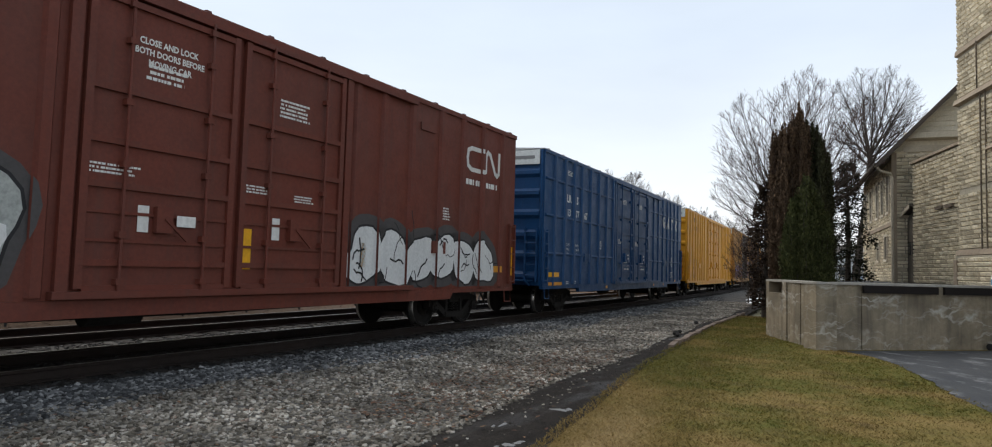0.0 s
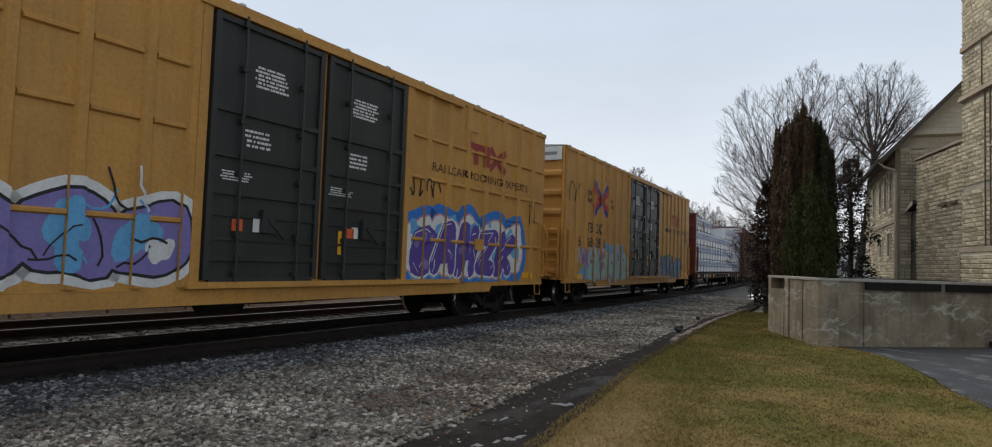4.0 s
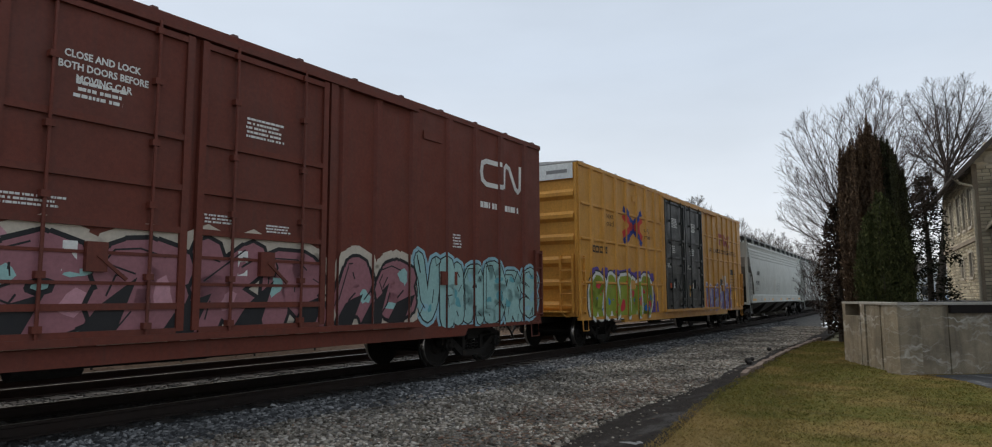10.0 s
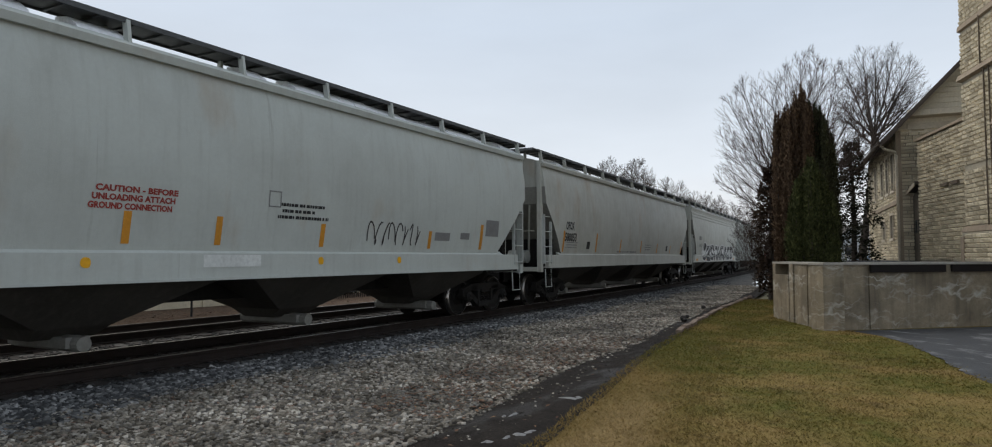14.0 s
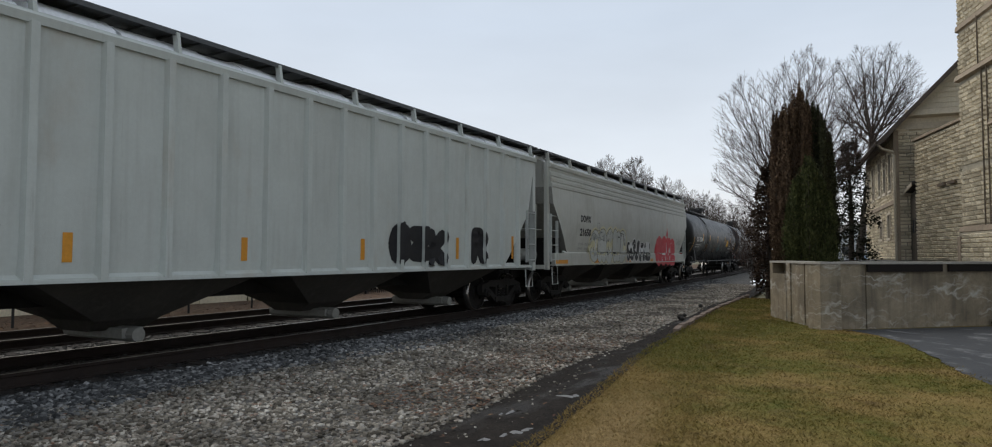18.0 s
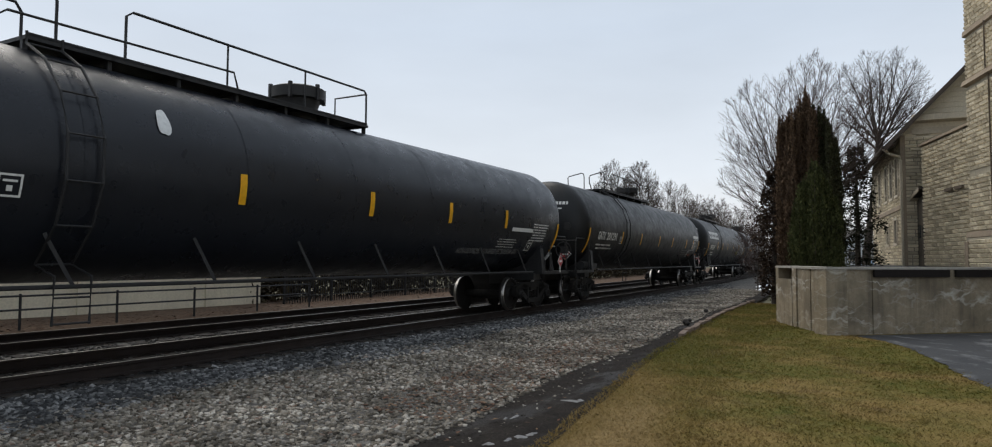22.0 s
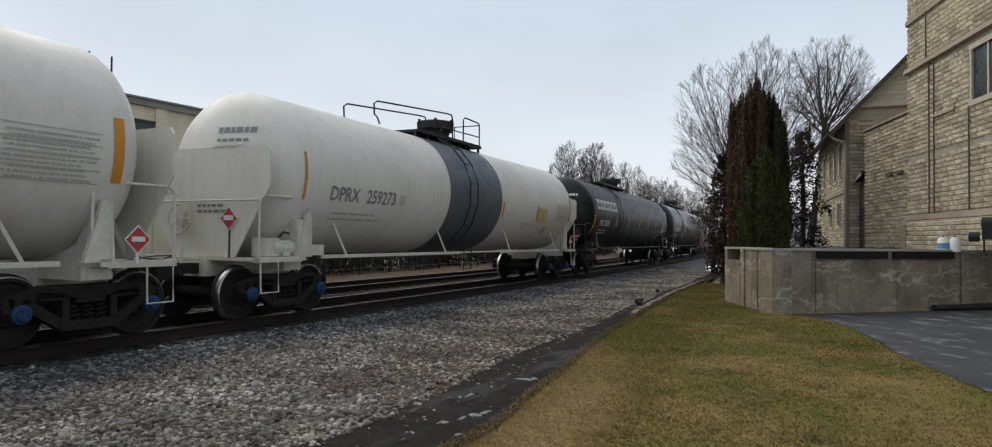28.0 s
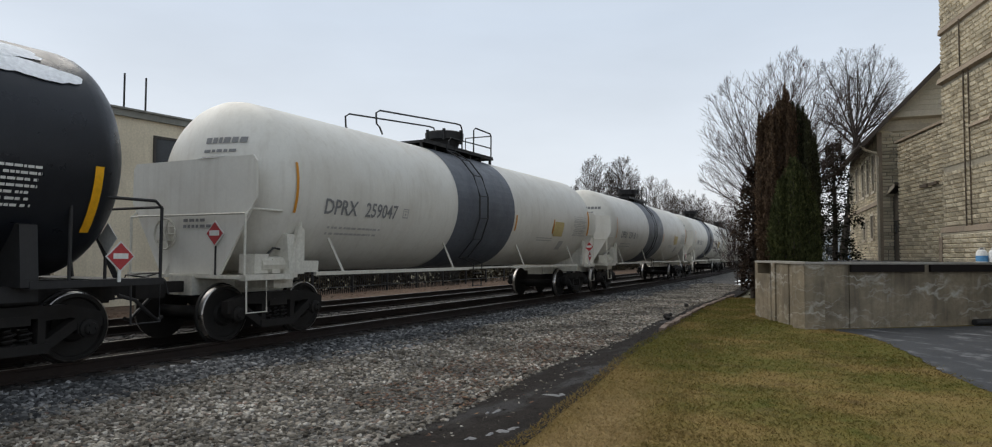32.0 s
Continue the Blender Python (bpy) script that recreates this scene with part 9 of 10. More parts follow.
def lay_stones(parent, x, y0, y1, z0, z1, single, holes=(), turn=None):
    """Courses of rock-faced blocks on the plane x; single: as parts, else joined."""
    joined = Shape()
    z = z0 + 0.07
    while z < z1 - 0.05:
        y = y0
        while y < y1 - 0.05:
            w, me, s = rnd.choice(BLOCKS)
            fit = 1.0
            if y + w > y1 - 0.12:
                w0, me, s = min(BLOCKS, key=lambda t: abs(t[0] - (y1 - y)))
                fit, w = (y1 - y) / w0, y1 - y
            c = y + w / 2
            if not any(a - 0.1 < c < b + 0.1 and lo < z < hi for a, b, lo, hi in holes):
                px = x + rnd.uniform(-0.008, 0.008)
                if single:
                    part("stone_block", me, None, parent, at=moved(px, c, z) @ Matrix.Diagonal((1, fit, 1, 1)))
                elif turn:
                    joined.faces([turn(px - x + v[0], c + v[1] * fit, z + v[2]) for v in s.v], s.f)
                else:
                    joined.faces([(px + v[0], c + v[1] * fit, z + v[2]) for v in s.v], s.f)
            y += w
        z += 0.142
    if joined.f:
        part("masonry", joined, BLOCK, parent)["kind"] = "stuff"


WIN = (-5.78, -4.24, 5.42, 6.77)
lay_stones(tower, 0.0, -6.2, -0.02, 7.30, 8.68, False)
lay_stones(tower, 0.0, -6.2, -0.02, 8.86, 12.5, False)
lay_stones(annex, 0.34, 0.0, 5.05, 1.42, 5.95, False)
for z, d in ((2.42, 0.10), (7.18, 0.12), (8.77, 0.05)):
    part("string_course", Shape().prism([(-d, z - 0.08), (0.04, z - 0.12), (0.04, z + 0.10), (-d * 0.6, z + 0.08)], 1, -9, 0.04), DRESSED, church, "projecting dressed-stone band")
part("plinth", Shape().box(-0.10, 0.03, -9, 0.0, 1.38, 2.32), STONE_WALL, church)
CONDUIT = surface("rusty_conduit", (0.13, 0.10, 0.07), 0.8, dirt=0.5)
for y, z0, z1 in ((-1.70, 2.5, 7.08), (-2.03, 2.5, 7.08), (-1.51, 7.26, 8.72), (-4.11, 2.5, 5.3)):
    part("conduit", Shape().tube([(-0.045, y, z0), (-0.045, y, z1)], 0.022, 6), CONDUIT, church, "thin rusty pipe on the stone")
part("drip_ledge", Shape().prism([(-0.09, 5.35), (0.0, 5.32), (0.0, 5.46), (-0.05, 5.44)], 1, -3.29, -2.05), DRESSED, church)
for y in (2.35, 1.5):
    part("wall_bracket", Shape().box(0.24, 0.34, y - 0.3, y + 0.3, 4.02, 4.12), CONDUIT, church, "rusty bracket left on the stone")
for y, z in ((-0.12, 2.0), (-0.12, 1.6)):
    part("plinth_pier", Shape().box(-0.17, -0.10, y - 0.12, y + 0.1, z - 0.22, z + 0.2), DRESSED, church)
a, b, lo, hi = WIN
win = part("tower_window", Shape().box(-0.04, 0.06, a - 0.12, b + 0.12, lo - 0.14, lo).box(-0.03, 0.05, a - 0.1, a, lo, hi).box(-0.03, 0.05, b, b + 0.1, lo, hi).box(-0.04, 0.06, a - 0.12, b + 0.12, hi, hi + 0.14).box(0.0, 0.05, (a + b) / 2 - 0.04, (a + b) / 2 + 0.04, lo, hi), TRIM, church, "tall window in a cream frame")
for y0, y1 in ((a, (a + b) / 2 - 0.04), ((a + b) / 2 + 0.04, b)):
    part("pane", Shape().box(0.025, 0.03, y0, y1, lo, hi), GLASS, win)
part("annex_coping", Shape().box(0.26, 0.75, 0.0, 5.12, 6.0, 6.09).box(0.75, 6, 4.8, 5.12, 6.0, 6.09), DRESSED, church)
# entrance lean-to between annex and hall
# Dark base colour with darker stains and run-down streaks.
porch = part("porch_wall", Shape().prism([(5.03, 1.38), (6.1, 1.38), (6.1, 3.9), (5.03, 4.25)], 0, 0.42, 3), surface("sooty_render", (0.15, 0.13, 0.105), 0.95, grime=(0.05, 0.043, 0.036), dirt=0.6, streak=0.5), church, "dark streaked wall beside the hall")
part("porch_roof", Shape().prism([(5.06, 4.36), (6.55, 3.92), (6.55, 4.02), (5.06, 4.48)], 0, 0.22, 3.0), SHINGLE, church, "small lean-to roof over the side door")
part("porch_fascia", Shape().prism([(5.06, 4.28), (6.5, 3.86), (6.5, 3.98), (5.06, 4.42)], 0, 0.18, 0.215), TRIM, church)
for y in (5.3, 5.7):
    part("porch_window", Shape().box(0.39, 0.43, y - 0.12, y + 0.12, 2.5, 3.0), GLASS, church)
# gabled hall, turned a little against the tower
HALL = church_at().inverted() @ turned(-10.0, -1.28, 31.65)
hall = part("hall_wall", Shape().box(0.03, 9, 0.03, 10.6, 1.38, 6.66), STONE_WALL, church, at=HALL)
rise, base_z = 1.07, 6.31


def roof_z(x):
    return base_z + rise * (x + 0.5)


lay_stones(hall, 0.0, 0.05, 10.5, 1.42, 6.5, False, ((0.9, 1.7, 4.3, 5.9), (2.5, 3.3, 4.3, 5.9), (4.2, 5.0, 4.3, 5.9), (6.6, 7.4, 4.3, 5.9), (8.6, 9.4, 4.3, 5.9), (1.5, 2.3, 2.3, 3.4), (4.0, 4.8, 2.3, 3.2)))
lay_stones(hall, 0.0, 0.05, 3.2, 1.42, 6.75, False, (), lambda a, b, c: (b, a, c))
gable = part("gable", Shape().prism([(0.0, 6.5), (4.5, 6.5), (4.5, roof_z(4.5) - 0.2), (0.02, roof_z(0) - 0.2)], 1, 0.0, 0.14), SIDING, church, "cream boarded gable", at=HALL)
for k in range(18):
    z = 7.42 + 0.2 * k
    x0 = max(0.05, (z + 0.25 - base_z) / rise - 0.5)
    part("siding_board", Shape().prism([(-0.03, z), (0.0, z), (0.0, z + 0.19), (-0.012, z + 0.19)], 0, x0, 4.5), SIDING, gable)
part("gable_trim", Shape().prism([(-0.34, 7.12), (0.0, 7.06), (0.0, 7.38), (-0.30, 7.36)], 0, 0.38, 4.5), TRIM, church, "projecting cream cornice across the gable", at=HALL)
part("gable_frieze", Shape().box(0.38, 4.5, -0.06, 0.0, 6.62, 6.86), TRIM, church, at=HALL)
s = Shape()
s.prism([(-0.62, roof_z(-0.62)), (4.5, roof_z(4.5)), (9.6, roof_z(-0.6)), (9.6, roof_z(-0.6) - 0.16), (4.5, roof_z(4.5) - 0.17), (-0.58, roof_z(-0.58) - 0.17)], 1, -0.5, 10.9)
roof = part("roof", s, SHINGLE, church, "steep dark shingle roof with deep eaves", at=HALL)
part("rake_board", Shape().prism([(-0.64, roof_z(-0.64) - 0.22), (-0.64, roof_z(-0.64) + 0.02), (4.5, roof_z(4.5) + 0.02), (4.5, roof_z(4.5) - 0.22)], 1, -0.55, -0.505), EAVE, roof)
part("soffit", Shape().prism([(-0.56, roof_z(-0.56) - 0.20), (0.0, roof_z(0.0) - 0.20), (0.0, roof_z(0.0) - 0.17), (-0.56, roof_z(-0.56) - 0.17)], 1, -0.5, 10.8), EAVE, roof)
part("gutter", Shape().tube([(-0.68, -0.5, 6.10), (-0.68, 10.9, 6.10)], 0.075, 8), EAVE, roof, "dark metal gutter")
part("downpipe", Shape().tube([(-0.68, -0.42, 6.05), (-0.5, -0.35, 5.85), (-0.1, -0.1, 5.75), (-0.05, -0.08, 5.6), (-0.05, -0.08, 1.4)], 0.055, 8), TRIM, church, "cream rainwater pipe", at=HALL)
part("string_course", Shape().box(-0.08, 0.02, 0.0, 10.6, 3.68, 3.84), DRESSED, church, at=HALL)
part("corner_board", Shape().box(-0.06, 0.12, -0.06, 0.06, 1.4, 6.6), DRESSED, church, at=HALL)
for y, z0, z1 in ((0.9, 4.32, 5.85), (2.5, 4.32, 5.85), (4.2, 4.32, 5.85), (6.6, 4.32, 5.85), (8.6, 4.32, 5.85), (1.5, 2.35, 3.32), (4.0, 2.35, 3.15)):
    w = part("hall_window", Shape().box(-0.05, 0.05, y - 0.09, y, z0, z1).box(-0.05, 0.05, y + 0.8, y + 0.89, z0, z1).box(-0.08, 0.05, y - 0.12, y + 0.92, z0 - 0.1, z0).box(-0.05, 0.05, y - 0.1, y + 0.9, z1, z1 + 0.1).box(-0.02, 0.03, y + 0.38, y + 0.42, z0, z1), TRIM, church, "narrow side window", at=HALL)
    part("pane", Shape().box(0.0, 0.02, y, y + 0.8, z0, z1), GLASS, w)
lay_stones(tower, -0.0, -6.2, -0.02, 2.54, 4.3, True)
lay_stones(tower, -0.0, -6.2, -0.02, 4.40, 7.04, False, (WIN,))
lay_stones(tower, -0.14, -6.2, -0.25, 1.42, 2.30, False)

# things on the raised yard
def jug(az, d, label, blue):
    """White plastic drum with a shouldered top, cap and handle."""
    t = new("plastic_drum")
    tagged(t, label, "drum", "drums on the yard")
    t.matrix_world = pose(d * math.sin(radians(az)), d * math.cos(radians(az)), 1.40) @ Matrix.Diagonal((0.64, 0.64, 0.82, 1))
    part("drum_body", Shape().lathe([(0.0, 0.16), (0.02, 0.19), (0.34, 0.19), (0.42, 0.14), (0.44, 0.06)], 18, axis=2), INK_WHITE, t, smooth=40)
    part("cap", Shape().lathe([(0.44, 0.055), (0.49, 0.055), (0.50, 0.04)], 12, axis=2), INK_GREY, t)
    part("drum_handle", Shape().tube([(-0.1, 0.0, 0.42), (-0.08, 0.0, 0.49), (0.08, 0.0, 0.49), (0.1, 0.0, 0.42)], 0.014, 6), INK_WHITE, t)
    if blue:
        part("blue_label", Shape().lathe([(0.10, 0.193), (0.27, 0.193)], 18, axis=2), plain("blue_plastic", (0.10, 0.28, 0.5)), t)


jug(3.72, 20.0, "white plastic drum with a blue label on the yard", True)
jug(4.42, 20.0, "plain white plastic drum on the yard", False)
grill = new("barbecue_grill")
tagged(grill, "black covered barbecue with a chimney near the wall", "grill")
grill.matrix_world = pose(20.5 * math.sin(radians(6.9)), 20.5 * math.cos(radians(6.9)), 0, 0, 0, -6)
part("grill_lid", Shape().lathe([(-0.36, 0.05), (-0.34, 0.16), (0.5, 0.16), (0.52, 0.05)], 16, (0, 0, 2.10), axis=0), IRON, grill, smooth=40)
part("grill_firebox", Shape().box(-0.34, 0.5, -0.2, 0.2, 1.72, 2.06), IRON, grill)
part("side_box", Shape().lathe([(-0.62, 0.04), (-0.60, 0.12), (-0.38, 0.12)], 12, (0, 0, 1.78), axis=0), IRON, grill)
part("chimney", Shape().lathe([(2.2, 0.06), (2.48, 0.06), (2.62, 0.15), (2.66, 0.15), (2.7, 0.03)], 14, (0.12, 0, 0), axis=2), IRON, grill)
for px_ in (-0.3, 0.44):
    for py_ in (-0.17, 0.17):
        part("leg", Shape().box(px_ - 0.02, px_ + 0.02, py_ - 0.02, py_ + 0.02, 1.40, 1.74), IRON, grill)

# ---- cream building beyond the tracks ----
CREAM = surface("cream_stucco", (0.68, 0.60, 0.45), 0.9, grime=(0.30, 0.25, 0.18), dirt=0.3, streak=0.25)
shop = new("commercial_building")
tagged(shop, "flat-roofed cream stucco building beyond the second track", "building")
bx = -20.4
part("wall", Shape().box(bx - 14, bx, -16, 16.0, -0.1, 5.72), CREAM, shop)
part("cornice", Shape().box(bx - 14.1, bx + 0.10, -16.1, 16.1, 5.72, 5.92).box(bx - 14.15, bx + 0.16, -16.15, 16.15, 5.92, 5.98), surface("grey_metal_coping", (0.25, 0.25, 0.22), 0.5, 0.3), shop, "grey metal parapet coping")
for y0, z0 in ((3.0, 4.35), (6.2, 4.35), (9.2, 4.35), (12.7, 4.35)):
    w = part("window", Shape().box(bx, bx + 0.05, y0 - 0.08, y0 + 1.3, z0 - 0.1, z0).box(bx, bx + 0.05, y0 - 0.08, y0 + 1.3, z0 + 0.85, z0 + 0.93).box(bx, bx + 0.05, y0 - 0.08, y0, z0, z0 + 0.85).box(bx, bx + 0.05, y0 + 1.22, y0 + 1.3, z0, z0 + 0.85), surface("dark_window_frame", (0.05, 0.045, 0.04), 0.6), shop)
    part("pane", Shape().box(bx + 0.005, bx + 0.02, y0, y0 + 1.22, z0, z0 + 0.85), GLASS, w)
for y in (-2, 2.0, 6.0, 10.0, 14.0):
    part("pilaster", Shape().box(bx, bx + 0.06, y - 0.2, y + 0.2, 0.0, 5.72), CREAM, shop)
for x, y, w, h in ((-22.5, 6.0, 0.9, 0.75), (-23.5, 9.5, 1.4, 0.55)):
    v = part("roof_vent", Shape().box(x - w / 2, x + w / 2, y - w / 2, y + w / 2, 5.9, 5.9 + h).lathe([(5.9 + h, 0.2), (6.2 + h, 0.2), (6.25 + h, 0.3), (6.35 + h, 0.3)], 14, (x, y, 0), axis=2), surface("galvanised_vent", (0.4, 0.42, 0.43), 0.4, 0.7), shop)
for y in (12.0, 12.7):
    part("roof_rod", Shape().tube([(-21.0, y, 5.9), (-21.0, y, 7.2)], 0.03, 6), IRON, shop)
lamp = new("wall_lantern")
tagged(lamp, "black wall lantern on the cream building", "lantern")
lamp.matrix_world = pose(bx + 0.03, 8.35, 0)
part("bracket", Shape().tube([(0, 0, 2.6), (0.2, 0, 2.75), (0.28, 0, 2.5)], 0.02, 6), IRON, lamp)
part("lantern_cage", Shape().lathe([(1.85, 0.05), (1.9, 0.12), (2.3, 0.17), (2.35, 0.2), (2.5, 0.03)], 8, (0.28, 0, 0), axis=2), IRON, lamp)

fence = new("iron_fence")
tagged(fence, "black iron picket fence with rails by the cream building", "fence")
fy0, fy1, fx = 16.3, 46.0, -20.2
picket = Shape().box(-0.012, 0.012, -0.012, 0.012, 0.0, 1.12).mesh("picket", IRON)


def fence_x(y):
    return track_x(y) - 8.4


for z in (0.25, 1.0):
    part("fence_rail", Shape().tube([(fence_x(y), y, z) for y in [fy0 + 2 * k for k in range(15)]], 0.022, 5), IRON, fence)
y = fy0
while y < 30:
    part("picket", picket, None, fence, at=moved(fence_x(y), y, 0))
    y += 0.13
for k in range(13):
    y = fy0 + 2.4 * k
    part("post", Shape().box(-0.035, 0.035, -0.035, 0.035, 0, 1.2), IRON, fence, at=moved(fence_x(y), y, 0))
rails_y = [-4 + 2.2 * k for k in range(10)]
guard = new("guard_rail")
tagged(guard, "low dark pipe railing along the second track", "railing")
for z in (0.45, 0.75):
    part("pipe_rail", Shape().tube([(track_x(y) - 6.6, y, z) for y in rails_y], 0.025, 6), IRON, guard)
for y in rails_y:
    part("post", Shape().tube([(track_x(y) - 6.6, y, 0.0), (track_x(y) - 6.6, y, 0.8)], 0.03, 6), IRON, guard)

# ---- trees ----
BARK = surface("grey_brown_bark", (0.075, 0.062, 0.052), 0.95, grime=(0.04, 0.033, 0.028), dirt=0.4)
TWIG = surface("thin_winter_twig", (0.06, 0.046, 0.038), 0.95, dirt=0.2)
TWIG_RED = surface("reddish_winter_twig", (0.065, 0.038, 0.03), 0.95, dirt=0.2)


def wood_mesh(name, runs, mat, sides=3):
    """Many tapered runs of points as one mesh of thin prisms."""
    v, f = [], []
    turns = [(math.cos(6.2832 * k / sides), math.sin(6.2832 * k / sides)) for k in range(sides)]
    for pts, rad in runs:
        j = len(v)
        for i, p in enumerate(pts):
            d = (pts[min(i + 1, len(pts) - 1)] - pts[max(i - 1, 0)]).normalized()
            s1 = d.orthogonal().normalized()
            s2 = d.cross(s1)
            for c, w in turns:
                v.append(tuple(p + (s1 * c + s2 * w) * rad[i]))
        for i in range(len(pts) - 1):
            for k in range(sides):
                q = (k + 1) % sides
                f.append((j + i * sides + k, j + i * sides + q, j + (i + 1) * sides + q, j + (i + 1) * sides + k))
    return fast_mesh(name, v, f, [mat])


def polar(az, d):
    return d * math.sin(radians(az)), d * math.cos(radians(az))


def winter_tree(x, y, label, seed, centre, size, trunk, stems, radius, counts, ratios=(0.62, 0.5, 0.5), angle=(24, 42), rise=0.10, thin=0.005, twig=None, group="bare winter trees", fan=1.4, wander=0.10):
    """Bare tree: a trunk along the given points, stems that fan out of its upper end, and three orders of ascending side shoots, all kept inside a rounded crown."""
    r = random.Random(seed)
    c, a3 = Vector(centre), Vector(size)
    coarse, fine = [], []

    def inside(p, slack):
        q = p - c
        return (q.x / a3.x) ** 2 + (q.y / a3.y) ** 2 + (q.z / a3.z) ** 2 < slack

    def shoot(p, d, length, r0, level):
        n = 7 if level == 0 else 5 if level < 3 else 3
        pts, rad, q, dd = [p], [r0], p.copy(), d.copy()
        slack = r.uniform(0.90, 1.06)
        for k in range(n):
            dd = (dd + Vector((r.gauss(0, 1), r.gauss(0, 1), r.gauss(0, 0.7))) * (wander if level < 2 else wander * 0.5) + Vector((0, 0, rise))).normalized()
            nq = q + dd * length / n
            if k > 1 and not inside(nq, slack):
                break
            q = nq
            pts.append(q.copy())
            rad.append(max(thin * 0.6, r0 * (1 - 0.8 * (k + 1) / n)))
        if len(pts) < 2:
            return
        rad[-1] = thin * 0.6
        (coarse if level < 2 else fine).append((pts, rad))
        if level >= len(counts):
            return
        m = len(pts) - 1
        side = r.uniform(0, 6.28)
        for k in range(counts[level]):
            t = 0.16 + 0.84 * (k + r.random()) / counts[level]
            i = min(m - 1, int(t * m))
            a = pts[i].lerp(pts[i + 1], t * m - i)
            g = (pts[i + 1] - pts[i]).normalized()
            s1 = g.orthogonal().normalized()
            s2 = g.cross(s1)
            side += 2.4 + r.uniform(-0.5, 0.5)
            o = s1 * math.cos(side) + s2 * math.sin(side)
            w = radians(r.uniform(*angle))
            ln = length * ratios[level] * (1.08 - 0.62 * t) * r.uniform(0.75, 1.2)
            shoot(a, (g * math.cos(w) + o * math.sin(w)).normalized(), ln, max(thin, rad[i] * r.uniform(0.45, 0.62)), level + 1)

    trunk = [Vector(p) for p in trunk]
    m = len(trunk)
    coarse.append((trunk, [radius * (1 - 0.45 * k / max(1, m - 1)) for k in range(m)]))
    for k in range(stems):
        a = 2.4 * k + r.uniform(-0.25, 0.25)
        z = 1 - fan * (k + 0.5) / stems
        h = math.sqrt(max(0.0, 1 - z * z))
        end = c + Vector((h * math.cos(a) * a3.x, h * math.sin(a) * a3.y, z * a3.z))
        start = trunk[-1].lerp(trunk[-2], r.uniform(0, 0.5) * k / stems)
        d = end - start
        shoot(start, (d.normalized() - Vector((0, 0, rise * 2))).normalized(), d.length * r.uniform(0.94, 1.04), radius * r.uniform(0.16, 0.30), 0)
    t = new("bare_tree")
    tagged(t, label, "tree", group)
    t.matrix_world = pose(x, y, 0)
    tr = new("trunk", wood_mesh("trunk", coarse, BARK, 6))
    tr.parent = t
    cr = new("crown", wood_mesh("crown", fine, twig or TWIG))
    cr.parent = t
    return t


# Paler than TWIG: distance haze is put into the twig colour.
TWIG_FAR = surface("distant_twig", (0.075, 0.06, 0.05), 0.95, dirt=0.2)
x, y = polar(-9.6, 29)
winter_tree(x, y, "bare spreading tree with reddish twigs behind the evergreen", 3, (0.25, 0, 5.9), (3.3, 3.0, 3.55), ((0, 0, 0), (0.05, 0, 1.4), (0.1, 0, 3.3)), 28, 0.15, (11, 7, 4), fan=1.35, rise=0.025, thin=0.0052, twig=TWIG_RED, angle=(16, 34), ratios=(0.5, 0.5, 0.5), wander=0.035)
x, y = polar(-4.85, 46)
winter_tree(x, y, "tall bare rounded tree beyond the church", 8, (1.25, 0, 11.15), (2.75, 2.6, 3.1), ((0, 0, 0), (0.15, 0, 2.2), (0.55, 0, 5.2), (0.9, 0, 8.8)), 15, 0.27, (10, 8, 5), fan=1.5, rise=0.03, thin=0.0056, angle=(24, 46), ratios=(0.6, 0.5, 0.48), wander=0.05)
for i, (az, d, top, wide, low) in enumerate(((-23.25, 76, 12.6, 2.5, 4.6), (-21.0, 78, 12.9, 2.2, 4.2), (-18.6, 92, 12.2, 3.2, 3.0), (-17.0, 100, 11.0, 3.4, 2.5), (-15.6, 112, 11.9, 3.5, 2.5), (-14.2, 125, 11.2, 3.6, 2.5), (-25.4, 72, 9.0, 2.4, 3.0), (-12.9, 120, 7.5, 3.0, 1.5), (-27.5, 66, 6.8, 2.4, 2.0))):
    x, y = polar(az, d)
    tall = (top - low) / 2
    winter_tree(x, y, "distant bare tree beyond the railway", 11 + i, (0, 0, low + tall), (wide, wide, tall), ((0, 0, 0), (0.1, 0, low * 0.6), (0.0, 0, low + 0.6)), 12, 0.16, (10, 7, 4), fan=1.5, rise=0.03, thin=0.017, twig=TWIG_FAR, angle=(24, 44), wander=0.05)
x, y = polar(-12.2, 40)
winter_tree(x, y, "bare straggling shrub beside the track", 41, (0, 0, 2.4), (1.3, 1.3, 2.5), ((0, 0, 0), (0, 0, 0.2), (0, 0, 0.4)), 12, 0.05, (7, 5, 3), fan=1.2, thin=0.006, twig=TWIG_RED, group="shrubs")
x, y = polar(-11.9, 33)
winter_tree(x, y, "bare thin shrub beside the evergreen", 43, (0, 0, 2.7), (1.0, 1.0, 2.7), ((0, 0, 0), (0, 0, 0.2), (0, 0, 0.4)), 12, 0.05, (7, 5, 3), fan=1.2, thin=0.005, twig=TWIG_RED, group="shrubs")


def sprays(name, c, up, side, s, aspect, mat):
    """Small kite-shaped leaf sprays at the places c as one mesh."""
    up = up / np.linalg.norm(up, axis=1)[:, None]
    side = side - up * np.sum(side * up, 1)[:, None]
    side = side / np.linalg.norm(side, axis=1)[:, None]
    w = (s * aspect)[:, None]
    v = np.stack([c - up * s[:, None] * 0.5, c + side * w, c + up * s[:, None] * 0.8, c - side * w], 1).reshape(-1, 3)
    return fast_mesh(name, v, np.arange(len(v)).reshape(-1, 4), [mat])


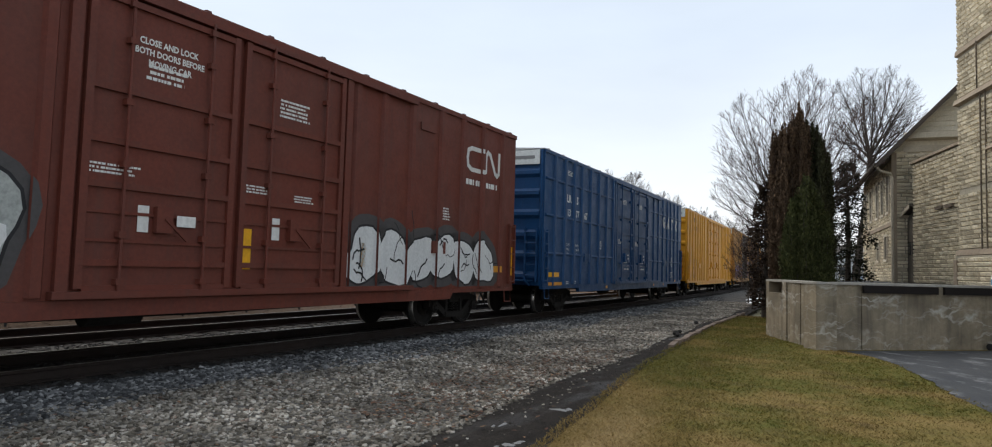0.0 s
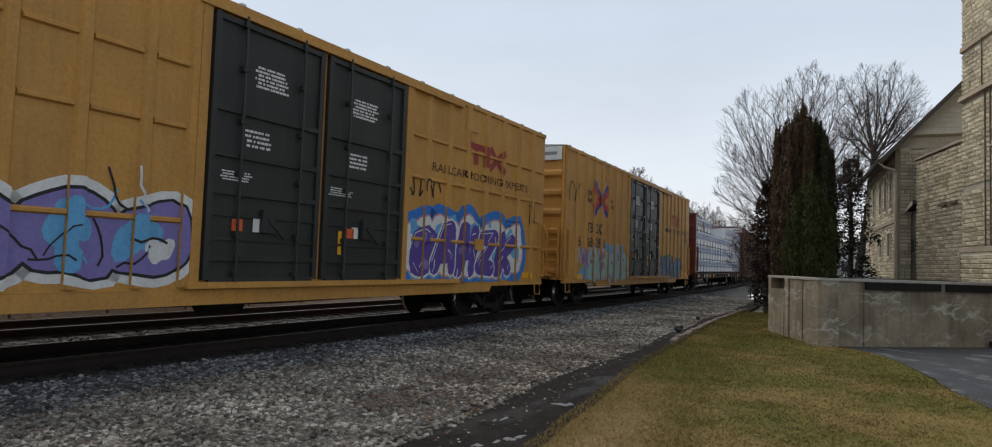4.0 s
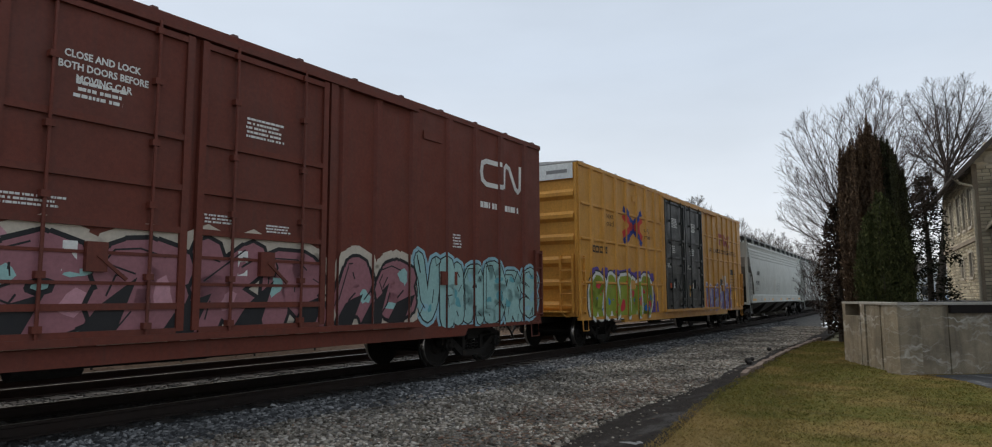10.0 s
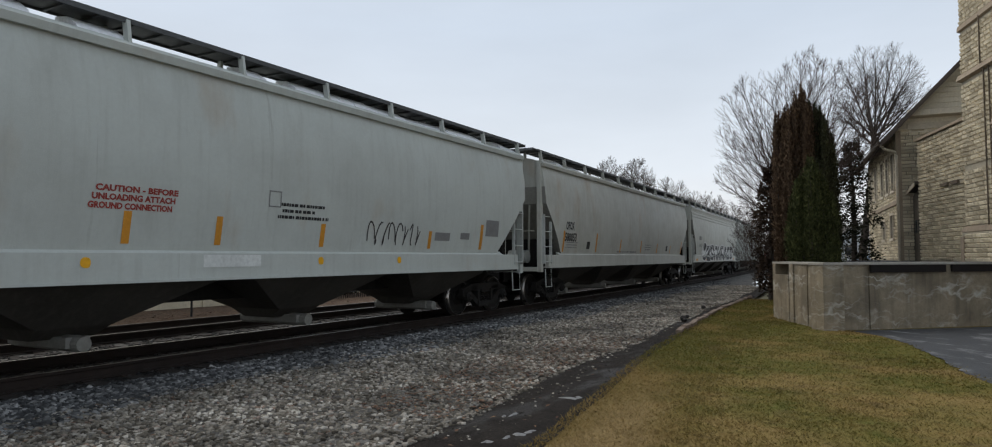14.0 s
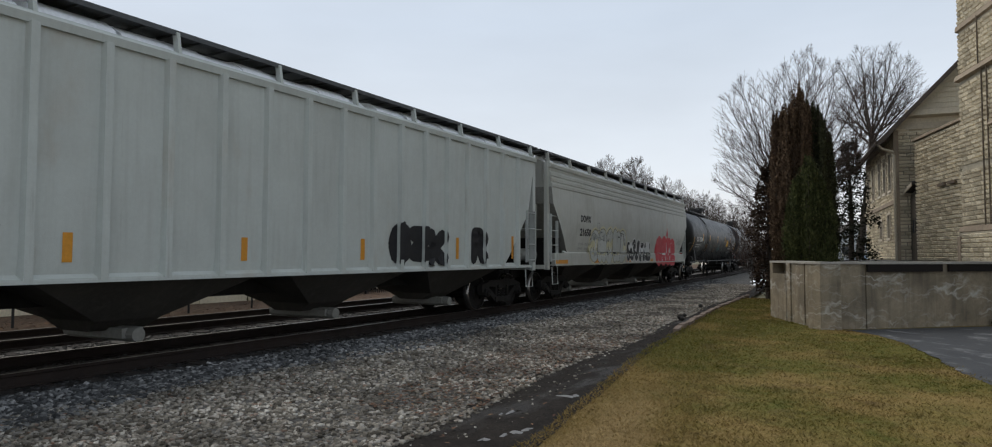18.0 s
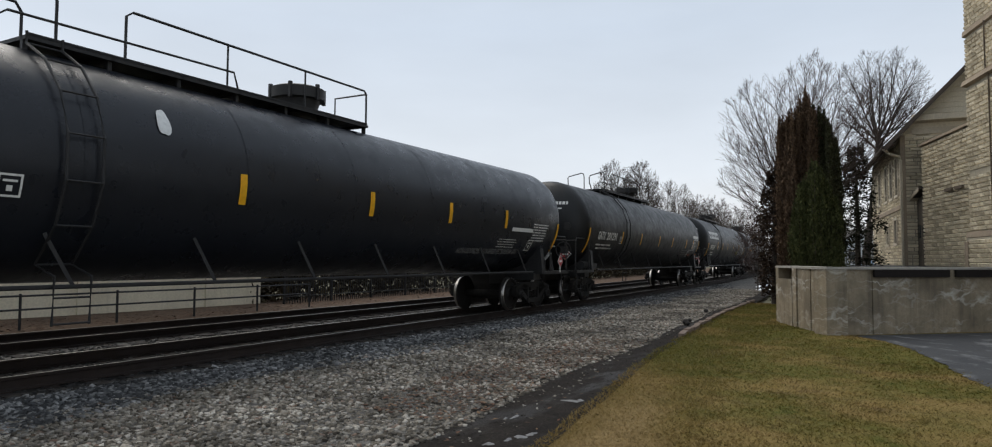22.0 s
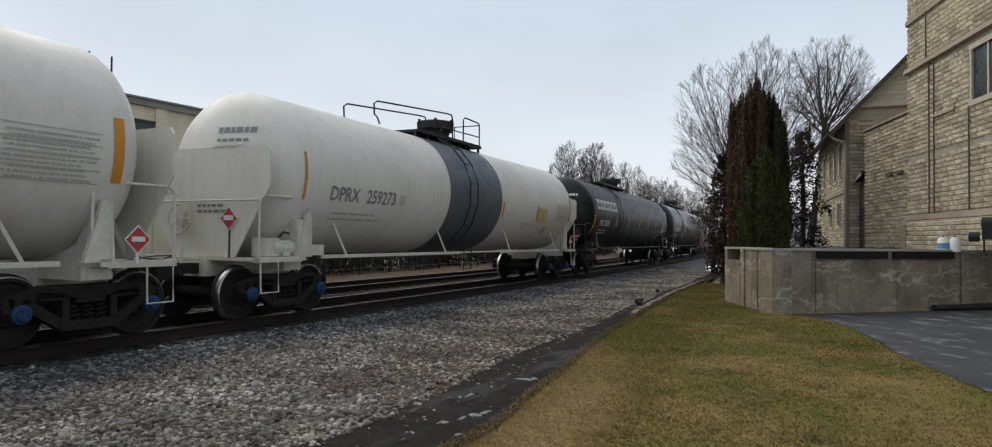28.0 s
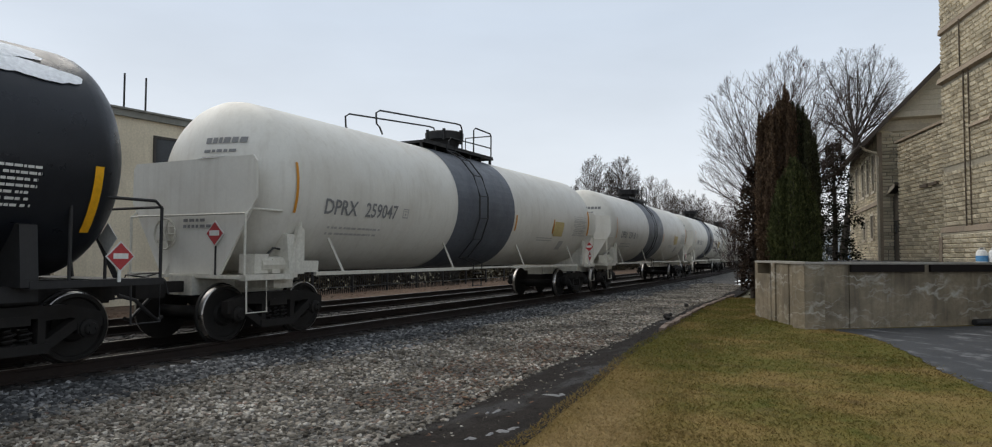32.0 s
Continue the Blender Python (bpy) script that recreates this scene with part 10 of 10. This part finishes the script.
def spray_material(seed, shade):
    return island_material("evergreen_spray" + str(seed), [(0.0, shade[0]), (0.6, shade[1]), (1.0, shade[2])], 0.85, 0.4, 1.6)


def plumed(x, y, outline, deep, seed, label, plumes, each, shade, size=(0.035, 0.10)):
    """Columnar evergreen: ragged upright plumes under an uneven outline of (offset, height), each a spindle of small flattened sprays."""
    t = new("evergreen_tree")
    tagged(t, label, "tree", "evergreens")
    t.matrix_world = pose(x, y, 0)
    r = np.random.RandomState(seed)
    xs, hs = [p[0] for p in outline], [p[1] for p in outline]
    height, half = max(hs), (xs[-1] - xs[0]) / 2
    wood = Shape().tube([(0, 0, 0), (0.03, 0.02, height * 0.4), (0, 0, height * 0.8)], [0.16, 0.11, 0.02], 8)
    c_all, a_all = [], []
    for k in range(plumes):
        px_ = xs[0] + (xs[-1] - xs[0]) * ((k * 0.618) % 1.0)
        edge = math.sqrt(max(0.02, 1 - ((px_ - (xs[0] + half)) / half) ** 2))
        py_ = deep * edge * r.uniform(-1, 1)
        lim = np.interp(px_, xs, hs)
        top = lim * (r.uniform(0.93, 1.0) if k % 3 else r.uniform(0.5, 0.9))
        low = 0.05 if k % 2 else top * r.uniform(0.1, 0.45)
        fat = half * r.uniform(0.20, 0.36)
        wood.tube([(px_ * 0.2, py_ * 0.2, low), (px_ * 0.9, py_, low + (top - low) * 0.4), (px_, py_, top * 0.97)], [0.03, 0.02, 0.006], 5)
        h = r.uniform(0, 1, each) ** 0.9
        b = r.uniform(0, 2 * np.pi, each)
        rad = fat * (0.8 + 0.3 * np.sin(h * 13 + 2 * k)) * np.sqrt(np.clip(1.02 - h ** 4, 0, 1)) * (1.05 - 0.6 * r.uniform(0, 1, each) ** 1.4 + r.normal(0, 0.12, each)) * (1 + 0.3 * np.sin(3 * b + 9 * h + k))
        c_all.append(np.stack([px_ * (0.92 + 0.08 * h) + rad * np.cos(b), py_ + rad * np.sin(b), low + (top - low) * h + 0.12 * np.sin(4 * b + k)], 1))
        a_all.append(b)
    part("trunk", wood, BARK, t)
    c, a = np.concatenate(c_all), np.concatenate(a_all)
    n = len(a)
    up = np.stack([0.45 * np.cos(a) + r.normal(0, 0.4, n), 0.45 * np.sin(a) + r.normal(0, 0.4, n), np.ones(n)], 1)
    side = np.stack([-np.sin(a) + r.normal(0, 0.6, n), np.cos(a) + r.normal(0, 0.6, n), r.normal(0, 0.3, n)], 1)
    ob = new("crown", sprays("crown", c, up, side, r.uniform(size[0], size[1], n), 0.3, spray_material(seed, shade)))
    ob.parent = t
    return t


def layered(x, y, height, reach, seed, label, boughs, each, shade, low=0.1, droop=0.25, size=(0.05, 0.12), dense=1.0):
    """Loose evergreen: level boughs at uneven heights with flat sprays along them and gaps of sky between."""
    t = new("evergreen_tree")
    tagged(t, label, "tree", "evergreens")
    t.matrix_world = pose(x, y, 0)
    r = np.random.RandomState(seed)
    wood = Shape().tube([(0, 0, 0), (0.04, 0, height * 0.5), (0, 0, height)], [0.13, 0.09, 0.015], 8)
    c_all = []
    for k in range(boughs):
        h = low + (1 - low) * (k + r.uniform(0.1, 0.9)) / boughs
        a = 2.4 * k + r.uniform(-0.4, 0.4)
        ln = reach * (1.0 - 0.65 * h) * r.uniform(0.6, 1.15)
        z = height * h
        tip = np.array([ln * math.cos(a), ln * math.sin(a), z - droop * ln + r.uniform(-0.1, 0.2)])
        wood.tube([(0, 0, z), tuple(tip * np.array([0.5, 0.5, 1]) + np.array([0, 0, 0.06 * ln])), tuple(tip)], [0.03, 0.02, 0.006], 5)
        u = r.uniform(0.18, 1.0, each) ** 0.8
        mid = np.array([0, 0, z]) + (tip - np.array([0, 0, z])) * u[:, None]
        wide = 0.26 * ln * np.sin(np.pi * np.clip(u, 0.1, 0.95)) * dense
        off = np.stack([r.normal(0, 1, each) * wide, r.normal(0, 1, each) * wide, r.normal(-0.04, 0.16, each)], 1)
        c_all.append(mid + off)
    part("trunk", wood, BARK, t)
    c = np.concatenate(c_all)
    n = len(c)
    ob = new("crown", sprays("crown", c, r.normal(0, 1, (n, 3)) * np.array([1, 1, 0.5]) + np.array([0, 0, 0.2]), r.normal(0, 1, (n, 3)), r.uniform(size[0], size[1], n), 0.32, spray_material(seed, shade)))
    ob.parent = t
    return t


DARK_GREEN = ((0.028, 0.034, 0.011), (0.055, 0.062, 0.021), (0.095, 0.10, 0.036))
DEEP_GREEN = ((0.022, 0.023, 0.011), (0.042, 0.043, 0.02), (0.072, 0.072, 0.034))
BROWN_GREEN = ((0.055, 0.034, 0.021), (0.10, 0.064, 0.039), (0.165, 0.108, 0.066))
x, y = polar(-8.5, 26.6)
plumed(x - 0.32, y, ((-0.64, 6.5), (-0.5, 6.85), (-0.3, 6.95), (-0.1, 7.05), (0.12, 7.2), (0.3, 7.75), (0.4, 7.25), (0.6, 6.9)), 0.8, 51, "tall columnar evergreen with brown winter foliage and a pointed top", 64, 1900, BROWN_GREEN)
plumed(x + 0.42, y + 0.35, ((-0.6, 6.9), (-0.3, 7.05), (0.0, 7.0), (0.22, 6.7), (0.42, 6.1), (0.56, 5.2)), 0.8, 55, "tall deep-green columnar evergreen grown into its brown neighbour", 54, 1900, DEEP_GREEN)
x, y = polar(-8.0, 25.2)
plumed(x, y, ((-0.72, 3.3), (-0.4, 4.3), (-0.1, 4.95), (0.2, 4.6), (0.5, 3.9), (0.74, 3.2)), 0.5, 52, "shorter green columnar evergreen in front", 40, 1500, DARK_GREEN)
x, y = polar(-5.3, 31)
layered(x, y, 6.2, 1.35, 53, "loose dark evergreen beside the hall", 30, 270, ((0.012, 0.014, 0.009), (0.024, 0.026, 0.015), (0.04, 0.042, 0.024)), droop=0.12)
x, y = polar(-11.0, 27.4)
layered(x, y, 4.9, 0.95, 54, "brown leafy shrub clinging to the evergreen", 30, 190, ((0.022, 0.014, 0.010), (0.042, 0.026, 0.017), (0.07, 0.047, 0.03)), low=0.04, droop=-0.25, size=(0.06, 0.13), dense=1.2)

# dark hedge beyond the fence and far wood edge
hedge = new("hedge")
tagged(hedge, "dark tangled brush behind the iron fence", "hedge")
r = np.random.RandomState(77)
n = 30000
yy = 15.5 + 63 * r.uniform(0, 1, n) ** 1.3
xx = np.array([track_x(v) - 9.4 for v in yy]) - r.uniform(0, 1.6, n)
zz = r.uniform(0, 1, n) ** 0.8 * (1.7 + 0.5 * np.sin(yy * 0.7) + 0.3 * np.sin(yy * 2.3))
sz = r.uniform(0.08, 0.2, n)
dirs = r.normal(0, 1, (n, 2, 3))
c = np.stack([xx, yy, zz], 1)
v = np.stack([c - dirs[:, 0] * sz[:, None] * 0.5, c + dirs[:, 1] * sz[:, None] * 0.3, c + dirs[:, 0] * sz[:, None] * 0.5, c - dirs[:, 1] * sz[:, None] * 0.3], 1).reshape(-1, 3)
ob = new("brush", fast_mesh("brush", v, np.arange(4 * n).reshape(-1, 4), [island_material("brush_leaf", [(0.0, (0.02, 0.017, 0.012)), (0.6, (0.045, 0.035, 0.022)), (1.0, (0.07, 0.055, 0.03))])]))
ob.parent = hedge

# small white house and parked car far beyond the yard
x, y = polar(-5.6, 88)
house = new("white_house")
tagged(house, "distant white clapboard house with a grey roof", "house")
house.matrix_world = pose(x, y, 0, 0, 0, 20)
part("wall", Shape().box(-2.2, 2.2, -3, 3, 0, 3.4).prism([(-2.2, 3.4), (2.2, 3.4), (0, 4.9)], 1, -3, 3), surface("white_clapboard", (0.6, 0.62, 0.63), 0.8), house)
part("roof", Shape().prism([(-2.5, 3.2), (0, 5.0), (2.5, 3.2), (2.5, 3.35), (0, 5.15), (-2.5, 3.35)], 1, -3.2, 3.2), SHINGLE, house)
for k in (-1.2, 0.3):
    w = part("window", Shape().box(k, k + 0.8, -3.06, -3.0, 1.6, 2.7), TRIM, house)
    part("pane", Shape().box(k + 0.08, k + 0.72, -3.08, -3.05, 1.68, 2.62), GLASS, w)
x, y = polar(-4.1, 60)
auto = new("parked_car")
tagged(auto, "pale blue parked car seen over the wall", "car")
auto.matrix_world = pose(x, y, 0, 0, 0, 70)
PALE = plain("pale_blue_car_paint", (0.22, 0.32, 0.45), 0.3)
part("body", Shape().prism([(-2.1, 0.35), (2.1, 0.35), (2.1, 0.85), (1.4, 1.0), (-1.9, 1.05), (-2.1, 0.8)], 1, -0.85, 0.85).prism([(-1.7, 1.0), (1.0, 1.0), (0.4, 1.62), (-1.2, 1.62)], 1, -0.72, 0.72), PALE, auto)
part("windscreen", Shape().prism([(0.42, 1.60), (0.46, 1.60), (1.02, 1.04), (0.98, 1.04)], 1, -0.66, 0.66), GLASS, auto)
for px in (-1.3, 1.3):
    for py in (-0.8, 0.8):
        wh = part("wheel", Shape().lathe([(py - 0.1, 0.1), (py - 0.1, 0.33), (py + 0.1, 0.33), (py + 0.1, 0.1)], 18, (px, 0, 0.33)), IRON, auto)


# ---- the train's run ----


def motions():
    for thing, mid, _ in TRAIN:
        rows = []
        for k in range(33):
            s = mid - run(k)
            a, b = s - 6.5, s + 6.5
            xa, xb = track_x(a), track_x(b)
            rows.append((float(k), pose((xa + xb) / 2, s, RAIL_Z, 0, 0, math.degrees(math.atan2(xa - xb, b - a)))))
        walk(thing, rows)


motions()
